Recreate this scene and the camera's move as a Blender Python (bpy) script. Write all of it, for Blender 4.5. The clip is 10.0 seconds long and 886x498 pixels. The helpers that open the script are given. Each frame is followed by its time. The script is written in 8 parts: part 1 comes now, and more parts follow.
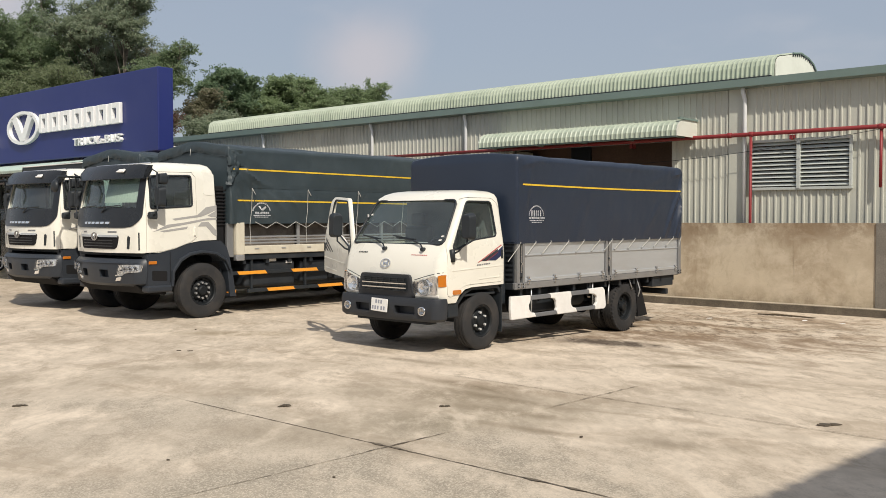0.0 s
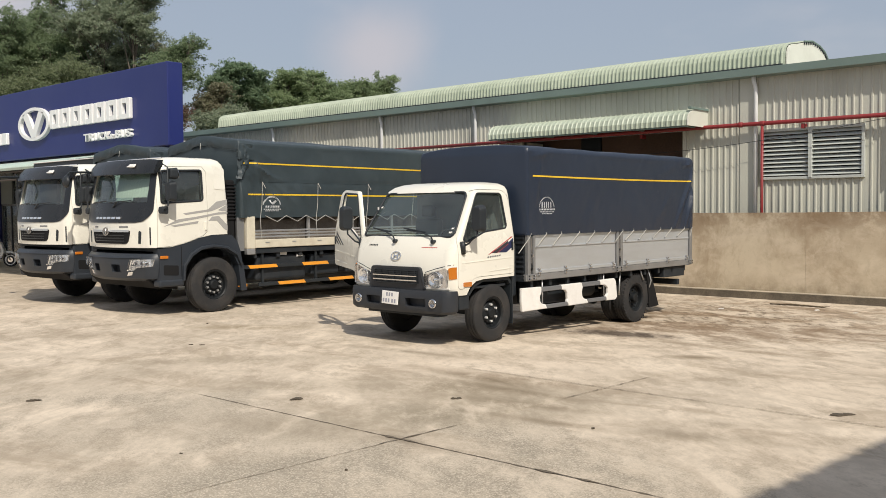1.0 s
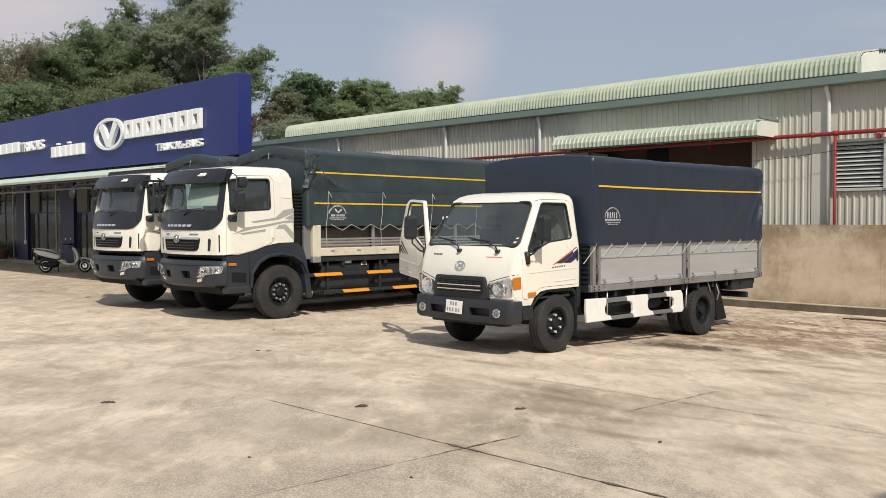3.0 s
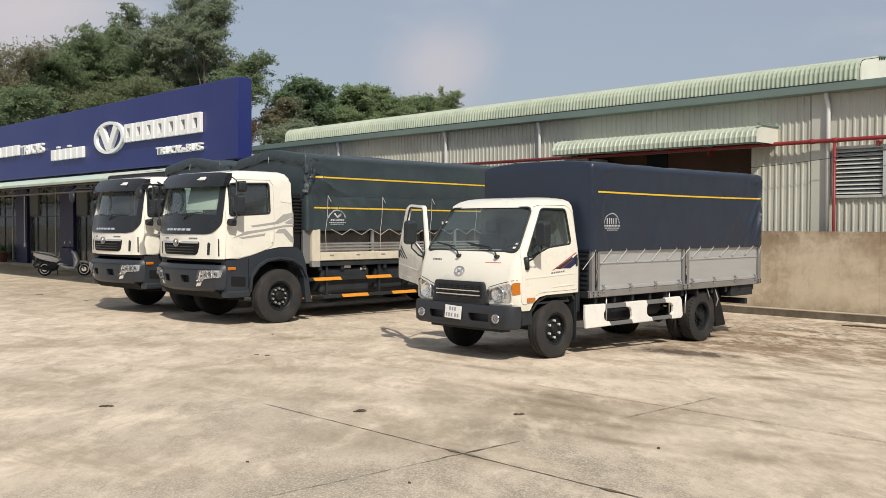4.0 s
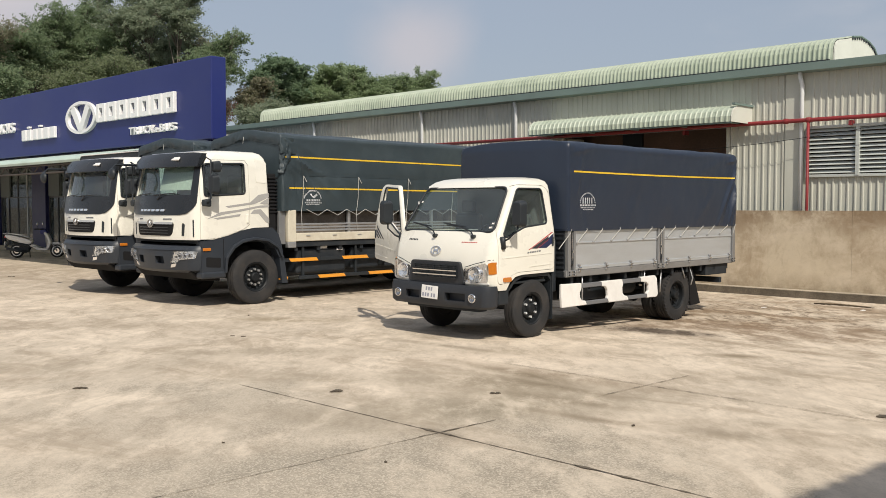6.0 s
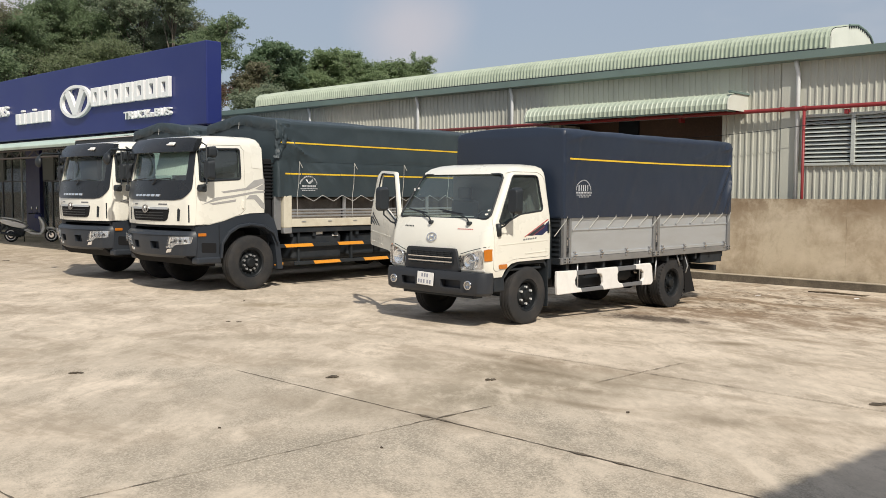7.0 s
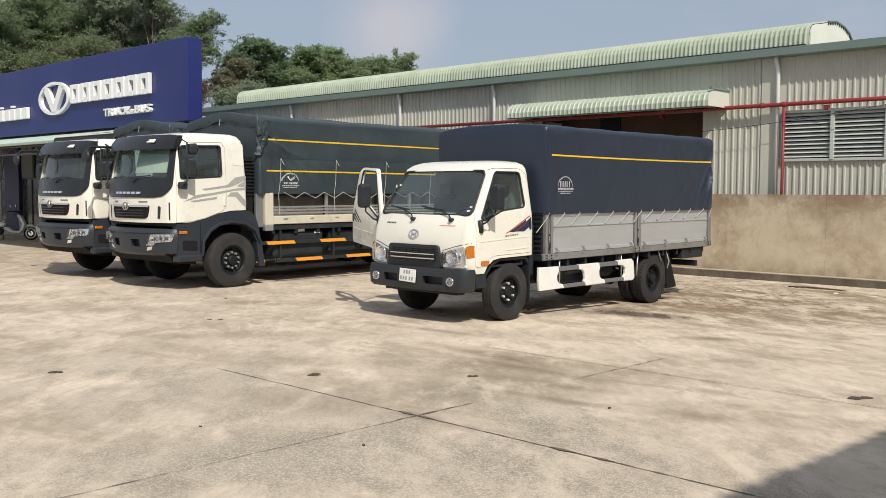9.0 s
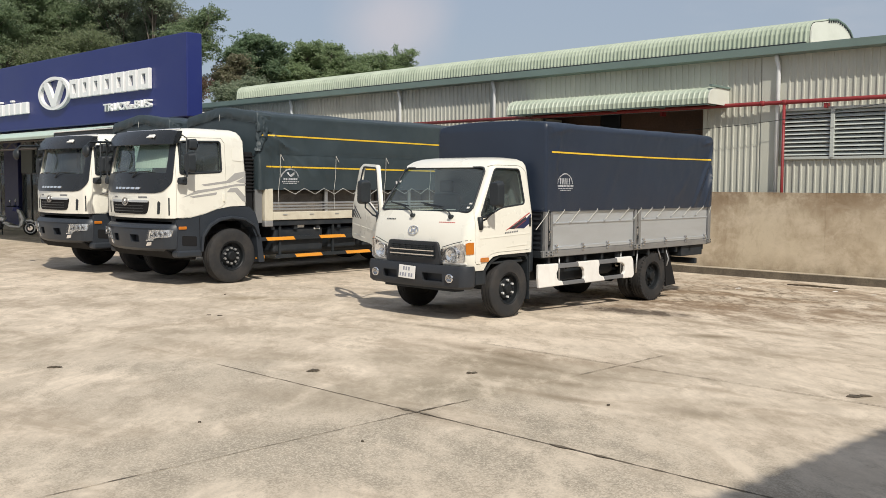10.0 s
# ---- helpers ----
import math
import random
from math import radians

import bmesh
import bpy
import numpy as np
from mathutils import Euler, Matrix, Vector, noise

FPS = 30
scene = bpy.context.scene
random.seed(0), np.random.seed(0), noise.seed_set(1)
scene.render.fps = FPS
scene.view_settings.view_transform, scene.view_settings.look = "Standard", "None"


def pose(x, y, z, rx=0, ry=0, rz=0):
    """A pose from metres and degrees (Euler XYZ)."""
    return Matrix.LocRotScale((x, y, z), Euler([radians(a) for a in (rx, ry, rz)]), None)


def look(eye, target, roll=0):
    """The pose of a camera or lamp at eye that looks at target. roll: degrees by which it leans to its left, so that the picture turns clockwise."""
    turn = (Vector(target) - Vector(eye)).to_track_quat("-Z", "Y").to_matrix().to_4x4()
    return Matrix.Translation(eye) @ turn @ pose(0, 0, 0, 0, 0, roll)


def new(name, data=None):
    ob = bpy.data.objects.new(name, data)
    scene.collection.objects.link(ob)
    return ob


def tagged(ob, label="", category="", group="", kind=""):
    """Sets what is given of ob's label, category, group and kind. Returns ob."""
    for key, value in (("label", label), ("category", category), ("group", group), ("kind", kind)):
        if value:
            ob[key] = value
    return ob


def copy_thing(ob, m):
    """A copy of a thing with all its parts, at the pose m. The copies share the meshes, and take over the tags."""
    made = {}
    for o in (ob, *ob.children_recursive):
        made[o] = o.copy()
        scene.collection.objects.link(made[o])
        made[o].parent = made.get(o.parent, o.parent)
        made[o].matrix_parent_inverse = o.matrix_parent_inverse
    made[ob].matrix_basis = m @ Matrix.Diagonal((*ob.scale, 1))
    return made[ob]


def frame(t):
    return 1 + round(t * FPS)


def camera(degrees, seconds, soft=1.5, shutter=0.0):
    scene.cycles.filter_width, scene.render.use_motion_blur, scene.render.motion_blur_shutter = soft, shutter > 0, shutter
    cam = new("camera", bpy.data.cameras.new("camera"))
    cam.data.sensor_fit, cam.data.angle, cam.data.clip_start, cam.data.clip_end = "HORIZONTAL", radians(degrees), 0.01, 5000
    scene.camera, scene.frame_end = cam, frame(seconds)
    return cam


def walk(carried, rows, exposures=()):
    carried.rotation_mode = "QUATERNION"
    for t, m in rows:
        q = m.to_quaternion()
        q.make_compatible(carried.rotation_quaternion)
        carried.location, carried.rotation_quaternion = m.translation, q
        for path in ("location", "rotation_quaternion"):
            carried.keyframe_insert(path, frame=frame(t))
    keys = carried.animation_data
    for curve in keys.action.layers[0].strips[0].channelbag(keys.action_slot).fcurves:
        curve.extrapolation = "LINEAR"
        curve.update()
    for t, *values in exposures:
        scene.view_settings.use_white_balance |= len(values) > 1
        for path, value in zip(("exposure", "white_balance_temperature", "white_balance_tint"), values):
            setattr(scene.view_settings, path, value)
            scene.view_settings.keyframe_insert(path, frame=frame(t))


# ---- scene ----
cam = camera(51.64, 10.0, soft=0.8)
EYE = 1.85
ROWS = [
    (0.0, -0.000, 0.000, 0.000, 41.07, -1.96, 0.01),
    (0.5, -0.002, 0.007, 0.002, 41.30, -2.19, 0.28),
    (1.0, -0.004, 0.008, -0.000, 41.71, -2.44, 0.50),
    (1.5, -0.009, -0.001, -0.006, 42.29, -2.71, 0.35),
    (2.0, -0.010, -0.015, -0.011, 43.79, -2.54, 0.33),
    (2.5, -0.019, -0.025, -0.008, 45.35, -2.02, 0.40),
    (4.0, -0.016, -0.027, -0.003, 45.57, -1.49, -0.13),
    (4.5, -0.016, -0.024, -0.005, 45.22, -1.40, -0.15),
    (5.0, -0.022, -0.022, -0.005, 44.96, -1.56, -0.09),
    (5.5, -0.018, -0.010, -0.008, 44.63, -2.11, 0.01),
    (6.0, -0.017, -0.011, -0.010, 44.13, -2.71, 0.01),
    (7.5, -0.021, -0.032, -0.004, 43.74, -3.76, -0.42),
    (8.0, -0.019, -0.028, -0.004, 43.52, -3.83, -0.45),
    (8.5, -0.012, -0.019, -0.002, 43.14, -3.77, -0.32),
    (9.0, -0.013, -0.013, -0.003, 42.76, -3.78, -0.12),
    (9.5, -0.010, -0.014, -0.003, 42.65, -3.98, -0.17),
    (10.0, -0.016, -0.013, -0.004, 42.74, -3.99, -0.36),
]
walk(cam, [(t, pose(x, y, EYE + z, 90 + pitch, roll, yaw)) for t, x, y, z, yaw, pitch, roll in ROWS],
     exposures=[(0.0, 0.0, 6500, 10), (5.5, 0.0, 6500, 10), (8.0, 0.01, 6350, 9), (10.0, 0.01, 6350, 9)])

# ---- light ----
SUN_WAY = Vector((-0.85, 0.48, -1.0))          # the way the sunlight travels
world = bpy.data.worlds.new("sky")
scene.world = world
world.use_nodes = True
scene.view_settings.exposure = 0.0


def build_world():
    nt = world.node_tree
    nt.nodes.clear()
    out = nt.nodes.new("ShaderNodeOutputWorld")
    bg = nt.nodes.new("ShaderNodeBackground")
    sky = nt.nodes.new("ShaderNodeTexSky")
    sky.sky_type = "NISHITA"
    sky.sun_disc = False
    way = -SUN_WAY.normalized()
    sky.sun_elevation = math.asin(way.z)
    sky.sun_rotation = math.atan2(way.x, way.y)
    sky.air_density, sky.dust_density, sky.ozone_density = 1.0, 3.0, 1.0
    # thin haze and soft cloud banks
    co = nt.nodes.new("ShaderNodeTexCoord")
    sc = nt.nodes.new("ShaderNodeMapping")
    sc.inputs["Scale"].default_value = (1.0, 1.0, 2.6)
    nt.links.new(co.outputs["Generated"], sc.inputs["Vector"])
    cl = nt.nodes.new("ShaderNodeTexNoise")
    cl.inputs["Scale"].default_value, cl.inputs["Detail"].default_value, cl.inputs["Roughness"].default_value = 2.4, 6.0, 0.5
    nt.links.new(sc.outputs["Vector"], cl.inputs["Vector"])
    ramp = nt.nodes.new("ShaderNodeMapRange")
    ramp.interpolation_type = "SMOOTHSTEP"
    ramp.inputs["From Min"].default_value, ramp.inputs["From Max"].default_value = 0.50, 0.74
    ramp.inputs["To Min"].default_value, ramp.inputs["To Max"].default_value = 0.0, 0.75
    nt.links.new(cl.outputs["Fac"], ramp.inputs["Value"])
    haze = nt.nodes.new("ShaderNodeMix")
    haze.data_type = "RGBA"
    haze.inputs["Factor"].default_value = 0.62
    haze.inputs["B"].default_value = (4.70, 5.20, 6.05, 1)
    nt.links.new(sky.outputs["Color"], haze.inputs["A"])
    mix = nt.nodes.new("ShaderNodeMix")
    mix.data_type = "RGBA"
    mix.inputs["B"].default_value = (6.6, 6.4, 6.6, 1)
    nt.links.new(ramp.outputs["Result"], mix.inputs["Factor"])
    nt.links.new(haze.outputs["Result"], mix.inputs["A"])
    # two soft banks of thin cloud low over the trees
    last = mix.outputs["Result"]
    for way_to, size, amount in (((-0.705, 0.688, 0.168), 0.062, 0.65), ((-0.925, 0.32, 0.21), 0.16, 0.8)):
        away = nt.nodes.new("ShaderNodeVectorMath")
        away.operation = "DISTANCE"
        nt.links.new(co.outputs["Generated"], away.inputs[0])
        away.inputs[1].default_value = Vector(way_to).normalized()
        wob = nt.nodes.new("ShaderNodeTexNoise")
        wob.inputs["Scale"].default_value, wob.inputs["Detail"].default_value = 9.0, 4.0
        nt.links.new(co.outputs["Generated"], wob.inputs["Vector"])
        ad = nt.nodes.new("ShaderNodeMath")
        ad.operation = "MULTIPLY_ADD"
        nt.links.new(wob.outputs["Fac"], ad.inputs[0])
        ad.inputs[1].default_value = size * 0.9
        nt.links.new(away.outputs["Value"], ad.inputs[2])
        soft_edge = nt.nodes.new("ShaderNodeMapRange")
        soft_edge.interpolation_type = "SMOOTHSTEP"
        for key, v in zip(("From Min", "From Max", "To Min", "To Max"), (size * 0.55, size * 1.65, amount, 0.0)):
            soft_edge.inputs[key].default_value = v
        nt.links.new(ad.outputs[0], soft_edge.inputs["Value"])
        bank = nt.nodes.new("ShaderNodeMix")
        bank.data_type = "RGBA"
        bank.inputs["B"].default_value = (6.6, 6.1, 6.3, 1)
        nt.links.new(soft_edge.outputs["Result"], bank.inputs["Factor"])
        nt.links.new(last, bank.inputs["A"])
        last = bank.outputs["Result"]
    nt.links.new(last, bg.inputs["Color"])
    bg.inputs["Strength"].default_value = 0.096
    nt.links.new(bg.outputs["Background"], out.inputs["Surface"])


build_world()
sun = new("sun", bpy.data.lights.new("sun", "SUN"))
sun.data.energy, sun.data.angle, sun.data.color = 4.0, radians(0.8), (1.0, 0.92, 0.80)
sun.matrix_world = look((0, 0, 30), Vector((0, 0, 30)) + SUN_WAY)


# ---- materials ----
def node_mat(name, color, rough=0.6, metal=0.0, vary=0.12, scale=3.0, fine=60.0, bump=0.0, spec=0.5, dirt=None, dirt_amount=0.0, dirt_scale=1.2, coat=0.0, rand=0.0, stretch=(1, 1, 1)):
    """Principled surface with two scales of tone variation, optional dirt patches and fine relief."""
    m = bpy.data.materials.new(name)
    m.use_nodes = True
    nt = m.node_tree
    b = nt.nodes["Principled BSDF"]
    b.inputs["Metallic"].default_value = metal
    b.inputs["Specular IOR Level"].default_value = spec
    b.inputs["Coat Weight"].default_value = coat
    b.inputs["Coat Roughness"].default_value = 0.05
    co = nt.nodes.new("ShaderNodeTexCoord")
    mp = nt.nodes.new("ShaderNodeMapping")
    mp.inputs["Scale"].default_value = stretch
    nt.links.new(co.outputs["Object"], mp.inputs["Vector"])
    n1 = nt.nodes.new("ShaderNodeTexNoise")
    n1.inputs["Scale"].default_value, n1.inputs["Detail"].default_value = scale, 5.0
    n2 = nt.nodes.new("ShaderNodeTexNoise")
    n2.inputs["Scale"].default_value, n2.inputs["Detail"].default_value = fine, 3.0
    for n in (n1, n2):
        nt.links.new(mp.outputs["Vector"], n.inputs["Vector"])
    add = nt.nodes.new("ShaderNodeMath")
    add.operation = "ADD"
    nt.links.new(n1.outputs["Fac"], add.inputs[0])
    nt.links.new(n2.outputs["Fac"], add.inputs[1])
    mr = nt.nodes.new("ShaderNodeMapRange")
    mr.inputs["From Min"].default_value, mr.inputs["From Max"].default_value = 0.6, 1.4
    mr.inputs["To Min"].default_value, mr.inputs["To Max"].default_value = 1.0 - vary, 1.0 + vary
    nt.links.new(add.outputs[0], mr.inputs["Value"])
    val = mr.outputs["Result"]
    if rand:
        oi = nt.nodes.new("ShaderNodeObjectInfo")
        rr = nt.nodes.new("ShaderNodeMapRange")
        rr.inputs["To Min"].default_value, rr.inputs["To Max"].default_value = 1.0 - rand, 1.0 + rand
        nt.links.new(oi.outputs["Random"], rr.inputs["Value"])
        mu = nt.nodes.new("ShaderNodeMath")
        mu.operation = "MULTIPLY"
        nt.links.new(val, mu.inputs[0])
        nt.links.new(rr.outputs["Result"], mu.inputs[1])
        val = mu.outputs[0]
    vm = nt.nodes.new("ShaderNodeVectorMath")
    vm.operation = "SCALE"
    vm.inputs[0].default_value = color
    nt.links.new(val, vm.inputs["Scale"])
    col = vm.outputs["Vector"]
    if dirt is not None:
        n3 = nt.nodes.new("ShaderNodeTexNoise")
        n3.inputs["Scale"].default_value, n3.inputs["Detail"].default_value, n3.inputs["Roughness"].default_value = dirt_scale, 7.0, 0.65
        nt.links.new(mp.outputs["Vector"], n3.inputs["Vector"])
        r3 = nt.nodes.new("ShaderNodeMapRange")
        r3.inputs["From Min"].default_value, r3.inputs["From Max"].default_value = 0.45, 0.75
        r3.inputs["To Max"].default_value = dirt_amount
        nt.links.new(n3.outputs["Fac"], r3.inputs["Value"])
        mx = nt.nodes.new("ShaderNodeMix")
        mx.data_type = "RGBA"
        mx.inputs["B"].default_value = (*dirt, 1)
        nt.links.new(r3.outputs["Result"], mx.inputs["Factor"])
        nt.links.new(col, mx.inputs["A"])
        col = mx.outputs["Result"]
    nt.links.new(col, b.inputs["Base Color"])
    rv = nt.nodes.new("ShaderNodeMapRange")
    rv.inputs["To Min"].default_value, rv.inputs["To Max"].default_value = max(0.02, rough * 0.85), min(1.0, rough * 1.15)
    nt.links.new(n1.outputs["Fac"], rv.inputs["Value"])
    nt.links.new(rv.outputs["Result"], b.inputs["Roughness"])
    if bump:
        bp = nt.nodes.new("ShaderNodeBump")
        bp.inputs["Strength"].default_value, bp.inputs["Distance"].default_value = 1.0, bump
        nt.links.new(add.outputs[0], bp.inputs["Height"])
        nt.links.new(bp.outputs["Normal"], b.inputs["Normal"])
    return m


def glass_mat(name, tint, rough=0.02, dust=0.0, ior=1.52):
    """Tinted glass: a see-through sheet with a mirror-like surface."""
    m = bpy.data.materials.new(name)
    m.use_nodes = True
    nt = m.node_tree
    nt.nodes.clear()
    out = nt.nodes.new("ShaderNodeOutputMaterial")
    tr = nt.nodes.new("ShaderNodeBsdfTransparent")
    tr.inputs["Color"].default_value = (*tint, 1)
    gl = nt.nodes.new("ShaderNodeBsdfGlossy")
    gl.inputs["Roughness"].default_value = rough
    fr = nt.nodes.new("ShaderNodeFresnel")
    fr.inputs["IOR"].default_value = ior
    mx = nt.nodes.new("ShaderNodeMixShader")
    nt.links.new(fr.outputs["Fac"], mx.inputs["Fac"])
    nt.links.new(tr.outputs["BSDF"], mx.inputs[1])
    nt.links.new(gl.outputs["BSDF"], mx.inputs[2])
    last = mx.outputs["Shader"]
    if dust:
        # a thin, uneven film of dust; its pale colour also stands in for reflections
        di = nt.nodes.new("ShaderNodeBsdfDiffuse")
        di.inputs["Color"].default_value = (0.54, 0.62, 0.63, 1)
        co = nt.nodes.new("ShaderNodeTexCoord")
        no = nt.nodes.new("ShaderNodeTexNoise")
        no.inputs["Scale"].default_value, no.inputs["Detail"].default_value = 5.0, 6.0
        nt.links.new(co.outputs["Object"], no.inputs["Vector"])
        mr = nt.nodes.new("ShaderNodeMapRange")
        mr.inputs["To Min"].default_value, mr.inputs["To Max"].default_value = dust * 0.3, dust * 1.7
        nt.links.new(no.outputs["Fac"], mr.inputs["Value"])
        m2 = nt.nodes.new("ShaderNodeMixShader")
        nt.links.new(mr.outputs["Result"], m2.inputs["Fac"])
        nt.links.new(last, m2.inputs[1])
        nt.links.new(di.outputs["BSDF"], m2.inputs[2])
        last = m2.outputs["Shader"]
    nt.links.new(last, out.inputs["Surface"])
    return m


M = {}
M["cream"] = node_mat("cream_paint", (0.785, 0.768, 0.685), 0.28, vary=0.02, coat=0.4, dirt=(0.5, 0.44, 0.34), dirt_amount=0.10)
M["black_plastic"] = node_mat("black_plastic", (0.019, 0.0235, 0.028), 0.5, spec=0.4, vary=0.15, fine=150, bump=0.0006)
M["dark_grey"] = node_mat("dark_grey_plastic", (0.027, 0.031, 0.038), 0.45, vary=0.12, spec=0.35, dirt=(0.08, 0.072, 0.065), dirt_amount=0.12)
M["rubber"] = node_mat("tyre_rubber", (0.029, 0.0295, 0.031), 0.78, spec=0.25, vary=0.2, fine=80, bump=0.001, dirt=(0.095, 0.078, 0.063), dirt_amount=0.32, dirt_scale=4)
M["lower_body"] = node_mat("bluish_black_plastic", (0.0285, 0.0345, 0.044), 0.42, vary=0.12, spec=0.35, dirt=(0.05, 0.046, 0.042), dirt_amount=0.15)
M["rim"] = node_mat("black_rim_steel", (0.012, 0.014, 0.016), 0.5, vary=0.1, spec=0.22)
M["chrome"] = node_mat("chrome", (0.75, 0.75, 0.76), 0.12, metal=1.0, vary=0.03)
M["steel"] = node_mat("galvanised_steel", (0.48, 0.49, 0.50), 0.42, metal=0.7, vary=0.1, dirt=(0.25, 0.24, 0.22), dirt_amount=0.3)
M["bed_steel"] = node_mat("stainless_bed_sheet", (0.55, 0.58, 0.61), 0.38, metal=0.55, vary=0.06, scale=1.5, fine=90, dirt=(0.36, 0.35, 0.33), dirt_amount=0.25, stretch=(1, 1, 5))
M["chassis"] = node_mat("chassis_paint", (0.0180, 0.0230, 0.0290), 0.6, spec=0.3, vary=0.2, dirt=(0.065, 0.06, 0.055), dirt_amount=0.35, dirt_scale=3)
# dust on both panes also adds brightness in place of reflected sky and yard
M["glass"] = glass_mat("cab_glass", (0.52, 0.66, 0.65), dust=0.055, ior=1.80)
M["dark_glass"] = glass_mat("showroom_glass", (0.66, 0.72, 0.73), dust=0.06)
M["lens"] = glass_mat("lamp_lens", (0.97, 0.98, 0.99))
M["amber"] = node_mat("amber_plastic", (0.50, 0.16, 0.018), 0.2, vary=0.08, coat=0.6)
M["orange"] = node_mat("orange_reflective_paint", (0.80, 0.33, 0.03), 0.45, vary=0.08, dirt=(0.3, 0.2, 0.1), dirt_amount=0.25)
M["yellow"] = node_mat("yellow_band", (0.72, 0.47, 0.03), 0.55, vary=0.1)
M["white"] = node_mat("white_paint", (0.80, 0.79, 0.76), 0.4, vary=0.03, dirt=(0.5, 0.46, 0.4), dirt_amount=0.2)
M["sign_blue"] = node_mat("sign_blue_panel", (0.013, 0.022, 0.135), 0.40, vary=0.08, scale=0.6, dirt=(0.040, 0.050, 0.155), dirt_amount=0.3, dirt_scale=0.5)
M["sign_white"] = node_mat("sign_white_letters", (0.80, 0.80, 0.79), 0.35, vary=0.03)
M["tarp_blue"] = node_mat("navy_tarpaulin", (0.0172, 0.0262, 0.0470), 0.38, vary=0.10, scale=1.2, fine=220, bump=0.0012, dirt=(0.032, 0.045, 0.066), dirt_amount=0.25, dirt_scale=0.9)
M["tarp_grey"] = node_mat("charcoal_tarpaulin", (0.0300, 0.0440, 0.0515), 0.50, vary=0.12, scale=1.2, fine=220, bump=0.0014, dirt=(0.068, 0.089, 0.096), dirt_amount=0.45, dirt_scale=0.8)
M["red"] = node_mat("red_pipe_paint", (0.24, 0.022, 0.026), 0.5, vary=0.1, dirt=(0.20, 0.05, 0.04), dirt_amount=0.3)
M["green_trim"] = node_mat("grey_green_gutter", (0.17, 0.235, 0.215), 0.45, vary=0.08, scale=0.8, dirt=(0.12, 0.15, 0.13), dirt_amount=0.35)
M["green_roof"] = node_mat("pale_green_roof_sheet", (0.405, 0.455, 0.365), 0.45, vary=0.08, scale=0.8, dirt=(0.235, 0.285, 0.215), dirt_amount=0.65, dirt_scale=1.5)
M["wall_sheet"] = node_mat("grey_wall_sheet", (0.52, 0.525, 0.455), 0.48, vary=0.06, scale=0.7, dirt=(0.22, 0.225, 0.19), dirt_amount=0.35, dirt_scale=0.5, stretch=(1, 1, 0.35))
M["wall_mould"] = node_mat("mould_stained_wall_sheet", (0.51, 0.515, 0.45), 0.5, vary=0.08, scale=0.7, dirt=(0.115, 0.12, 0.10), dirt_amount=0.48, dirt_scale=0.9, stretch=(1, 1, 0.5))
M["cream_rail"] = node_mat("dirty_cream_rail", (0.62, 0.58, 0.47), 0.45, vary=0.05, dirt=(0.30, 0.24, 0.16), dirt_amount=0.45, dirt_scale=3)
M["dark_alu"] = node_mat("dark_aluminium", (0.07, 0.07, 0.075), 0.45, metal=0.3, vary=0.1)
M["awning"] = node_mat("pale_mint_awning_sheet", (0.43, 0.53, 0.47), 0.45, vary=0.08, dirt=(0.28, 0.34, 0.29), dirt_amount=0.5)
M["flap_rubber"] = node_mat("mudflap_rubber", (0.012, 0.012, 0.013), 0.8, spec=0.2, vary=0.15)
M["girder"] = node_mat("dusty_brown_steel", (0.065, 0.055, 0.05), 0.7, vary=0.15)
M["beige_board"] = node_mat("greyed_beige_board", (0.115, 0.130, 0.134), 0.7, vary=0.06)
M["zinc"] = node_mat("bright_zinc_nut", (0.72, 0.74, 0.75), 0.32, metal=0.35, vary=0.05)
M["downpipe"] = node_mat("white_pvc_pipe", (0.66, 0.68, 0.68), 0.4, vary=0.04)
M["navy_col"] = node_mat("navy_column_paint", (0.008, 0.011, 0.072), 0.45, vary=0.08)
# the dimness of the interiors is put into this colour
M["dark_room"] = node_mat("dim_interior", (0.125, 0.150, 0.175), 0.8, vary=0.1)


# ---- building blocks ----
def part(name, bm, material, parent=None, label="", smooth=False, category="", kind="", group="", at=None):
    """Link a bmesh as one mesh object, under a thing or under a part."""
    me = bpy.data.meshes.new(name)
    bm.normal_update()
    bm.to_mesh(me)
    bm.free()
    if smooth:
        for p in me.polygons:
            p.use_smooth = True
    me.materials.append(material)
    ob = new(name, me)
    if at is not None:
        ob.matrix_basis = at
    if parent is not None:
        ob.parent = parent
    return tagged(ob, label, category, group, kind)


def thing(name, m, label, category, group=""):
    ob = new(name)
    ob.empty_display_size = 0.3
    ob.matrix_basis = m
    return tagged(ob, label, category, group)


def add_box(bm, lo, hi, bevel=0.0, segs=2, m=None):
    vs = [bm.verts.new((x, y, z)) for x in (lo[0], hi[0]) for y in (lo[1], hi[1]) for z in (lo[2], hi[2])]
    fs = [(0, 1, 3, 2), (4, 6, 7, 5), (0, 4, 5, 1), (2, 3, 7, 6), (0, 2, 6, 4), (1, 5, 7, 3)]
    faces = [bm.faces.new([vs[i] for i in f]) for f in fs]
    if bevel:
        edges = list({e for f in faces for e in f.edges})
        r = bmesh.ops.bevel(bm, geom=edges, offset=bevel, segments=segs, affect="EDGES", profile=0.5)
        vs = list({v for v in vs if v.is_valid} | {v for f in r["faces"] for v in f.verts})
    if m is not None:
        bmesh.ops.transform(bm, matrix=m, verts=vs)
    return vs


def box(lo, hi, bevel=0.0, segs=2, m=None):
    bm = bmesh.new()
    add_box(bm, lo, hi, bevel, segs, m)
    return bm


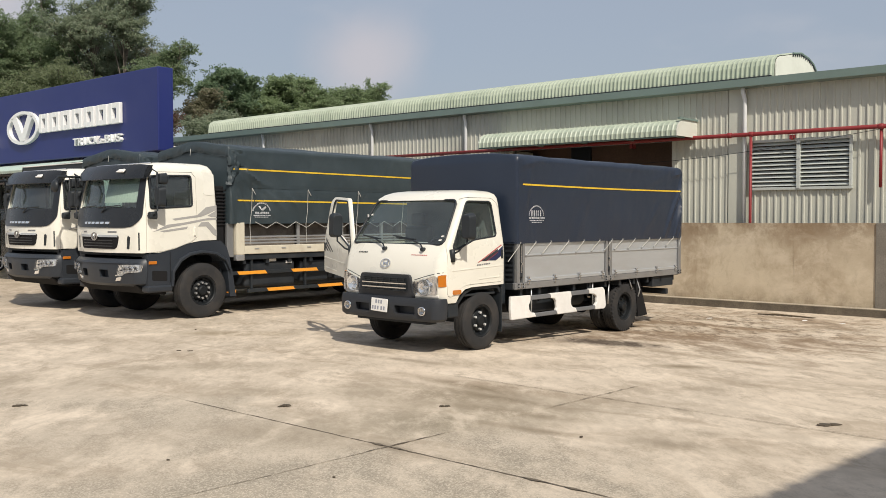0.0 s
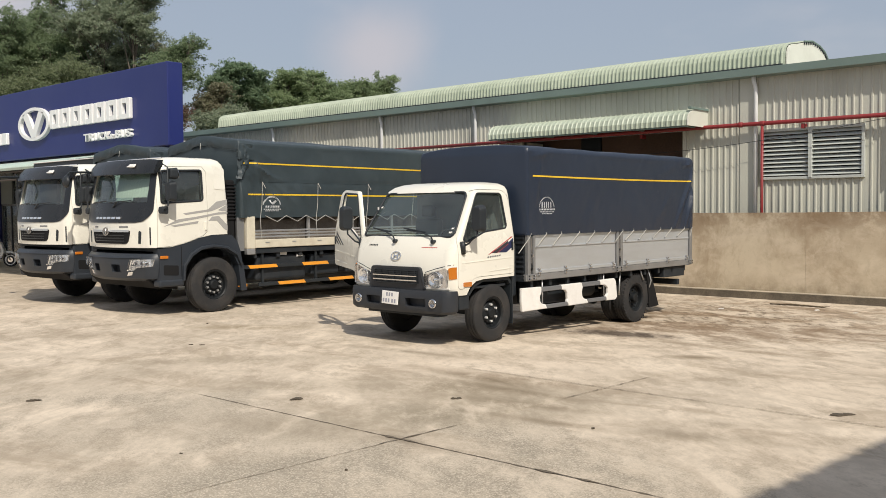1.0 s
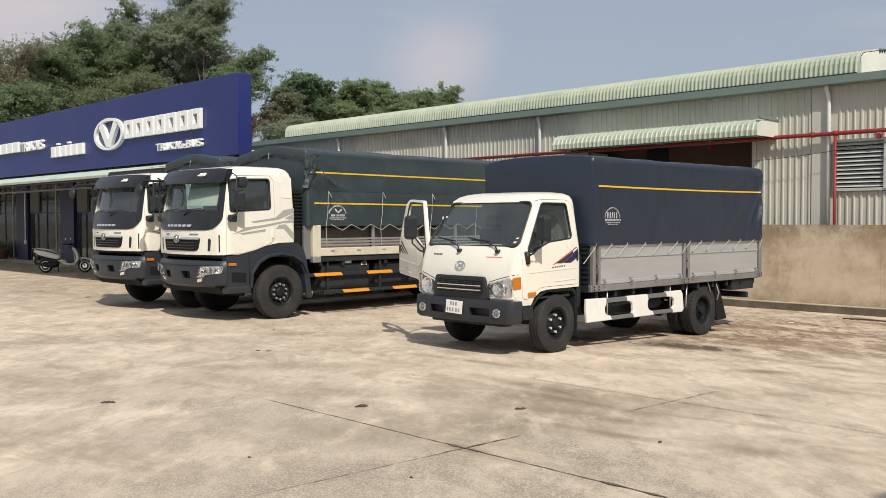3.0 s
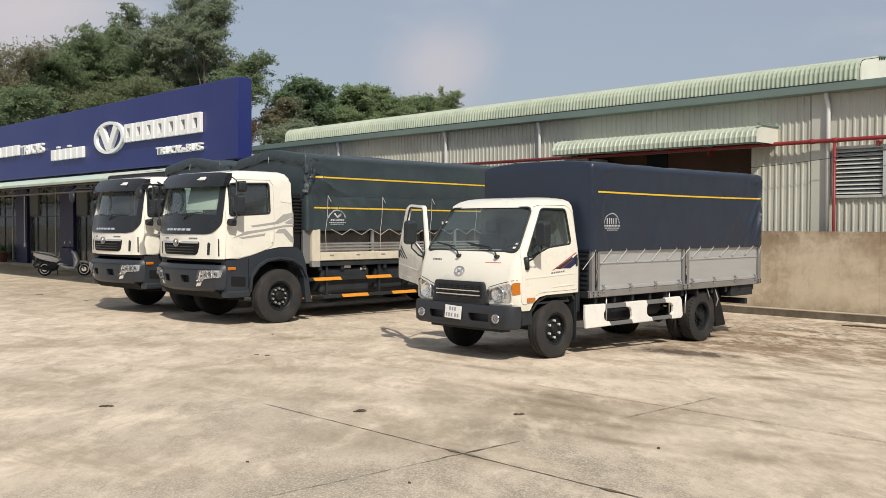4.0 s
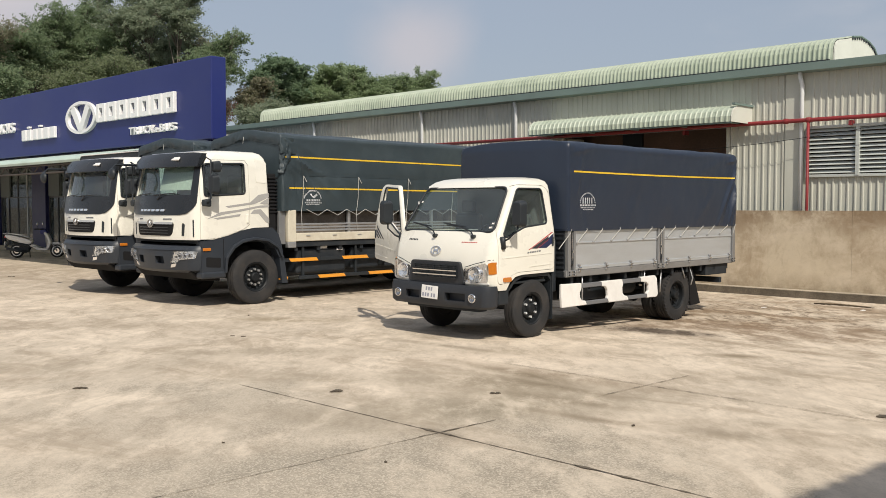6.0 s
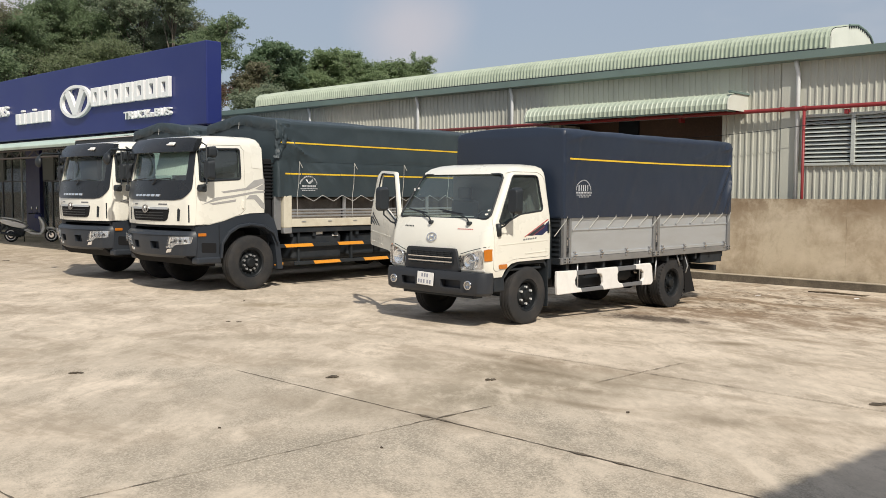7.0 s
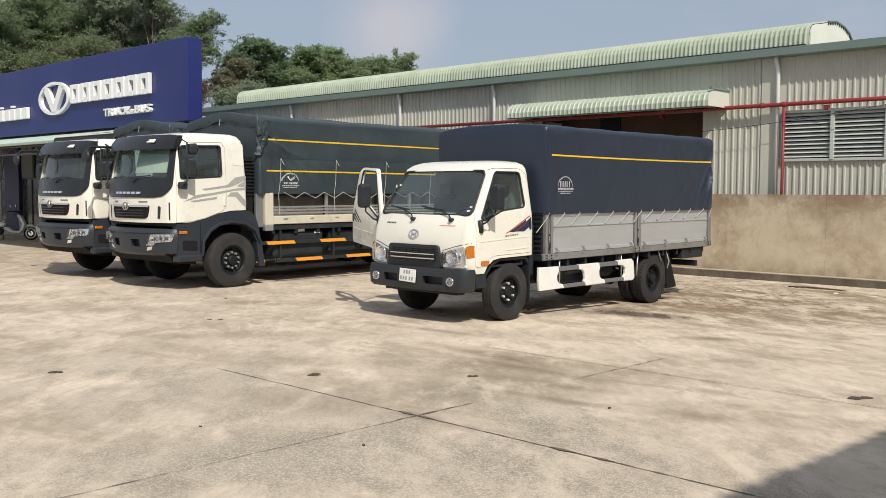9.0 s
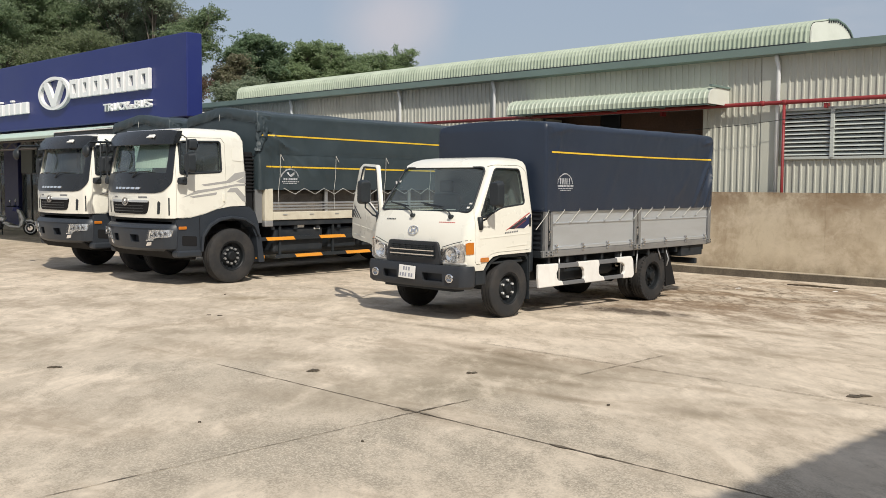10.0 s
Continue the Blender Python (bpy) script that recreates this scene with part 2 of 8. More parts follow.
def add_prism(bm, pts, axis, lo, hi):
    """A polygon (list of 2D points) pushed out along an axis from lo to hi."""
    def place(p, d):
        return {"x": (d, p[0], p[1]), "y": (p[0], d, p[1]), "z": (p[0], p[1], d)}[axis]
    a = [bm.verts.new(place(p, lo)) for p in pts]
    b = [bm.verts.new(place(p, hi)) for p in pts]
    n = len(pts)
    fs = [bm.faces.new(a), bm.faces.new(list(reversed(b)))]
    for i in range(n):
        j = (i + 1) % n
        fs.append(bm.faces.new((a[j], a[i], b[i], b[j])))
    bmesh.ops.recalc_face_normals(bm, faces=fs)
    return a + b


def prism(pts, axis, lo, hi, bevel=0.0, segs=2):
    bm = bmesh.new()
    add_prism(bm, pts, axis, lo, hi)
    if bevel:
        bmesh.ops.bevel(bm, geom=list(bm.edges), offset=bevel, segments=segs, affect="EDGES", profile=0.5)
    return bm


def add_tube(bm, path, r, sides=8, cap=True):
    """A round bar along a path of points."""
    path = [Vector(p) for p in path]
    rings = []
    for i, p in enumerate(path):
        d = (path[min(i + 1, len(path) - 1)] - path[max(i - 1, 0)]).normalized()
        up = Vector((0, 0, 1)) if abs(d.z) < 0.9 else Vector((1, 0, 0))
        u = d.cross(up).normalized()
        v = u.cross(d)
        rings.append([bm.verts.new(p + r * (math.cos(a) * u + math.sin(a) * v)) for a in (2 * math.pi * k / sides for k in range(sides))])
    for a, b in zip(rings, rings[1:]):
        for k in range(sides):
            bm.faces.new((a[k], a[(k + 1) % sides], b[(k + 1) % sides], b[k]))
    if cap:
        bm.faces.new(list(reversed(rings[0])))
        bm.faces.new(rings[-1])


def tube(path, r, sides=8):
    bm = bmesh.new()
    add_tube(bm, path, r, sides)
    bmesh.ops.recalc_face_normals(bm, faces=list(bm.faces))
    return bm


def lathe(profile, axis="x", steps=32, m=None, caps=(True, True)):
    """Turn a profile of (along, radius) round an axis."""
    bm = bmesh.new()
    rings = []
    for a, r in profile:
        ring = []
        for k in range(steps):
            t = 2 * math.pi * k / steps
            c, s = r * math.cos(t), r * math.sin(t)
            ring.append(bm.verts.new({"x": (a, c, s), "y": (c, a, s), "z": (c, s, a)}[axis]))
        rings.append(ring)
    for p, q in zip(rings, rings[1:]):
        for k in range(steps):
            bm.faces.new((p[k], p[(k + 1) % steps], q[(k + 1) % steps], q[k]))
    if caps[0] and profile[0][1] > 1e-4:
        bm.faces.new(rings[0])
    if caps[1] and profile[-1][1] > 1e-4:
        bm.faces.new(list(reversed(rings[-1])))
    bmesh.ops.remove_doubles(bm, verts=list(bm.verts), dist=1e-5)
    bmesh.ops.recalc_face_normals(bm, faces=list(bm.faces))
    if m is not None:
        bm.transform(m)
    return bm


def grid_sheet(nu, nv, f):
    """An open sheet of nu by nv cells whose corner (u, v) in 0..1 lies at f(u, v)."""
    bm = bmesh.new()
    vs = [[bm.verts.new(f(i / nu, j / nv)) for j in range(nv + 1)] for i in range(nu + 1)]
    for i in range(nu):
        for j in range(nv):
            bm.faces.new((vs[i][j], vs[i + 1][j], vs[i + 1][j + 1], vs[i][j + 1]))
    return bm


def corrugated(length, height, pitch, depth, vertical=True, thick=0.0):
    """A ribbed sheet in the x-z plane from the origin, its ribs standing towards -y."""
    bm = bmesh.new()
    xs = []
    n = int(length / pitch)
    for i in range(n + 1):
        for dx, dy in ((0.0, 0.0), (0.62, 0.0), (0.72, -depth), (0.90, -depth)):
            x = (i + dx) * pitch
            if x < length:
                xs.append((x, dy))
    xs.append((length, 0.0))
    top = [bm.verts.new((x, y, height)) for x, y in xs]
    bot = [bm.verts.new((x, y, 0)) for x, y in xs]
    for i in range(len(xs) - 1):
        bm.faces.new((bot[i], bot[i + 1], top[i + 1], top[i]))
    return bm


# ---- the yard ----
def ground_height(x, y):
    """The yard falls a few centimetres towards the boundary wall."""
    return -0.088 * min(1.0, max(0.0, (y - 10.2) / 3.4)) if x > -12.5 else -0.088 * min(1.0, max(0.0, (y - 10.2) / 3.4)) * max(0.0, 1 - (-12.5 - x) / 3)


def concrete_mat():
    m = bpy.data.materials.new("worn_concrete")
    m.use_nodes = True
    nt = m.node_tree
    b = nt.nodes["Principled BSDF"]
    co = nt.nodes.new("ShaderNodeTexCoord")

    def noise_node(scale, detail, rough, stretch=(1, 1, 1), dist=0.0, turn=0.0):
        mp = nt.nodes.new("ShaderNodeMapping")
        mp.vector_type = "TEXTURE"
        mp.inputs["Rotation"].default_value = (0, 0, radians(turn))
        mp.inputs["Scale"].default_value = tuple(1 / v for v in stretch)
        nt.links.new(co.outputs["Object"], mp.inputs["Vector"])
        n = nt.nodes.new("ShaderNodeTexNoise")
        n.inputs["Scale"].default_value, n.inputs["Detail"].default_value, n.inputs["Roughness"].default_value, n.inputs["Distortion"].default_value = scale, detail, rough, dist
        nt.links.new(mp.outputs["Vector"], n.inputs["Vector"])
        return n.outputs["Fac"]

    def ranged(sock, a, b_, c, d):
        r = nt.nodes.new("ShaderNodeMapRange")
        for k, v in zip(("From Min", "From Max", "To Min", "To Max"), (a, b_, c, d)):
            r.inputs[k].default_value = v
        nt.links.new(sock, r.inputs["Value"])
        return r.outputs["Result"]

    def mixed(fac, a, bcol):
        x = nt.nodes.new("ShaderNodeMix")
        x.data_type = "RGBA"
        nt.links.new(fac, x.inputs["Factor"])
        if isinstance(a, tuple):
            x.inputs["A"].default_value = (*a, 1)
        else:
            nt.links.new(a, x.inputs["A"])
        x.inputs["B"].default_value = (*bcol, 1)
        return x.outputs["Result"]

    def patch(cx, cy, rx, ry, soft, wobble, turn=0.0):
        """A soft-edged patch round a place of the yard, its edge broken by noise."""
        mp = nt.nodes.new("ShaderNodeMapping")
        mp.vector_type = "TEXTURE"
        mp.inputs["Location"].default_value = (cx, cy, 0)
        mp.inputs["Rotation"].default_value = (0, 0, radians(turn))
        mp.inputs["Scale"].default_value = (rx, ry, 100)
        nt.links.new(co.outputs["Object"], mp.inputs["Vector"])
        ln = nt.nodes.new("ShaderNodeVectorMath")
        ln.operation = "LENGTH"
        nt.links.new(mp.outputs["Vector"], ln.inputs[0])
        ad = nt.nodes.new("ShaderNodeMath")
        ad.operation = "MULTIPLY_ADD"
        nt.links.new(wobble, ad.inputs[0])
        ad.inputs[1].default_value = 2.6
        nt.links.new(ln.outputs["Value"], ad.inputs[2])
        return ranged(ad.outputs[0], 2.3 - soft * 1.3, 2.3 + soft * 1.3, 1, 0)

    def times(a, b_):
        mu = nt.nodes.new("ShaderNodeMath")
        mu.operation = "MULTIPLY"
        nt.links.new(a, mu.inputs[0])
        nt.links.new(b_, mu.inputs[1])
        return mu.outputs[0]

    vast = noise_node(0.15, 4, 0.55, dist=0.4)
    big = noise_node(0.42, 7, 0.62, dist=0.6)
    mid = noise_node(1.1, 8, 0.66, (0.62, 1.2, 1), 0.5, 128)
    streak = noise_node(0.85, 9, 0.68, (0.7, 1.35, 1), 0.7)
    blot = noise_node(2.0, 9, 0.74, (0.62, 1.15, 1), 0.2, 140)
    fine = noise_node(6.5, 8, 0.70, (0.6, 1.15, 1), 0.4, 134)
    grit = noise_node(55, 8, 0.8)
    speck = noise_node(130, 4, 0.8)
    pebbles = nt.nodes.new("ShaderNodeTexVoronoi")
    pebbles.inputs["Scale"].default_value = 88.0
    nt.links.new(co.outputs["Object"], pebbles.inputs["Vector"])
    shade = nt.nodes.new("ShaderNodeSeparateColor")
    nt.links.new(pebbles.outputs["Color"], shade.inputs["Color"])
    stone = shade.outputs["Red"]
    col = mixed(ranged(big, 0.38, 0.60, 0, 1), (0.675, 0.572, 0.452), (0.560, 0.478, 0.378))
    col = mixed(ranged(vast, 0.40, 0.62, 0, 0.60), col, (0.470, 0.405, 0.318))
    col = mixed(ranged(mid, 0.48, 0.62, 0, 0.75), col, (0.735, 0.632, 0.505))
    col = mixed(ranged(streak, 0.50, 0.62, 0, 0.62), col, (0.345, 0.278, 0.202))
    col = mixed(ranged(blot, 0.50, 0.62, 0, 0.50), col, (0.335, 0.275, 0.203))
    col = mixed(ranged(fine, 0.48, 0.72, 0, 0.34), col, (0.315, 0.260, 0.194))
    col = mixed(ranged(fine, 0.48, 0.32, 0, 0.40), col, (0.720, 0.622, 0.498))
    # scoured concrete with its aggregate showing: x, y, half sizes, turn, strength
    for cx, cy, rx, ry, turn, k in ((-4.05, 5.78, 1.45, 0.50, -9, 0.95), (-5.75, 2.75, 1.9, 0.50, 45, 0.62), (-6.45, 4.25, 1.5, 0.80, 20, 0.30), (-8.35, 4.75, 1.3, 0.38, 40, 0.62), (-3.85, 4.55, 1.8, 0.68, 12, 0.90), (-4.9, 3.7, 1.1, 0.60, 60, 0.80), (-7.4, 4.9, 0.9, 0.40, 45, 0.45), (-8.2, 3.1, 1.6, 0.6, 45, 0.20)):
        w = patch(cx, cy, rx, ry, 0.5, mid, turn)
        col = mixed(times(w, ranged(blot, 0.34, 0.60, 0.12, k * 0.85)), col, (0.355, 0.315, 0.250))
        col = mixed(times(w, times(ranged(stone, 0.56, 0.60, 0, 1), ranged(blot, 0.42, 0.60, 0.10, k * 0.8))), col, (0.270, 0.235, 0.185))
        col = mixed(times(w, ranged(stone, 0.24, 0.20, 0, k * 0.45)), col, (0.66, 0.58, 0.465))
    # damp, dirty places and other darker ones: x, y, half sizes, turn, strength, colour
    near = ((-5.45, 6.35, 1.45, 0.62, 60, 0.85, (0.235, 0.198, 0.138)), (-6.15, 7.20, 1.1, 0.60, 20, 0.85, (0.235, 0.192, 0.130)), (-5.90, 7.95, 1.30, 0.22, 4, 0.8, (0.250, 0.190, 0.125)), (-12.05, 8.85, 0.85, 0.28, 38, 0.85, (0.26, 0.205, 0.125)), (-6.15, 4.95, 0.75, 0.26, 18, 0.55, (0.26, 0.215, 0.155)), (-5.12, 5.24, 0.40, 0.08, 0, 0.6, (0.14, 0.112, 0.080)), (-4.86, 7.60, 0.16, 0.60, -8, 0.55, (0.25, 0.20, 0.14)), (-6.30, 7.72, 0.80, 0.12, -6, 0.95, (0.20, 0.155, 0.10)), (-5.70, 7.42, 0.65, 0.10, 0, 0.90, (0.21, 0.165, 0.11)), (-5.15, 6.95, 0.75, 0.11, 10, 0.85, (0.22, 0.175, 0.118)), (-4.55, 6.50, 0.60, 0.08, 8, 0.80, (0.24, 0.19, 0.13)), (-8.30, 8.60, 0.9, 0.10, 5, 0.75, (0.25, 0.20, 0.14)), (-5.0, 11.6, 1.2, 0.14, -5, 0.75, (0.24, 0.18, 0.115)))
    # far begins with a broad darker, browner area in front of the showroom
    far = ((-26.0, 9.9, 7.5, 2.3, 0, 0.75, (0.33, 0.26, 0.185)), (-5.22, 10.54, 0.32, 0.16, 35, 1.0, (0.24, 0.19, 0.125)), (-3.40, 6.85, 0.55, 0.17, 15, 0.70, (0.26, 0.215, 0.155)), (-3.55, 7.25, 0.70, 0.16, 35, 0.60, (0.29, 0.24, 0.175)), (-7.20, 9.10, 1.10, 0.35, 40, 0.50, (0.29, 0.235, 0.165)), (-4.30, 9.50, 1.30, 0.35, 42, 0.42, (0.29, 0.235, 0.165)), (-9.60, 6.70, 1.70, 0.30, 45, 0.55, (0.31, 0.26, 0.19)), (-13.5, 6.5, 2.6, 0.45, 45, 0.55, (0.33, 0.27, 0.20)), (-10.6, 4.4, 1.9, 0.45, 48, 0.55, (0.32, 0.27, 0.20)), (-7.60, 6.20, 1.2, 0.30, 40, 0.50, (0.31, 0.26, 0.19)))
    for cx, cy, rx, ry, turn, amount, tint in near + far:
        w = patch(cx, cy, rx, ry, 0.45, blot, turn)
        col = mixed(times(w, ranged(blot, 0.38, 0.56, 0.20 * amount, 0.9 * amount)), col, tint)
    # brown silt washed down to the boundary wall
    silt = patch(-7.5, 15.5, 3.7, 2.7, 0.5, mid, 10)
    col = mixed(times(silt, ranged(streak, 0.46, 0.56, 0.10, 0.98)), col, (0.250, 0.178, 0.114))
    col = mixed(times(silt, ranged(fine, 0.50, 0.62, 0.0, 0.75)), col, (0.125, 0.088, 0.056))
    col = mixed(times(silt, ranged(blot, 0.48, 0.38, 0.0, 0.75)), col, (0.60, 0.500, 0.385))
    silt = patch(-6.7, 13.4, 2.1, 1.0, 0.5, mid, 30)
    col = mixed(times(silt, ranged(blot, 0.44, 0.60, 0.12, 0.88)), col, (0.225, 0.155, 0.098))
    # a very dark, soft-edged patch beside the light truck's rear half
    dark_blot = patch(-7.25, 12.10, 0.75, 0.34, 0.30, fine, 10)
    col = mixed(times(dark_blot, ranged(blot, 0.30, 0.55, 0.75, 1.0)), col, (0.085, 0.064, 0.048))
    col = mixed(times(ranged(stone, 0.72, 0.80, 0, 0.45), ranged(blot, 0.44, 0.64, 0.02, 0.70)), col, (0.27, 0.228, 0.175))
    col = mixed(ranged(speck, 0.60, 0.74, 0, 0.15), col, (0.22, 0.19, 0.15))
    nt.links.new(col, b.inputs["Base Color"])
    b.inputs["Roughness"].default_value = 0.86
    b.inputs["Specular IOR Level"].default_value = 0.25
    bp = nt.nodes.new("ShaderNodeBump")
    bp.inputs["Strength"].default_value, bp.inputs["Distance"].default_value = 0.5, 0.003
    nt.links.new(grit, bp.inputs["Height"])
    nt.links.new(bp.outputs["Normal"], b.inputs["Normal"])
    return m


M["concrete"] = concrete_mat()
JOINT_X = (-16.3, -10.7, -5.12, 0.5, 6.1)        # joints that run along y, a little askew
JOINT_Y = (-3.6, -0.78, 2.07, 5.24, 8.11, 11.0, 13.9, 16.6)


def askew(x, y):
    """Where a joint that was set out at x lies at y: the pours are not quite square."""
    return x - 0.03 + 0.055 * (y - 5.24)


def build_ground():
    M["earth"] = node_mat("far_ground", (0.16, 0.13, 0.09), 0.9, vary=0.25, scale=0.2, fine=3)
    bm = bmesh.new()
    ring = [[bm.verts.new((x, y, -0.13)) for y in (-900, 900)] for x in (-900, 900)]
    bm.faces.new((ring[0][0], ring[1][0], ring[1][1], ring[0][1]))
    part("ground", bm, M["earth"], kind="structure", label="bare earth reaching to the horizon", category="ground")


build_ground()


# ---- warehouse with corrugated cladding ----
WALL_Y = 19.60
EAVE_Z = 4.72
OPEN_L, OPEN_R, OPEN_Z = -14.6, -10.0, 3.62
LOUVRE = (-8.15, -5.99, 2.44, 3.53)


def build_warehouse():
    wh = thing("warehouse", pose(-14, WALL_Y, 0), "long grey ribbed sheet metal warehouse with pale green ridge vent", "building")
    inv = wh.matrix_basis.inverted()

    def put(name, bm, mat, label="", at=None, parent=None, smooth=False):
        m = at if at is not None else pose(0, 0, 0)
        if parent is not None:
            return part(name, bm, mat, parent, label, smooth, at=m)
        return part(name, bm, mat, wh, label, smooth, at=inv @ m)

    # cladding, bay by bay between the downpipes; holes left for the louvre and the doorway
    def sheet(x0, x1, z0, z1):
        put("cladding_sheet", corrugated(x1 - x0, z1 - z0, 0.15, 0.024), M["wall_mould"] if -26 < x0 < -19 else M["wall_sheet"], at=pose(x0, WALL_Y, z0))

    top = EAVE_Z + 0.05
    for x0, x1 in ((-44.0, -38.2), (-38.2, -32.4), (-32.4, -25.08), (-25.08, -19.84), (-19.84, -16.17), (-16.17, OPEN_L)):
        sheet(x0, x1, 0.0, top)
    sheet(OPEN_L, OPEN_R, OPEN_Z, top)
    sheet(OPEN_R, -8.24, 0.0, top)
    sheet(-8.24, LOUVRE[0], 0.0, top)
    sheet(LOUVRE[0], LOUVRE[1], 0.0, LOUVRE[2])
    sheet(LOUVRE[0], LOUVRE[1], LOUVRE[3], top)
    sheet(LOUVRE[1], 0.5, 0.0, top)
    sheet(0.5, 8.0, 0.0, top)
    # plain inner lining gives the wall its thickness
    bm = bmesh.new()
    for lo, hi in (((-44, 0.05, 0), (OPEN_L, 0.15, top)), ((OPEN_L, 0.05, OPEN_Z), (OPEN_R, 0.15, top)), ((OPEN_R, 0.05, 0), (LOUVRE[0], 0.15, top)),
                   ((LOUVRE[0], 0.05, 0), (LOUVRE[1], 0.15, LOUVRE[2])), ((LOUVRE[0], 0.05, LOUVRE[3]), (LOUVRE[1], 0.15, top)), ((LOUVRE[1], 0.05, 0), (8, 0.15, top))):
        add_box(bm, (lo[0], WALL_Y + lo[1], lo[2]), (hi[0], WALL_Y + hi[1], hi[2]))
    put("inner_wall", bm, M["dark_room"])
    # other three sides and roof
    put("gable_wall", corrugated(14.0, 5.6, 0.15, 0.028), M["wall_sheet"], at=pose(8.0, WALL_Y, 0, 0, 0, 90))
    put("gable_wall", corrugated(14.0, 5.6, 0.15, 0.028), M["wall_sheet"], at=pose(-44.0, WALL_Y + 14, 0, 0, 0, -90))
    put("rear_wall", box((-44, WALL_Y + 14, 0), (8, WALL_Y + 14.1, 5.3)), M["wall_sheet"])
    bm = bmesh.new()
    add_prism(bm, [(WALL_Y - 0.16, EAVE_Z + 0.06), (WALL_Y + 6.0, EAVE_Z + 0.62), (WALL_Y + 14.2, EAVE_Z + 0.0), (WALL_Y + 14.2, EAVE_Z - 0.05), (WALL_Y + 6.0, EAVE_Z + 0.56), (WALL_Y - 0.16, EAVE_Z)], "x", -44.2, 8.2)
    put("roof", bm, M["green_roof"])
    # gutter: a folded channel
    bm = bmesh.new()
    y0 = WALL_Y - 0.30
    add_prism(bm, [(y0, EAVE_Z + 0.13), (y0 + 0.012, EAVE_Z - 0.03), (WALL_Y - 0.03, EAVE_Z - 0.05), (WALL_Y - 0.03, EAVE_Z - 0.035), (y0 + 0.03, EAVE_Z - 0.015), (y0 + 0.022, EAVE_Z + 0.115), (y0 + 0.05, EAVE_Z + 0.115), (y0 + 0.05, EAVE_Z + 0.13)], "x", -44.2, 8.2)
    put("gutter", bm, M["green_trim"], "folded grey-green gutter")
    # ridge vent: a barrel of ribbed sheet, with end caps
    ry, rz, xl, xr = 25.0, EAVE_Z + 0.55, -35.3, -9.5
    prof = [(-0.62, 0.0), (-0.62, 0.45), (-0.60, 0.68), (-0.54, 0.82), (-0.42, 0.91), (-0.25, 0.96), (0.02, 1.00), (0.6, 1.11), (1.2, 1.19), (1.8, 1.12), (2.2, 1.0), (2.42, 0.84), (2.54, 0.60), (2.56, 0.3), (2.56, 0.0)]
    n = int((xr - xl) / 0.132)

    def rib(u, v):
        k = round(u * n * 6) % 6
        d = 0.042 if k in (1, 2) else 0.0
        s = v * (len(prof) - 1)
        a = min(int(s), len(prof) - 2)
        t = s - a
        y = prof[a][0] * (1 - t) + prof[a + 1][0] * t
        z = prof[a][1] * (1 - t) + prof[a + 1][1] * t
        r = math.hypot(y - 1.1, z - 0.2) + 1e-6
        return (xl + (xr - xl) * u, ry + y + (y - 1.1) * d / r, rz + z + (z - 0.2) * d / r)

    put("ridge_vent", grid_sheet(n * 6, len(prof) - 1, rib), M["green_roof"], "ribbed pale green barrel vent along the ridge")
    for x in (xl - 0.02, xr + 0.02):
        put("end_cap", prism([(ry + 1.1 + (y - 1.1) * 0.985, rz + z * 0.985) for y, z in prof], "x", x - 0.02, x + 0.02), M["white_cap"])
        put("cap_trim", tube([(x + 0.03, ry + y, rz + z + 0.015) for y, z in prof[7:]], 0.03, 6), M["green_trim"], "folded trim round the vent's end")
        # black blocks along the cap's edge paint the shade under the ribs
        for k in range(22):
            a = 7 + (len(prof) - 9) * k / 22
            i, t = int(a), a - int(a)
            y, z = (prof[i][q] * (1 - t) + prof[i + 1][q] * t for q in (0, 1))
            put("rib_end_shade", box((x + 0.02, ry + y - 0.028, rz + z - 0.075), (x + 0.045, ry + y + 0.028, rz + z - 0.01)), M["black_plastic"])
    # black strip before the vent's foot paints its shaded gap
    put("vent_gap_shade", box((xl + 0.1, ry - 0.70, rz + 0.0), (xr - 0.05, ry - 0.665, 5.66)), M["black_plastic"], "black strip standing in for the shaded gap under the ridge vent")
    # downpipes with an offset neck under the gutter
    for x in (-25.08, -19.84, -16.17, -8.24, 0.5):
        nk = 0.035 if x > -10 else 0.025
        put("downpipe", tube([(x - nk, WALL_Y - 0.13, EAVE_Z - 0.03), (x - nk, WALL_Y - 0.125, EAVE_Z - 0.05 - 2 * nk), (x, WALL_Y - 0.09, EAVE_Z - 0.10 - 6 * nk), (x, WALL_Y - 0.09, 0.1)], 0.046, 10), M["downpipe"], "white plastic downpipe", smooth=True)
    put("flat_flashing", box((-8.62, WALL_Y - 0.034, 0.0), (-8.30, WALL_Y - 0.028, EAVE_Z - 0.04)), M["wall_sheet"], "smooth cover strip beside the downpipe")
    # louvre
    lv = put("louvre_window", frame_bm(LOUVRE[0], LOUVRE[1], LOUVRE[2], LOUVRE[3], 0.06, WALL_Y - 0.07, WALL_Y + 0.06), M["louvre"], "grey steel louvre window with two bays")
    nsl = 11
    for k in range(2):
        x0 = LOUVRE[0] + 0.06 + k * 1.05
        for i in range(nsl):
            z = LOUVRE[2] + 0.075 + i * (LOUVRE[3] - LOUVRE[2] - 0.13) / nsl
            part("slat", box((-0.0, -0.052, -0.005), (0.985, 0.052, 0.005), 0.002, 1), M["louvre"], lv, at=pose(x0, WALL_Y - 0.01, z + 0.045, 40, 0, 0))
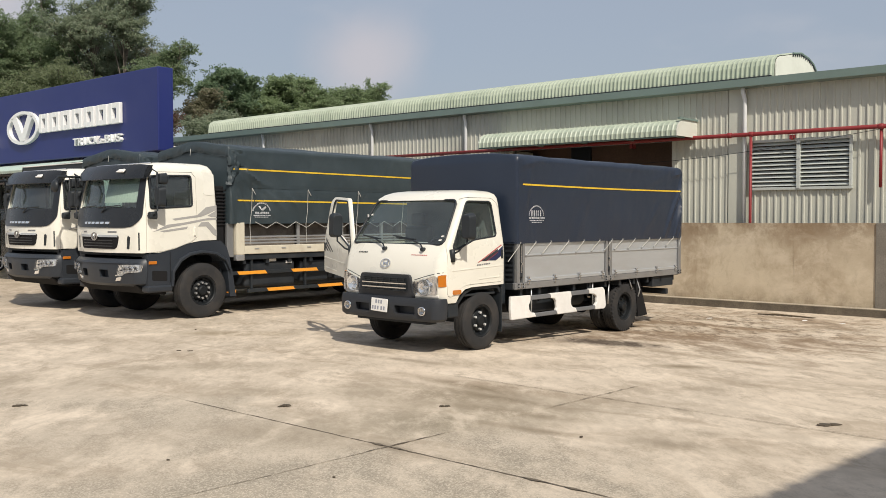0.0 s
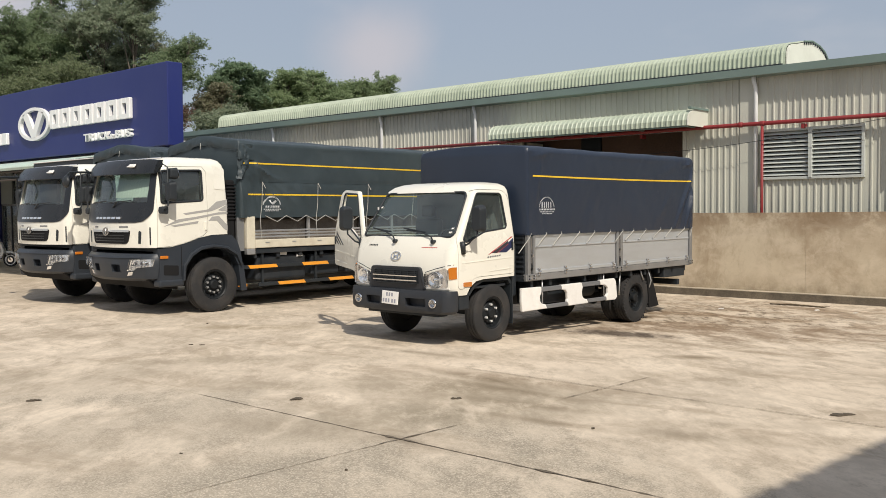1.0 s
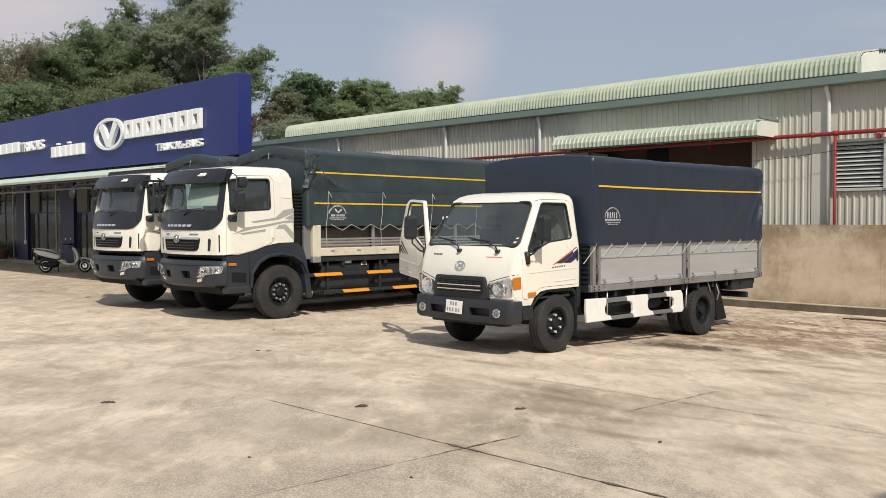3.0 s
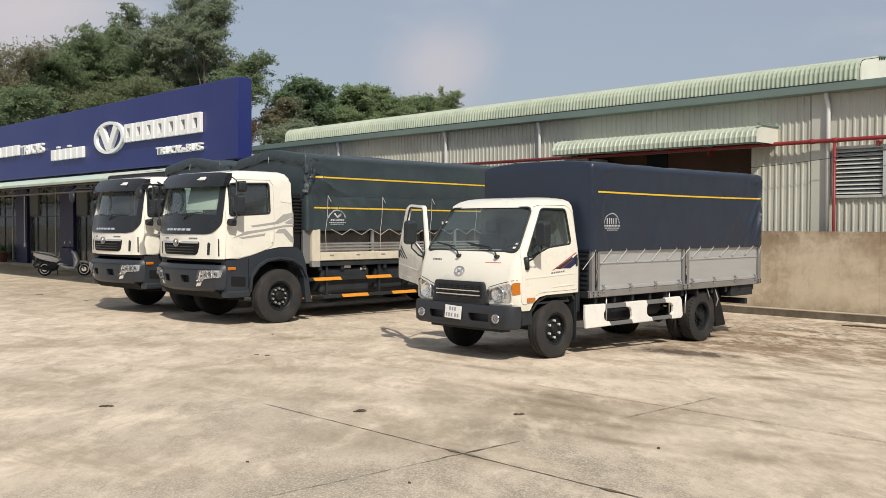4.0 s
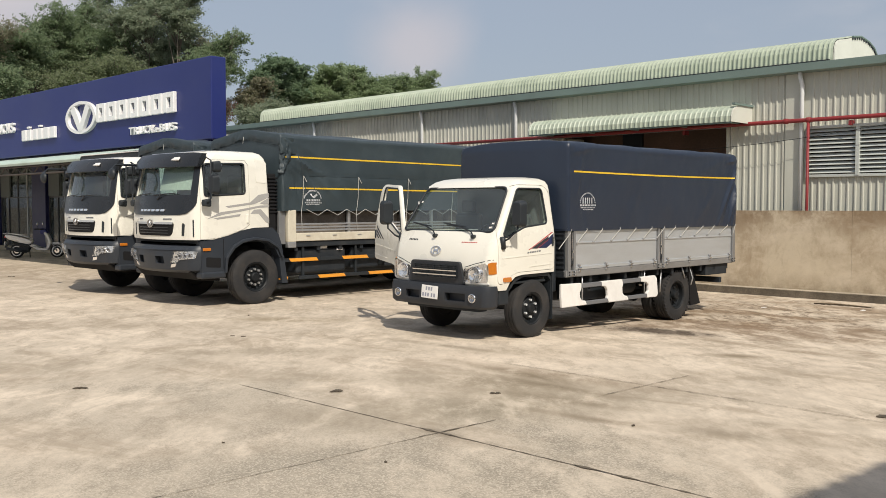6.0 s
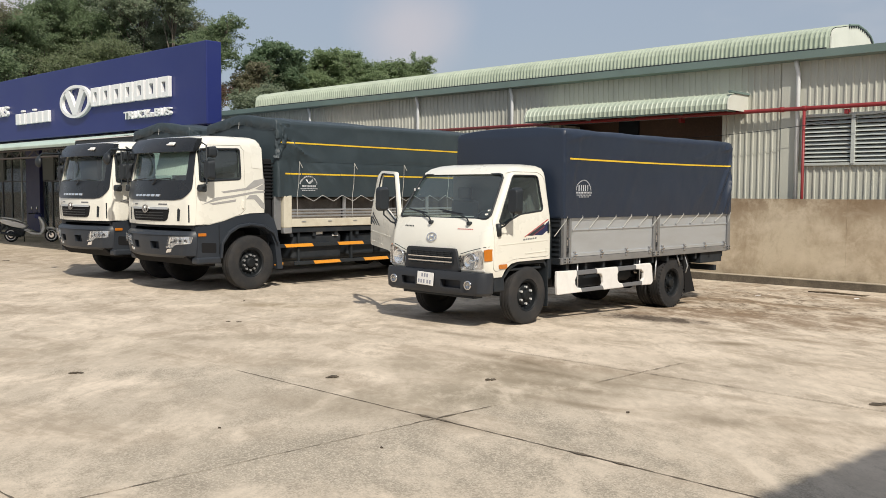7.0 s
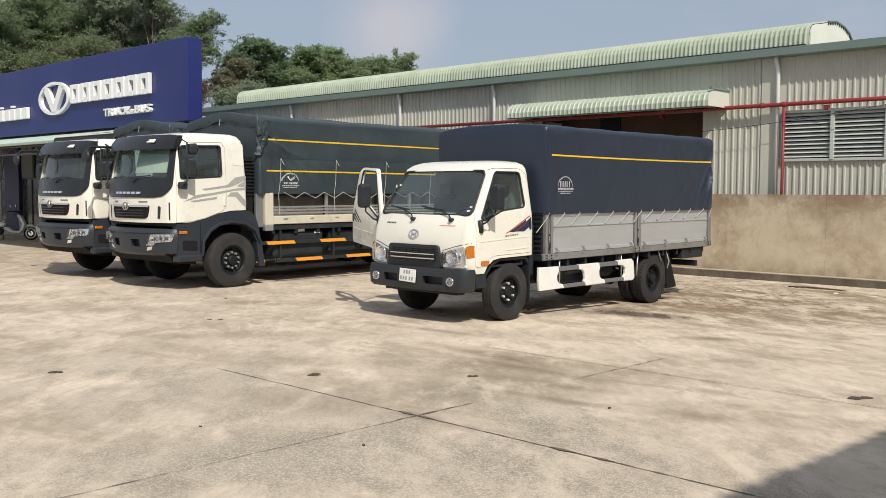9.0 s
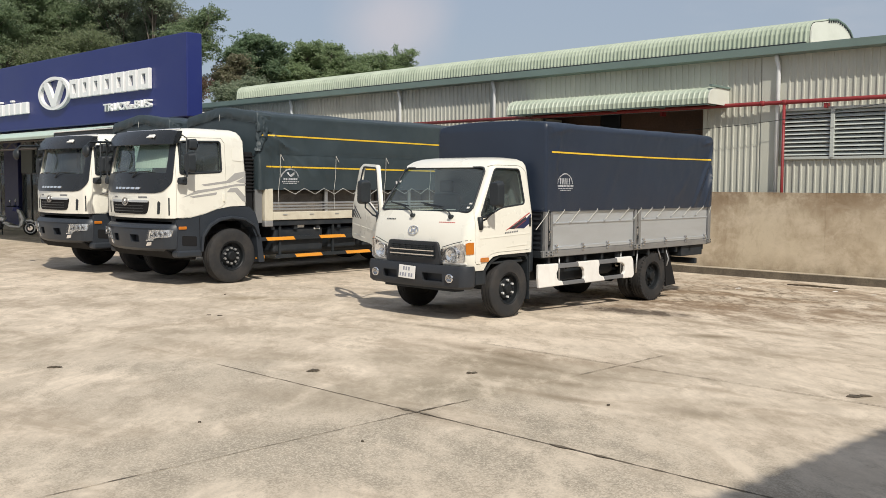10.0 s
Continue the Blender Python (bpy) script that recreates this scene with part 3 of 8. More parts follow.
    part("mullion", box((-7.115, WALL_Y - 0.085, LOUVRE[2] + 0.03), (-7.035, WALL_Y + 0.05, LOUVRE[3] - 0.03), 0.006), M["louvre"], lv)
    # doorway: reveals and a brick room behind
    put("door_reveal", box((OPEN_R, WALL_Y - 0.04, 0), (OPEN_R + 0.10, WALL_Y + 0.9, OPEN_Z), 0.01), M["wall_sheet"])
    put("door_reveal", box((OPEN_L - 0.10, WALL_Y - 0.04, 0), (OPEN_L, WALL_Y + 0.9, OPEN_Z), 0.01), M["wall_sheet"])
    put("back_wall", box((OPEN_L - 3, WALL_Y + 1.4, 0), (OPEN_R + 3, WALL_Y + 1.55, 4.6)), M["brown_wall"], "brown brick partition inside the doorway")
    put("partition_window", box((-13.66, WALL_Y + 1.33, 2.6), (-13.05, WALL_Y + 1.395, 4.0), 0.01), M["black_plastic"])
    # canopy above the doorway
    cx0, cx1, cy = -15.0, -9.42, 18.62
    cprof = [(cy, 3.66), (cy, 3.78), (cy + 0.05, 3.90), (cy + 0.16, 3.98), (cy + 0.35, 4.02), (WALL_Y, 4.06)]
    m = int((cx1 - cx0) / 0.125)

    def crib(u, v):
        k = round(u * m * 6) % 6
        d = 0.026 if k in (1, 2) else 0.0
        s = v * (len(cprof) - 1)
        a = min(int(s), len(cprof) - 2)
        t = s - a
        y = cprof[a][0] * (1 - t) + cprof[a + 1][0] * t
        z = cprof[a][1] * (1 - t) + cprof[a + 1][1] * t
        return (cx0 + (cx1 - cx0) * u, y - d * (1 - v), z + d * v)

    cn = put("canopy", grid_sheet(m * 6, len(cprof) - 1, crib), M["green_roof"], "ribbed pale green door canopy with rounded lip")
    part("canopy_side", prism([(cy, 3.66), (cy, 3.78), (cy + 0.05, 3.90), (cy + 0.16, 3.98), (cy + 0.35, 4.02), (WALL_Y, 4.06), (WALL_Y, 3.66)], "x", cx1 - 0.01, cx1 + 0.02), M["white_cap"], cn)
    part("canopy_side", prism([(cy, 3.66), (cy, 3.78), (cy + 0.05, 3.90), (cy + 0.16, 3.98), (cy + 0.35, 4.02), (WALL_Y, 4.06), (WALL_Y, 3.66)], "x", cx0 - 0.02, cx0 + 0.01), M["white_cap"], cn)
    part("canopy_frame", box((cx0, cy + 0.02, 3.63), (cx1, cy + 0.08, 3.69)), M["green_trim"], cn)
    part("canopy_top_trim", box((cx1 - 0.02, cy + 0.1, 4.03), (cx1 + 0.05, WALL_Y, 4.075)), M["green_trim"], cn)
    for k in range(5):
        x = cx0 + 0.2 + k * (cx1 - cx0 - 0.4) / 4
        part("canopy_bracket", box((x - 0.025, cy + 0.05, 3.66), (x + 0.025, WALL_Y, 3.71)), M["green_trim"], cn)


def frame_bm(x0, x1, z0, z1, w, y0, y1):
    bm = bmesh.new()
    add_box(bm, (x0, y0, z0), (x1, y1, z0 + w), 0.005, 1)
    add_box(bm, (x0, y0, z1 - w), (x1, y1, z1), 0.005, 1)
    add_box(bm, (x0, y0 + 0.002, z0 + w), (x0 + w, y1, z1 - w), 0.005, 1)
    add_box(bm, (x1 - w, y0 + 0.002, z0 + w), (x1, y1, z1 - w), 0.005, 1)
    return bm


M["white_cap"] = node_mat("white_end_cap", (0.66, 0.67, 0.60), 0.45, vary=0.05, dirt=(0.4, 0.4, 0.33), dirt_amount=0.35)
M["louvre"] = node_mat("louvre_grey_paint", (0.50, 0.53, 0.50), 0.45, vary=0.06, dirt=(0.25, 0.26, 0.24), dirt_amount=0.3)
M["brown_wall"] = node_mat("brown_brick_partition", (0.150, 0.092, 0.066), 0.85, vary=0.25, scale=1.5, fine=20, dirt=(0.10, 0.07, 0.05), dirt_amount=0.5)
build_warehouse()


# ---- red fire main on the warehouse wall ----
def build_fire_main():
    p = thing("fire_pipe", pose(-8, 19.43, 0), "red painted fire main along the warehouse wall", "pipe")
    inv = p.matrix_basis.inverted()
    y = 19.43
    for name, path, r in (("main", [(-26, y, 3.64), (8, y, 3.67)], 0.045), ("drop", [(-8.06, y - 0.01, 3.65), (-8.06, y - 0.01, 0.2)], 0.032), ("drop", [(-5.42, y + 0.02, 3.65), (-5.42, y + 0.02, 2.45)], 0.03)):
        part(name, tube(path, r, 12), M["red"], p, smooth=True, at=inv)
    for x in (-8.06, -5.42, -8.55, 0.0):
        part("coupling", lathe([(-0.05, 0.053), (-0.045, 0.058), (0.045, 0.058), (0.05, 0.053)], "x", 14), M["red"], p, smooth=True, at=inv @ pose(x, y, 3.657))
    for x in (-20, -17, -11, -7.2, -3.0, 2):
        part("bracket", box((x - 0.03, y - 0.01, 3.50), (x + 0.03, WALL_Y + 0.02, 3.60), 0.005), M["red"], p, at=inv)


build_fire_main()


# ---- boundary wall with kerb ----
def plaster_mat():
    """Cement render: pale trowelled patches, brown damp stains that run down, dark specks."""
    m = bpy.data.materials.new("stained_cement_render")
    m.use_nodes = True
    nt = m.node_tree
    b = nt.nodes["Principled BSDF"]
    co = nt.nodes.new("ShaderNodeTexCoord")
    col = None
    for scale, detail, stretch, lo, hi, amount, tint in ((0.9, 6, (1, 1, 1), 0.40, 0.62, 1.0, (0.47, 0.39, 0.285)), (0.8, 9, (1.0, 1, 0.75), 0.50, 0.66, 0.72, (0.29, 0.21, 0.13)), (1.5, 7, (1, 1, 1.3), 0.50, 0.66, 0.8, (0.63, 0.545, 0.42)), (4.5, 8, (1, 1, 0.6), 0.56, 0.72, 0.32, (0.26, 0.20, 0.135)), (22, 6, (1, 1, 1), 0.56, 0.74, 0.22, (0.22, 0.175, 0.125))):
        mp = nt.nodes.new("ShaderNodeMapping")
        mp.inputs["Scale"].default_value = stretch
        mp.inputs["Location"].default_value = (scale, 2 * scale, 0)
        nt.links.new(co.outputs["Object"], mp.inputs["Vector"])
        n = nt.nodes.new("ShaderNodeTexNoise")
        n.inputs["Scale"].default_value, n.inputs["Detail"].default_value, n.inputs["Roughness"].default_value, n.inputs["Distortion"].default_value = scale, detail, 0.65, 0.4
        nt.links.new(mp.outputs["Vector"], n.inputs["Vector"])
        r = nt.nodes.new("ShaderNodeMapRange")
        for k, v in zip(("From Min", "From Max", "To Min", "To Max"), (lo, hi, 0, amount)):
            r.inputs[k].default_value = v
        nt.links.new(n.outputs["Fac"], r.inputs["Value"])
        x = nt.nodes.new("ShaderNodeMix")
        x.data_type = "RGBA"
        x.inputs["B"].default_value = (*tint, 1)
        nt.links.new(r.outputs["Result"], x.inputs["Factor"])
        if col is None:
            x.inputs["A"].default_value = (0.58, 0.50, 0.375, 1)
        else:
            nt.links.new(col, x.inputs["A"])
        col = x.outputs["Result"]
    # rain stains that run down from the coping, and from the seam between two panels
    sep = nt.nodes.new("ShaderNodeSeparateXYZ")
    nt.links.new(co.outputs["Object"], sep.inputs["Vector"])
    run = nt.nodes.new("ShaderNodeTexNoise")
    run.inputs["Scale"].default_value, run.inputs["Detail"].default_value, run.inputs["Roughness"].default_value = 2.4, 7.0, 0.7
    nt.links.new(co.outputs["Object"], run.inputs["Vector"])

    def graded(sock, a, b_, c, d):
        r = nt.nodes.new("ShaderNodeMapRange")
        for k, v in zip(("From Min", "From Max", "To Min", "To Max"), (a, b_, c, d)):
            r.inputs[k].default_value = v
        nt.links.new(sock, r.inputs["Value"])
        return r.outputs["Result"]

    def worked(op, a, b_):
        q = nt.nodes.new("ShaderNodeMath")
        q.operation = op
        for i, v in enumerate((a, b_)):
            if isinstance(v, float):
                q.inputs[i].default_value = v
            else:
                nt.links.new(v, q.inputs[i])
        return q.outputs[0]

    top = worked("MULTIPLY", graded(sep.outputs["Z"], 1.20, 1.74, 0.0, 0.75), graded(run.outputs["Fac"], 0.40, 0.54, 0.10, 1.0))
    off = worked("ABSOLUTE", worked("ADD", sep.outputs["X"], -0.045), 0.0)
    seam = worked("MULTIPLY", graded(off, 0.16, 0.02, 0.0, 1.0), graded(run.outputs["Fac"], 0.36, 0.54, 0.0, 0.9))
    splash = worked("MULTIPLY", graded(sep.outputs["Z"], 0.46, 0.14, 0.0, 1.0), graded(run.outputs["Fac"], 0.36, 0.62, 0.10, 0.60))
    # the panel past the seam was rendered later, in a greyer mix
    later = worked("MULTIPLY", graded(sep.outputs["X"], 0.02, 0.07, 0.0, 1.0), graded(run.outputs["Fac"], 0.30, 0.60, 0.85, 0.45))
    damp = worked("MULTIPLY", worked("MULTIPLY", graded(sep.outputs["X"], -0.95, -0.20, 0.0, 1.0), graded(sep.outputs["X"], 0.05, 0.0, 0.0, 1.0)), graded(run.outputs["Fac"], 0.42, 0.58, 0.05, 0.70))
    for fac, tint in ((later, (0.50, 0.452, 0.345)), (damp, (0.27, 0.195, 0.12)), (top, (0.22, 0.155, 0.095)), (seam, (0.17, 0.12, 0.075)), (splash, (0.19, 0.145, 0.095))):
        x = nt.nodes.new("ShaderNodeMix")
        x.data_type = "RGBA"
        x.inputs["B"].default_value = (*tint, 1)
        nt.links.new(fac, x.inputs["Factor"])
        nt.links.new(col, x.inputs["A"])
        col = x.outputs["Result"]
    nt.links.new(col, b.inputs["Base Color"])
    b.inputs["Roughness"].default_value = 0.9
    b.inputs["Specular IOR Level"].default_value = 0.2
    bp = nt.nodes.new("ShaderNodeBump")
    bp.inputs["Strength"].default_value, bp.inputs["Distance"].default_value = 0.6, 0.004
    nt.links.new(n.outputs["Fac"], bp.inputs["Height"])
    nt.links.new(bp.outputs["Normal"], b.inputs["Normal"])
    return m


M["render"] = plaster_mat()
M["kerb"] = node_mat("kerb_concrete", (0.44, 0.38, 0.29), 0.9, vary=0.25, scale=2, fine=40, bump=0.003, dirt=(0.22, 0.18, 0.13), dirt_amount=0.6, dirt_scale=1.6)
M["pier"] = node_mat("weathered_grey_cement", (0.215, 0.195, 0.165), 0.9, vary=0.3, scale=2.5, fine=40, bump=0.004, dirt=(0.11, 0.095, 0.075), dirt_amount=0.6, dirt_scale=1.8)
# kerb faces are much darker than the strip along their top
M["kerb_face"] = node_mat("dark_kerb_face", (0.135, 0.113, 0.084), 0.9, vary=0.35, scale=2, fine=40, bump=0.004, dirt=(0.035, 0.029, 0.022), dirt_amount=0.75, dirt_scale=3.2)


def build_fence():
    f = thing("boundary_wall", pose(-7, 19.1, -0.07), "low cement-rendered boundary wall with water stains", "wall")
    f["kind"] = "structure"
    inv = f.matrix_basis.inverted()
    xs = [-44.0, -38.0, -31.5, -25.0, -18.6, -12.6, -6.955, -5.36]
    rnd = random.Random(4)
    for a, b in zip(xs, xs[1:]):
        bm = bmesh.new()
        nx = max(2, int((b - a) / 0.25))
        # long box with a hand-finished, slightly uneven top
        add_box(bm, (a + 0.0015, 19.0, -0.06), (b - 0.0015, 19.18, 1.735 + rnd.uniform(-0.006, 0.006)))
        bmesh.ops.subdivide_edges(bm, edges=[e for e in bm.edges if abs(e.verts[0].co.x - e.verts[1].co.x) > 0.5], cuts=nx)
        for v in bm.verts:
            if v.co.z > 1:
                v.co.z += 0.010 * noise.noise((v.co.x * 1.7, 3, 0))
                v.co.y += 0.006 * noise.noise((v.co.x * 1.1, 7, v.co.y * 9))
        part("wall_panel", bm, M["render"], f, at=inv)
    part("pier", box((-5.359, 18.975, -0.06), (-5.06, 19.25, 1.745), 0.01), M["pier"], f, "dark weathered cement pier", at=inv)
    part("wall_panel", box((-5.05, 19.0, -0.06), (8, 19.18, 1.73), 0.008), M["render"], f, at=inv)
    for k in range(26):
        x0 = -44 + k * 2.0
        top = 0.060 + rnd.uniform(-0.010, 0.006)
        bm = box((x0 + 0.001, 18.82 + rnd.uniform(-0.004, 0.004), -0.12), (x0 + 1.999, 18.997, top))
        bmesh.ops.subdivide_edges(bm, edges=[e for e in bm.edges if abs(e.verts[0].co.x - e.verts[1].co.x) > 0.5], cuts=9)
        for v in bm.verts:
            if v.co.y < 18.9:
                v.co.y += 0.014 * noise.noise((v.co.x * 3.1, v.co.z * 9, 5))
                v.co.z += 0.008 * noise.noise((v.co.x * 2.3, 1, 8)) if v.co.z > 0 else 0.0
        part("kerb_stone", bm, M["kerb_face"], f, at=inv)
        # thin paler strip along the top of the kerb
        part("pale_kerb_cap", box((x0 + 0.001, 18.832, top - 0.004), (x0 + 1.999, 18.996, top + 0.022), 0.008), M["kerb"], f, at=inv)


build_fence()


# ---- showroom with its sign board ----
SIGN_Y, FACADE_Y = 14.2, 15.2


def ring(bm, cx, cz, rx, rz, w, y0, y1, n=40):
    o = [(cx + rx * math.cos(2 * math.pi * k / n), cz + rz * math.sin(2 * math.pi * k / n)) for k in range(n)]
    i = [(cx + (rx - w * 1.7) * math.cos(2 * math.pi * k / n), cz + (rz - w) * math.sin(2 * math.pi * k / n)) for k in range(n)]
    for a, b, c, d in ((o, y0, i, y0), (i, y0, i, y1), (i, y1, o, y1), (o, y1, o, y0)):
        va = [bm.verts.new((p[0], b, p[1])) for p in a]
        vb = [bm.verts.new((p[0], d, p[1])) for p in c]
        for k in range(n):
            j = (k + 1) % n
            bm.faces.new((va[k], va[j], vb[j], vb[k]))
    bmesh.ops.remove_doubles(bm, verts=list(bm.verts), dist=1e-5)
    bmesh.ops.recalc_face_normals(bm, faces=list(bm.faces))


def text_bm(text, width, height, depth):
    """Raised lettering in the x-z plane, its lower left corner at the origin, facing -y."""
    cu = bpy.data.curves.new("lettering", "FONT")
    cu.body, cu.extrude, cu.resolution_u = text, 0.1, 3
    cu.offset = 0.022
    ob = bpy.data.objects.new("lettering", cu)
    scene.collection.objects.link(ob)
    me = bpy.data.meshes.new_from_object(ob.evaluated_get(bpy.context.evaluated_depsgraph_get()))
    bm = bmesh.new()
    bm.from_mesh(me)
    bpy.data.objects.remove(ob)
    bpy.data.meshes.remove(me)
    bpy.data.curves.remove(cu)
    lo = [min(v.co[i] for v in bm.verts) for i in range(3)]
    hi = [max(v.co[i] for v in bm.verts) for i in range(3)]
    for v in bm.verts:
        x, y, z = v.co
        v.co = ((x - lo[0]) / (hi[0] - lo[0]) * width, -(z - lo[2]) / (hi[2] - lo[2]) * depth, (y - lo[1]) / (hi[1] - lo[1]) * height)
    return bm


def build_showroom():
    sh = thing("showroom", pose(-35, FACADE_Y, 0), "glass-fronted showroom with navy columns under a pale awning", "building")
    inv = sh.matrix_basis.inverted()

    def put(name, bm, mat, label="", parent=None, smooth=False):
        return part(name, bm, mat, parent or sh, label, smooth, at=pose(0, 0, 0) if parent else inv)

    fy = FACADE_Y
    lip = 10.73
    put("plinth", box((-62, fy - 0.25, -0.1), (-24.2, fy + 6, 0.14), 0.01), M["kerb"])
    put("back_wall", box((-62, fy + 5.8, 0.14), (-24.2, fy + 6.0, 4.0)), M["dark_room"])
    put("side_wall", box((-24.4, fy, 0.14), (-24.2, fy + 5.8, 4.0)), M["white"])
    put("side_wall", box((-62, fy, 0.14), (-61.8, fy + 5.8, 4.0)), M["white"])
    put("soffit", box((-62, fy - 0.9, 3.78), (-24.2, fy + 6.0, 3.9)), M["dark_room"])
    for x in (-58.0, -51.0, -43.9, -37.0, -30.2, -24.3):
        put("awning_bracket", tube([(x, fy - 0.1, 3.55), (x, lip + 0.15, 3.01)], 0.04, 8), M["girder"])
    xs = [-61.9, -57.05, -52.1, -47.15, -42.2, -37.25, -32.3, -27.35]
    for x in xs:
        put("column", box((x - 0.66, fy - 0.12, 0.14), (x + 0.66, fy + 0.35, 3.8), 0.015), M["navy_col"], "navy painted column")
    for a, b in zip(xs, xs[1:]):
        w = put("shopfront", frame_bm(a + 0.66, b - 0.66, 0.14, 3.78, 0.06, fy + 0.02, fy + 0.10), M["dark_alu"], "aluminium shopfront")
        part("pane", box((a + 0.7, fy + 0.05, 0.2), (b - 0.7, fy + 0.062, 3.72)), M["dark_glass"], w)
        for z in (2.16,):
            part("transom", box((a + 0.7, fy + 0.025, z), (b - 0.7, fy + 0.09, z + 0.05)), M["dark_alu"], w)
        part("head_board", box((a + 0.73, fy - 0.02, 2.22), (a + 1.72, fy + 0.045, 3.72)), M["beige_board"], w, "beige roller shutter box over the door")
        for q in (0.36, 0.52, 0.78):
            x = a + (b - a) * q
            part("display_frame", frame_bm(x - 0.35, x + 0.35, 0.16, 1.2 + 0.9 * abs(math.sin(x * 3)), 0.05, fy + 1.2, fy + 1.26), M["steel"], w)
            part("display_board", box((x - 0.30, fy + 1.27, 0.3), (x + 0.30, fy + 1.29, 0.9 + 0.8 * abs(math.sin(x * 3)))), M["beige_board"] if int(x * 7) % 2 else M["dark_room"], w)
        xr = b - 1.75
        rk = part("display_rack", box((xr - 0.42, fy + 0.9, 0.14), (xr - 0.38, fy + 1.3, 2.3)), M["steel"], w, "steel display rack with papers")
        part("rack_side", box((xr + 0.38, fy + 0.9, 0.14), (xr + 0.42, fy + 1.3, 2.3)), M["steel"], rk)
        for k in range(5):
            z = 0.45 + 0.42 * k
            part("rack_shelf", box((xr - 0.378, fy + 0.88, z), (xr + 0.378, fy + 1.3, z + 0.035)), M["white"], rk)
            part("paper_stack", box((xr - 0.30 + 0.07 * (k % 3), fy + 0.92, z + 0.037), (xr + 0.05 + 0.08 * (k % 2), fy + 1.2, z + 0.10 + 0.04 * (k % 2))), M["white"] if k % 2 else M["beige_board"], rk)
        for q in (0.30, 0.70):
            part("mullion", box((a + (b - a) * q - 0.03, fy + 0.018, 0.2), (a + (b - a) * q + 0.03, fy + 0.096, 3.72)), M["steel"] if q > 0.5 else M["dark_alu"], w)
        part("mullion", box(((a + b) / 2 - 0.025, fy + 0.022, 0.2), ((a + b) / 2 + 0.025, fy + 0.092, 3.72)), M["dark_alu"], w)
    # awning: thin ribbed sheet with a rounded lip, on a lattice girder
    prof = [(lip, 3.01), (lip - 0.02, 3.075), (lip + 0.02, 3.13), (lip + 0.12, 3.165), (SIGN_Y + 0.3, 3.68)]
    n = int(38.25 / 0.13)

    def rib(u, v):
        d = 0.012 if round(u * n * 2) % 2 else 0.0
        s = v * (len(prof) - 1)
        a = min(int(s), len(prof) - 2)
        t = s - a
        return (-62 + 38.25 * u, prof[a][0] * (1 - t) + prof[a + 1][0] * t - d, prof[a][1] * (1 - t) + prof[a + 1][1] * t + d)

    put("awning", grid_sheet(n * 2, len(prof) - 1, rib), M["awning"], "pale green ribbed awning edge")
    put("awning_beam", box((-23.73, lip - 0.01, 2.99), (-20.6, lip + 0.4, 3.13), 0.01), M["black_plastic"])
    put("beam_trim", box((-23.73, lip - 0.03, 3.135), (-20.6, lip + 0.4, 3.16), 0.008), M["white"])
    bm = bmesh.new()
    gy = lip + 0.12
    for z in (2.77, 2.99):
        add_tube(bm, [(-62, gy, z), (-20.7, gy, z)], 0.03, 6)
    k = 0
    x = -62.0
    while x < -21.2:
        add_tube(bm, [(x, gy, 2.77 if k % 2 else 2.99), (x + 0.42, gy, 2.99 if k % 2 else 2.77)], 0.02, 5)
        x += 0.42
        k += 1
    put("conduit", tube([(-41.70, fy - 0.15, 0.95), (-41.70, fy - 0.15, 3.1)], 0.03, 8), M["white"])
    put("conduit_box", box((-41.78, fy - 0.18, 0.85), (-41.62, fy - 0.12, 1.02), 0.01), M["white"])
    put("lattice_girder", bm, M["girder"], "welded lattice girder")
    # low planter shrubs are separate things; the sign board stands on the awning
    sg = thing("sign_board", pose(-35, SIGN_Y, 3.7), "deep blue fascia sign board with raised white lettering", "sign")
    inv2 = sg.matrix_basis.inverted()
    part("panel", box((-62, SIGN_Y, 3.74), (-22.98, SIGN_Y + 0.5, 6.1), 0.03, 3), M["sign_blue"], sg, at=inv2)
    part("post", box((-23.6, SIGN_Y + 0.15, -0.1), (-23.4, SIGN_Y + 0.35, 3.74)), M["navy_col"], sg, at=inv2)
    y1 = SIGN_Y - 0.002
    y0 = SIGN_Y - 0.12
    s = SIGN_Y / 14.5

    def X(v):
        return v * s

    def Z(v):
        return 1.85 + (v - 1.85) * s

    # oval emblem
    bm = bmesh.new()
    cx, cz = X(-31.82), Z(4.945)
    ring(bm, cx, cz, 1.16, 0.56, 0.10, y0, y1)
    part("emblem_ring", bm, M["sign_white"], sg, "white oval emblem", at=inv2)
    bm = bmesh.new()
    add_prism(bm, [(cx - 0.78, cz + 0.34), (cx - 0.42, cz + 0.40), (cx, cz - 0.20), (cx + 0.42, cz + 0.40), (cx + 0.78, cz + 0.34), (cx + 0.14, cz - 0.47), (cx - 0.14, cz - 0.47)], "y", y0, y1)
    part("emblem_wedge", bm, M["sign_white"], sg, at=inv2)
    # large raised shapes in place of the maker's name
    x0, x1, z0, z1 = X(-30.62), X(-25.31), Z(4.69), Z(5.315)
    w = (x1 - x0) / 7
    for k in range(7):
        a, b = x0 + k * w + 0.05, x0 + (k + 1) * w - 0.07
        t = 0.20
        for zz in (z0, z1 - 0.15):
            part("raised_bar", box((a + t + 0.002, y0 + 0.004, zz), (b - t - 0.002, y1, zz + 0.15)), M["sign_white"], sg, at=inv2)
        bm = bmesh.new()
        add_box(bm, (a, y0, z0), (a + t, y1, z1), 0.02, 2)
        part("raised_bar", bm, M["sign_white"], sg, at=inv2)
        bm = bmesh.new()
        add_box(bm, (b - t, y0, z0), (b, y1, z1), 0.02, 2)
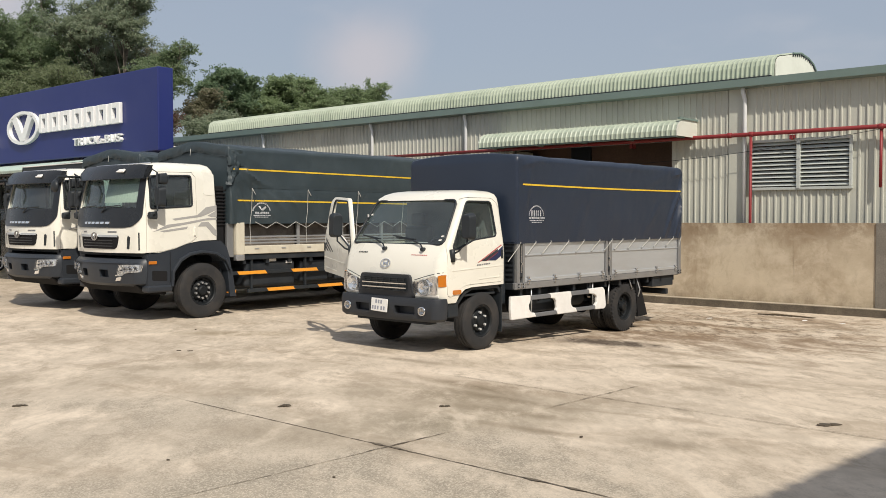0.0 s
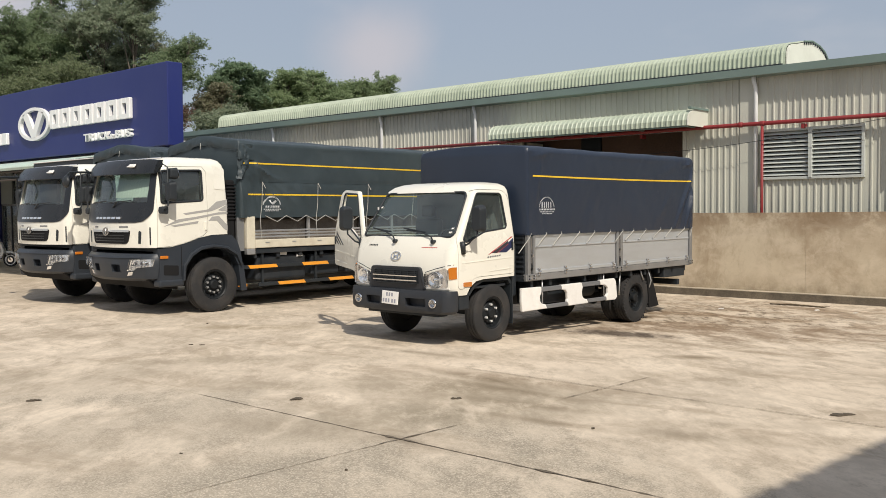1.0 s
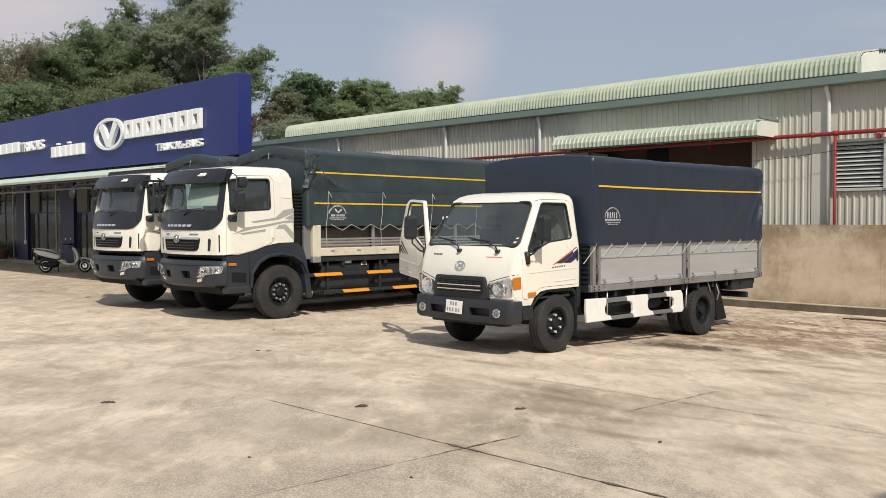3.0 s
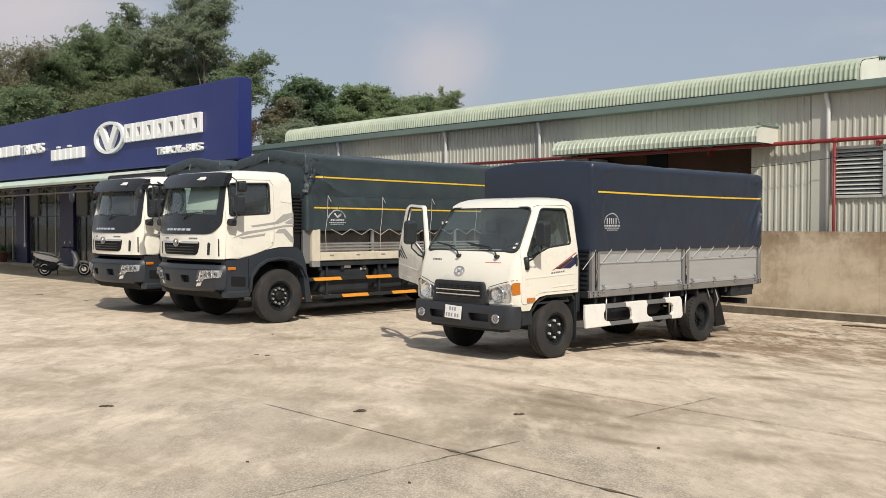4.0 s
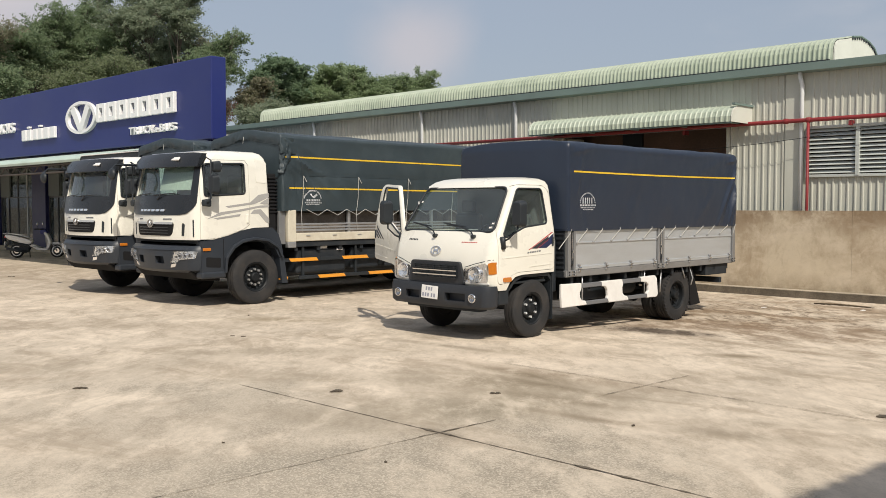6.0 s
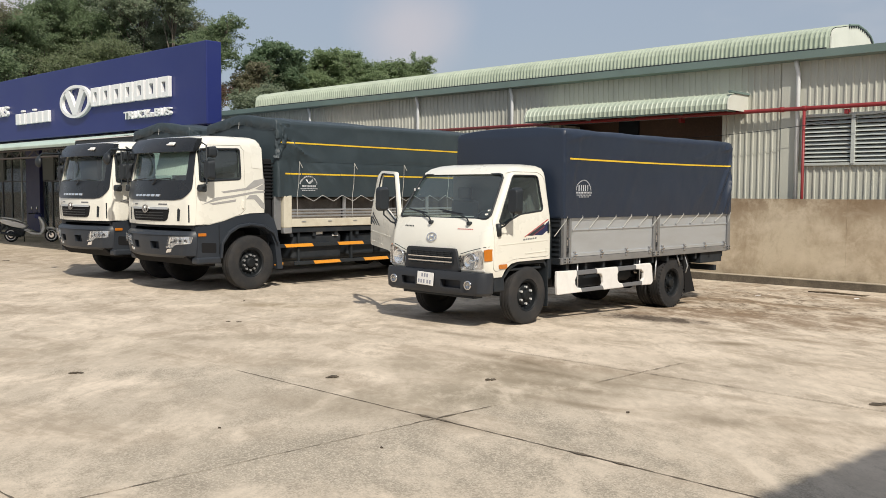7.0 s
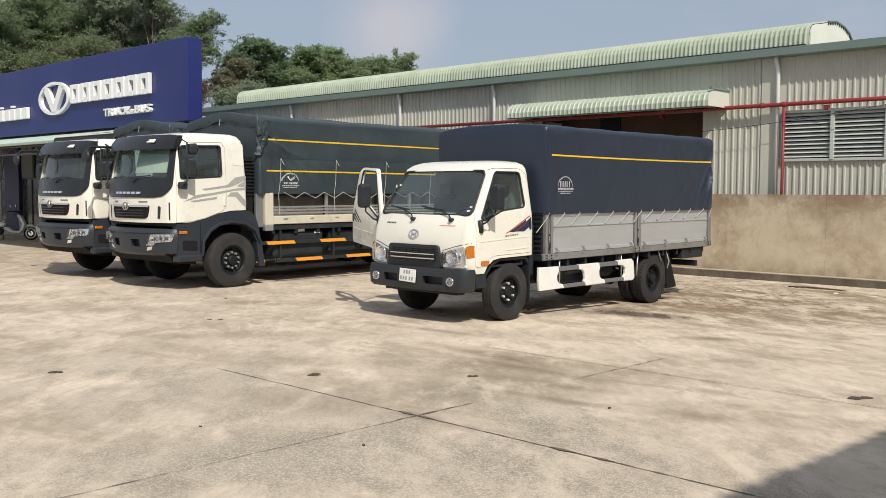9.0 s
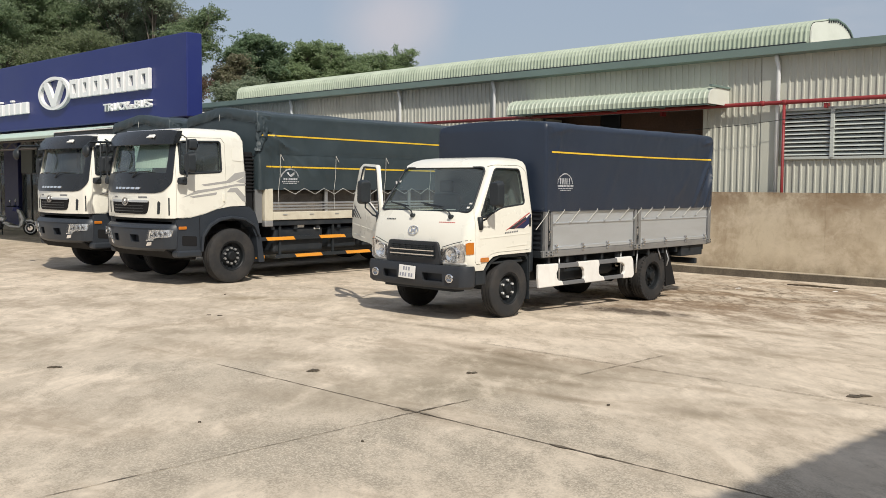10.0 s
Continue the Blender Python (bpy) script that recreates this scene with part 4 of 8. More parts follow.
        part("raised_bar", bm, M["sign_white"], sg, at=inv2)
    for text, xa, xb, za, zb in (("TRUCK&BUS", -28.28, -25.3, 4.14, 4.41), ("TRUCKS", -40.3, -37.8, 4.76, 5.20)):
        n = len(text)
        w = (X(xb) - X(xa)) / n
        for k, ch in enumerate(text):
            if ch != " ":
                tall, wide = (0.62, 0.62) if ch == "&" else (1.0, 0.86)
                bm = text_bm(ch, w * wide, (Z(zb) - Z(za)) * 0.90 * tall, 0.10)
                part("letter", bm, M["sign_white"], sg, at=inv2 @ pose(X(xa) + k * w, SIGN_Y - 0.002, Z(za)))
    # a name, shown as plain raised bars with two accents
    for k, wd in enumerate((0.46, 0.40, 0.40, 0.42, 0.46, 0.46)):
        a = X(-37.02) + (0.0, 0.50, 1.08, 1.52, 2.02, 2.56)[k]
        part("raised_bar", box((a, y0, Z(4.36)), (a + wd - 0.06, y1, Z(4.78)), 0.02), M["sign_white"], sg, at=inv2)
    for a in (X(-36.50), X(-35.45)):
        part("raised_bar", box((a, y0, Z(4.83)), (a + 0.22, y1, Z(4.90)), 0.015), M["sign_white"], sg, at=inv2)
    for k in range(6):
        a = X(-44.6) + k * 0.68
        part("raised_shape", box((a, y0, Z(4.78)), (a + 0.56, y1, Z(5.22)), 0.02), M["sign_white"], sg, at=inv2)


build_showroom()


# ---- tools for vehicles ----
from mathutils.bvhtree import BVHTree


def laid_on(tree, s, y, z, out):
    """The place on the side of a cover at (y, z), a little outside it; s is the side."""
    hit = tree.ray_cast(Vector((s * 3.0, y, z)), Vector((-s, 0, 0)))[0]
    return (hit.x + s * out, y, z)


def draped(bm, tree):
    """Moves a flat print near the +x side onto the folds of the cover."""
    for v in bm.verts:
        q = laid_on(tree, 1, v.co.y, v.co.z, 0.0)
        v.co.x = q[0] + 0.004
    return bm


def solved(bm_a, bm_b, op):
    """Boolean of two closed meshes; both are used up."""
    obs = []
    for b in (bm_a, bm_b):
        me = bpy.data.meshes.new("solid")
        b.to_mesh(me)
        b.free()
        o = bpy.data.objects.new("solid", me)
        scene.collection.objects.link(o)
        obs.append(o)
    md = obs[0].modifiers.new("cut", "BOOLEAN")
    md.operation, md.solver, md.object = op, "EXACT", obs[1]
    me = bpy.data.meshes.new_from_object(obs[0].evaluated_get(bpy.context.evaluated_depsgraph_get()))
    out = bmesh.new()
    out.from_mesh(me)
    bpy.data.meshes.remove(me)
    for o in obs:
        d = o.data
        bpy.data.objects.remove(o)
        bpy.data.meshes.remove(d)
    return out


def rounded(pts, r, n=5):
    """A polygon with its corners rounded off."""
    out = []
    k = len(pts)
    for i in range(k):
        p, a, b = Vector(pts[i]), Vector(pts[i - 1]), Vector(pts[(i + 1) % k])
        da, db = (a - p), (b - p)
        ra = min(r, da.length * 0.45)
        rb = min(r, db.length * 0.45)
        s, e = p + da.normalized() * ra, p + db.normalized() * rb
        for j in range(n + 1):
            t = j / n
            q = s * (1 - t) ** 2 + p * 2 * t * (1 - t) + e * t * t
            out.append((q.x, q.y))
    return out


class Cab:
    """A cab body lofted from plan outlines: rows of z, half width, front, rear, corner radius, bow."""

    def __init__(self, rows):
        self.rows = rows

    def at(self, z):
        r = self.rows
        if z <= r[0][0]:
            return r[0]
        for a, b in zip(r, r[1:]):
            if a[0] <= z <= b[0]:
                t = (z - a[0]) / (b[0] - a[0])
                return tuple(p * (1 - t) + q * t for p, q in zip(a, b))
        return r[-1]

    def side(self, z):
        return self.at(z)[1]

    def front(self, x, z):
        _, w, yf, _, rf, bow = self.at(z)
        xc = w - rf
        if abs(x) <= xc:
            return yf + bow * (x / xc) ** 2
        d = min(abs(x) - xc, rf * 0.999)
        return yf + bow + rf - math.sqrt(rf * rf - d * d)

    def outline(self, row, inset=0.0):
        _, w, yf, yr, rf, bow = row
        w, yf, yr = w - inset, yf + inset, yr - inset
        rf = max(0.03, rf - inset)
        xc = w - rf
        pts = []
        for i in range(13):
            x = -xc + 2 * xc * i / 12
            pts.append((x, yf + bow * (x / xc) ** 2))
        for i in range(1, 9):
            a = math.pi / 2 * i / 8
            pts.append((xc + rf * math.sin(a), yf + bow + rf - rf * math.cos(a)))
        rr = max(0.02, 0.06 - inset)
        for i in range(5):
            a = math.pi / 2 * i / 4
            pts.append((w - rr + rr * math.cos(a), yr - rr + rr * math.sin(a)))
        for i in range(5):
            a = math.pi / 2 * i / 4
            pts.append((-w + rr - rr * math.sin(a), yr - rr + rr * math.cos(a)))
        for i in range(0, 8):
            a = math.pi / 2 * (1 - i / 8)
            pts.append((-xc - rf * math.sin(a), yf + bow + rf - rf * math.cos(a)))
        return pts

    def solid(self, inset=0.0, z_lo=None, z_hi=None):
        bm = bmesh.new()
        rows = [list(r) for r in self.rows]
        zs = []
        for a, b in zip(rows, rows[1:]):
            n = max(1, int((b[0] - a[0]) / 0.12))
            zs += [a[0] + (b[0] - a[0]) * i / n for i in range(n)]
        zs.append(rows[-1][0])
        if z_lo is not None:
            zs = [z_lo] + [z for z in zs if z_lo + 0.02 < z < z_hi - 0.02] + [z_hi]
        rings = [[bm.verts.new((x, y, z)) for x, y in self.outline(self.at(z), inset)] for z in zs]
        n = len(rings[0])
        for a, b in zip(rings, rings[1:]):
            for k in range(n):
                bm.faces.new((a[k], a[(k + 1) % n], b[(k + 1) % n], b[k]))
        bm.faces.new(list(reversed(rings[0])))
        bm.faces.new(rings[-1])
        bmesh.ops.recalc_face_normals(bm, faces=list(bm.faces))
        return bm

    def front_sheet(self, x0, x1, z0, z1, out, nx=14, nz=8, taper=0.0):
        """A sheet that follows the front, at a distance out before it; taper narrows its top."""
        def f(u, v):
            z = z0 + (z1 - z0) * v
            k = 1 - taper * v
            x = (x0 + (x1 - x0) * u) * k
            return (x, self.front(x, z) - out, z)
        return grid_sheet(nx, nz, f)

    def front_shape(self, pts, out, thick=0.004):
        """A thin plate with the outline pts (x, z), laid onto the curved front."""
        bm = bmesh.new()
        bm.faces.new([bm.verts.new((x, 0, z)) for x, z in pts])
        x0, x1 = min(p[0] for p in pts), max(p[0] for p in pts)
        x = math.floor(x0 / 0.07) * 0.07 + 0.07
        while x < x1 - 0.005:
            if x > x0 + 0.005:
                bmesh.ops.bisect_plane(bm, geom=list(bm.verts) + list(bm.edges) + list(bm.faces), plane_co=(x, 0, 0), plane_no=(1, 0, 0))
            x += 0.07
        rim = [e for e in bm.edges if len(e.link_faces) == 1]
        made = [v for v in bmesh.ops.extrude_edge_only(bm, edges=rim)["geom"] if isinstance(v, bmesh.types.BMVert)]
        back = set(made)
        for v in bm.verts:
            y = self.front(v.co.x, v.co.z)
            v.co.y = y + 0.006 if v in back else y - out - thick
        bmesh.ops.recalc_face_normals(bm, faces=list(bm.faces))
        if sum(f.normal.y for f in bm.faces if abs(f.normal.y) > 0.5) > 0:
            bmesh.ops.reverse_faces(bm, faces=list(bm.faces))
        return bm

    def pane(self, pts, s, inset):
        """A window pane with the outline pts (y, z), a little larger than its opening, set into the side."""
        cy = sum(q[0] for q in pts) / len(pts)
        cz = sum(q[1] for q in pts) / len(pts)
        bm = bmesh.new()
        vs = []
        for y, z in pts:
            y, z = cy + (y - cy) * 1.025, cz + (z - cz) * 1.03
            vs.append(bm.verts.new((s * (self.side(z) - inset), y, z)))
        bm.faces.new(vs)
        return bm

    def side_shape(self, pts, s, out=0.003):
        """A thin polygon (y, z) laid onto the side; s is +1 or -1."""
        bm = bmesh.new()
        a = [bm.verts.new((s * (self.side(z) + out), y, z)) for y, z in pts]
        b = [bm.verts.new((s * (self.side(z) - 0.002), y, z)) for y, z in pts]
        n = len(pts)
        bm.faces.new(a)
        bm.faces.new(list(reversed(b)))
        for i in range(n):
            j = (i + 1) % n
            bm.faces.new((a[j], a[i], b[i], b[j]))
        bmesh.ops.recalc_face_normals(bm, faces=list(bm.faces))
        return bm


def shade_auto(ob, deg=35):
    me = ob.data
    for p in me.polygons:
        p.use_smooth = True
    me.set_sharp_from_angle(angle=radians(deg))
    return ob


def apart(bm, name, mat, parent, label="", at=None):
    return shade_auto(part(name, bm, mat, parent, label, at=at))


LUGS = {}


def lug_mesh(r, w):
    if (r, w) not in LUGS:
        bm = box((-w * 0.075, -r * 0.032, -r * 0.05), (w * 0.075, r * 0.032, r * 0.05))
        me = bpy.data.meshes.new("tread_lug")
        bm.to_mesh(me)
        bm.free()
        me.materials.append(M["rubber"])
        LUGS[(r, w)] = me
    return LUGS[(r, w)]


def build_wheel(parent, name, x, y, z, r, w, rim_r, side, nuts, rim_mat, label="", bulge=False, lugs=False, nut_mat=None):
    """A wheel under its vehicle: side is +1 where the outer face looks towards +x."""
    wt = part(name, lathe([(-w * 0.36, rim_r * 0.98), (-w * 0.46, rim_r * 1.04), (-w * 0.5, r * 0.80), (-w * 0.47, r * 0.93), (-w * 0.40, r * 0.985), (-w * 0.30, r), (-w * 0.28, r * 0.975), (-w * 0.24, r * 0.975), (-w * 0.22, r),
                            (-w * 0.03, r), (-w * 0.015, r * 0.975), (w * 0.015, r * 0.975), (w * 0.03, r), (w * 0.22, r), (w * 0.24, r * 0.975), (w * 0.28, r * 0.975), (w * 0.30, r), (w * 0.40, r * 0.985), (w * 0.47, r * 0.93), (w * 0.5, r * 0.80), (w * 0.46, rim_r * 1.04), (w * 0.36, rim_r * 0.98)], "x", 56, caps=(side > 0, side < 0)), M["rubber"], parent, label or "black rubber tyre on a dark steel rim", at=pose(x, y, z))
    shade_auto(wt, 30)
    # shoulder lugs
    if lugs:
        for k in range(40):
            a = 2 * math.pi * k / 40
            for q in (-1, 1):
                o = bpy.data.objects.new("tread_lug", lug_mesh(r, w))
                scene.collection.objects.link(o)
                o.matrix_basis = Matrix.Rotation(a + q * 0.02, 4, "X") @ Matrix.Translation((q * w * 0.41, 0, r * 0.945))
                o.parent = wt
    s = side
    prof = [(s * w * 0.40, rim_r * 1.03), (s * w * 0.42, rim_r * 0.97), (s * w * 0.36, rim_r * 0.90), (s * w * 0.10, rim_r * 0.86), (s * w * 0.02, rim_r * 0.74), (s * w * (0.08 + 0.10 * (not bulge)), rim_r * 0.62), (s * w * (0.10 + 0.14 * (not bulge)), rim_r * 0.40), (s * w * (0.12 + 0.10 * (not bulge)), rim_r * 0.36), (s * w * 0.38, rim_r * 0.30), (s * w * 0.42, rim_r * 0.24), (s * w * 0.42, 0.0)]
    rim = shade_auto(part("rim", lathe(prof, "x", 40, caps=(False, False)), M["rim"], wt), 30)
    for k in range(nuts):
        a = 2 * math.pi * (k + 0.5) / nuts
        q = rim_r * 0.52
        part("wheel_nut", tube([(s * w * 0.10, q * math.cos(a), q * math.sin(a)), (s * w * (0.24 if bulge else 0.36), q * math.cos(a), q * math.sin(a))], rim_r * 0.080, 6), nut_mat or M["zinc"], rim)
    for k in range(nuts):
        a = 2 * math.pi * k / nuts
        q = rim_r * 0.76
        part("hand_hole", tube([(s * (w * 0.06 - 0.004), q * math.cos(a), q * math.sin(a)), (s * (w * 0.06 + 0.012), q * math.cos(a), q * math.sin(a))], rim_r * 0.07, 10), M["black_plastic"], rim)
    return wt


def tarp_bm(x, y0, y1, z0, z1, crown, r=0.09, step=0.06, folds=0.006, rear_folds=0.0, front_folds=0.0, seed=0.0, creases=(), ridge=2.0):
    """A fitted cover: sides and a crowned top with rounded shoulders, front and rear faces, with soft folds."""
    prof = []
    n = int((z1 - z0 - r) / step)
    for i in range(n + 1):
        prof.append((x, z0 + (z1 - z0 - r) * i / n))
    for i in range(1, 5):
        a = math.pi / 2 * i / 4
        prof.append((x - r + r * math.cos(a), z1 - r + r * math.sin(a)))
    m = int(2 * (x - r) / 0.10)
    for i in range(1, m):
        q = (x - r) * (1 - 2 * i / m)
        prof.append((q, z1 + crown * (1 - abs(q / (x - r)) ** ridge)))
    prof += [(-p, q) for p, q in reversed(prof[: n + 5])]
    ny = int((y1 - y0) / step)
    ys = [y0, y0 + 0.015, y0 + 0.04] + [y0 + (y1 - y0) * j / ny for j in range(2, ny - 1)] + [y1 - 0.04, y1 - 0.015, y1]
    bm = bmesh.new()
    rings = []
    for y in ys:
        e = 0.05 if y in (y0, y1) else 0.015 if min(y - y0, y1 - y) < 0.02 else 0.0
        ringv = []
        for px, pz in prof:
            s = 1 if px > 0 else -1
            d = folds * (noise.noise((px * 0.9 + seed, y * 1.1, pz * 1.6)) + 0.6 * noise.noise((px * 2.1 + seed, y * 3.3, pz * 2.2)) - 0.9 * abs(noise.noise((px + seed, y * 2.0 + pz * 0.8, pz * 1.1))))
            d -= folds * 0.5 * abs(noise.noise((px * 3 + seed, y * 6.0 - pz * 3.0, pz * 2.0)))
            sag = 0.005 * math.cos(2 * math.pi * (y - y0) / ((y1 - y0) / 5)) if pz > z1 - 0.02 else 0.0
            if rear_folds:
                k = max(0.0, 1 - (y1 - y) / 0.9)
                d += rear_folds * k * math.sin((y1 - y) * 16 + (pz - z0) * 4.5) * (0.4 + 0.6 * abs(noise.noise((y * 1.5, pz * 1.5, seed))))
            if front_folds:
                k = max(0.0, 1 - (y - y0) / 0.9)
                up = 0.35 + 0.65 * max(0.0, (pz - z0) / (z1 - z0)) ** 2
                d += front_folds * k * up * (0.6 * math.sin((y - y0) * 20 + pz * 9 + 3 * noise.noise((y * 3, pz * 3, seed))) * abs(noise.noise((y * 4, pz * 5, seed))) * 2 - abs(noise.noise((y * 8, pz * 9, seed + 5))))
            for ya, za, yb, zb, wid, amp in creases:
                t = ((y - ya) * (yb - ya) + (pz - za) * (zb - za)) / ((yb - ya) ** 2 + (zb - za) ** 2)
                tc = min(1.0, max(0.0, t))
                dd = math.hypot(y - ya - tc * (yb - ya), pz - za - tc * (zb - za)) / wid
                if dd < 2.5:
                    d += amp * math.exp(-dd * dd) * (1 - 0.6 * abs(2 * tc - 1))
            qx = px
            qz = pz - sag
            if e:
                qx = px * (1 - e / x)
                qz = pz - (e if pz > z0 + 0.05 else 0)
            side = min(1.0, max(0.0, (z1 - 0.02 - pz) / 0.1))
            ringv.append(bm.verts.new((qx + s * d * side, y, qz + d * (1 - side))))
        rings.append(ringv)
    for a, b in zip(rings, rings[1:]):
        for k in range(len(prof) - 1):
            bm.faces.new((a[k], a[k + 1], b[k + 1], b[k]))
    # front and rear faces, as strips between the two sides
    half = len(prof) // 2
    for ringv in (rings[0], rings[-1]):
        for k in range(half):
            l, rr = len(prof) - 1 - k, len(prof) - 2 - k
            if rr > k + 1:
                bm.faces.new((ringv[k], ringv[k + 1], ringv[rr], ringv[l]))
            elif rr == k + 1:
                bm.faces.new((ringv[k], ringv[k + 1], ringv[l]))
    bmesh.ops.recalc_face_normals(bm, faces=list(bm.faces))
    return bm


def mirror_head(w, h, d):
    """A rounded mirror housing, its glass side towards +y."""
    bm = prism(rounded([(-w / 2, -h / 2), (w / 2, -h / 2), (w / 2, h / 2), (-w / 2, h / 2)], w * 0.35, 5), "y", -d / 2, d / 2)
    for v in bm.verts:
        if v.co.y < 0:
            v.co.x *= 0.8
            v.co.z *= 0.88
    bmesh.ops.bevel(bm, geom=[e for e in bm.edges if abs(e.verts[0].co.y - e.verts[1].co.y) < 1e-6 and e.verts[0].co.y < 0], offset=0.02, segments=3, affect="EDGES", profile=0.5)
    return bm


# ---- light truck with the navy cover ----
CAB_A = Cab([(0.70, 0.965, -0.84, 0.53, 0.17, 0.05), (0.80, 0.985, -0.885, 0.54, 0.17, 0.055), (1.05, 0.99, -0.890, 0.54, 0.17, 0.06), (1.30, 0.99, -0.845, 0.54, 0.17, 0.065), (1.44, 0.985, -0.775, 0.54, 0.13, 0.07),
             (1.52, 0.975, -0.725, 0.54, 0.08, 0.075), (1.80, 0.930, -0.545, 0.53, 0.07, 0.08), (2.06, 0.888, -0.37, 0.53, 0.07, 0.08), (2.13, 0.868, -0.31, 0.527, 0.10, 0.08), (2.185, 0.832, -0.24, 0.512, 0.15, 0.07), (2.222, 0.765, -0.14, 0.455, 0.2, 0.05), (2.243, 0.61, 0.00, 0.36, 0.2, 0.03)])


def build_light_truck():
    tr = thing("light_truck", pose(-8.93, 9.94, 0, 0, 0, -0.9), "cream cab-over light truck, navy covered bed, passenger door open", "truck")
    c = CAB_A
    shell = solved(c.solid(), c.solid(0.05, 0.76, 2.18), "DIFFERENCE")
    ws = rounded([(-0.885, 1.485), (0.885, 1.485), (0.785, 2.095), (-0.785, 2.095)], 0.09)
    shell = solved(shell, prism(ws, "y", -1.3, -0.05), "DIFFERENCE")
    win = rounded([(-0.60, 1.44), (-0.52, 1.41), (-0.14, 1.545), (0.365, 1.590), (0.325, 2.078), (-0.205, 2.078)], 0.06)
    for s in (1, -1):
        shell = solved(shell, prism(win, "x", min(s * 0.6, s * 1.3), max(s * 0.6, s * 1.3)), "DIFFERENCE")
    arch = [(-0.53, 0.5), (-0.52, 0.68), (-0.46, 0.80), (-0.34, 0.875), (-0.2, 0.895), (0.7, 0.905), (0.7, 0.5)]
    shell = solved(shell, prism(arch, "x", -1.3, 1.3), "DIFFERENCE")
    door_line = [(-0.70, 0.79), (-0.56, 0.79), (-0.47, 0.88), (-0.3, 0.935), (0.485, 0.945), (0.495, 1.86), (0.460, 2.05), (0.36, 2.125), (-0.20, 2.125), (-0.265, 2.09), (-0.675, 1.47)]
    door_line = rounded(door_line, 0.07, 4)
    outer_line = [(y * 1.0 + (0.006 if y > 0 else -0.006), z + (0.006 if z > 1.4 else -0.006)) for y, z in door_line]
    doors = {}
    for s in (1, -1):
        lo, hi = min(s * 0.79, s * 1.3), max(s * 0.79, s * 1.3)
        copy = shell.copy()
        doors[s] = solved(copy, prism(door_line, "x", lo, hi), "INTERSECT")
        shell = solved(shell, prism(outer_line, "x", lo, hi), "DIFFERENCE")
    # the open door is a plain outer panel without the pillar's return
    inner = Cab([(z, w - 0.045, yf - 0.6, yr + 0.6, 0.03, 0.0) for z, w, yf, yr, _, _ in c.rows])
    doors[-1] = solved(doors[-1], inner.solid(), "DIFFERENCE")
    cab = apart(shell, "cab_body", M["cream"], tr, "cream painted steel cab")
    # glazing
    part("windscreen", c.front_sheet(-0.905, 0.905, 1.45, 2.10, -0.024, 24, 8, 0.115), M["glass"], cab, "windscreen glass", smooth=True).visible_shadow = False
    bm = bmesh.new()
    loop = [(x, c.front(x, z) - 0.002, z) for x, z in ws]
    add_tube(bm, loop + [loop[0], loop[1]], 0.016, 6, False)
    part("windscreen_seal", bm, M["black_plastic"], cab, smooth=True)
    # stickers inside the glass, a sheet of paper on the dashboard
    for x, z, w, h in ((0.775, 1.535, 0.035, 0.026), (0.790, 1.590, 0.030, 0.022), (-0.790, 1.885, 0.028, 0.024)):
        part("sticker", c.front_shape([(x, z), (x + w, z), (x + w, z + h), (x, z + h)], -0.020, 0.002), M["white"], cab)
    # wipers
    for x0, x1, z1 in ((-0.62, -0.10, 1.53), (0.05, 0.60, 1.51)):
        bm = bmesh.new()
        p0 = (x1, c.front(x1, 1.43) - 0.03, 1.43)
        p1 = (x0, c.front(x0, z1 + 0.06) - 0.03, z1 + 0.06)
        add_tube(bm, [p0, (x1 - 0.06, c.front(x1, 1.49) - 0.045, 1.49), ((x0 + x1) / 2, c.front((x0 + x1) / 2, 1.55) - 0.045, 1.55), p1], 0.011, 6)
        q = [(x0 - 0.06 + 0.44 * t, c.front(x0 - 0.06 + 0.44 * t, 1.575 - 0.05 * t) - 0.03, 1.60 - 0.05 * t) for t in (0, 0.33, 0.66, 1)]
        add_tube(bm, q, 0.010, 5)
        add_tube(bm, [(x1, c.front(x1, 1.42) + 0.01, 1.42), (x1, c.front(x1, 1.42) - 0.05, 1.42)], 0.028, 10)
        part("wiper", bm, M["black_plastic"], cab, "black wiper")
    # doors with panes, handles, stripes
    stripes = (((-0.08, 1.230), (0.440, 1.466), (0.470, 1.462), (-0.055, 1.229), "sred"), ((-0.01, 1.247), (0.365, 1.411), (0.365, 1.366), (0.10, 1.244), "sblack"), ((0.105, 1.244), (0.365, 1.366), (0.365, 1.359), (0.118, 1.244), "sred"), ((0.14, 1.250), (0.480, 1.448), (0.480, 1.330), (0.317, 1.246), "snavy"))
    for s in (1, -1):
        far = s < 0
        hinge = pose(-0.985, -0.63, 1.2) @ pose(0, 0, 0, 0, 0, 70) @ pose(0, 0, 0, 3, 0, 0) @ pose(0.985, 0.63, -1.2) if far else pose(0, 0, 0)
        dr = apart(doors[s], "door", M["cream"], tr, "cab door standing open, its window wound down" if far else "closed cab door", at=hinge)
        if not far:
            part("window_pane", c.pane(win, s, 0.02), M["glass"], dr).visible_shadow = False
        bm = bmesh.new()
        loop = [(s * (c.side(z) - 0.004), y, z) for y, z in win]
        add_tube(bm, loop + [loop[0], loop[1]], 0.013, 6, False)
        part("window_seal", bm, M["black_plastic"], dr, smooth=True)
        part("door_handle", box((min(s * 0.975, s * 1.008), 0.435, 1.27), (max(s * 0.975, s * 1.008), 0.470, 1.40), 0.012), M["black_plastic"], dr, "black door handle")
        for st in stripes:
            if not far:
                part("stripe", c.side_shape([p for p in st[:-1]], s, 0.003), M[st[-1]], dr)
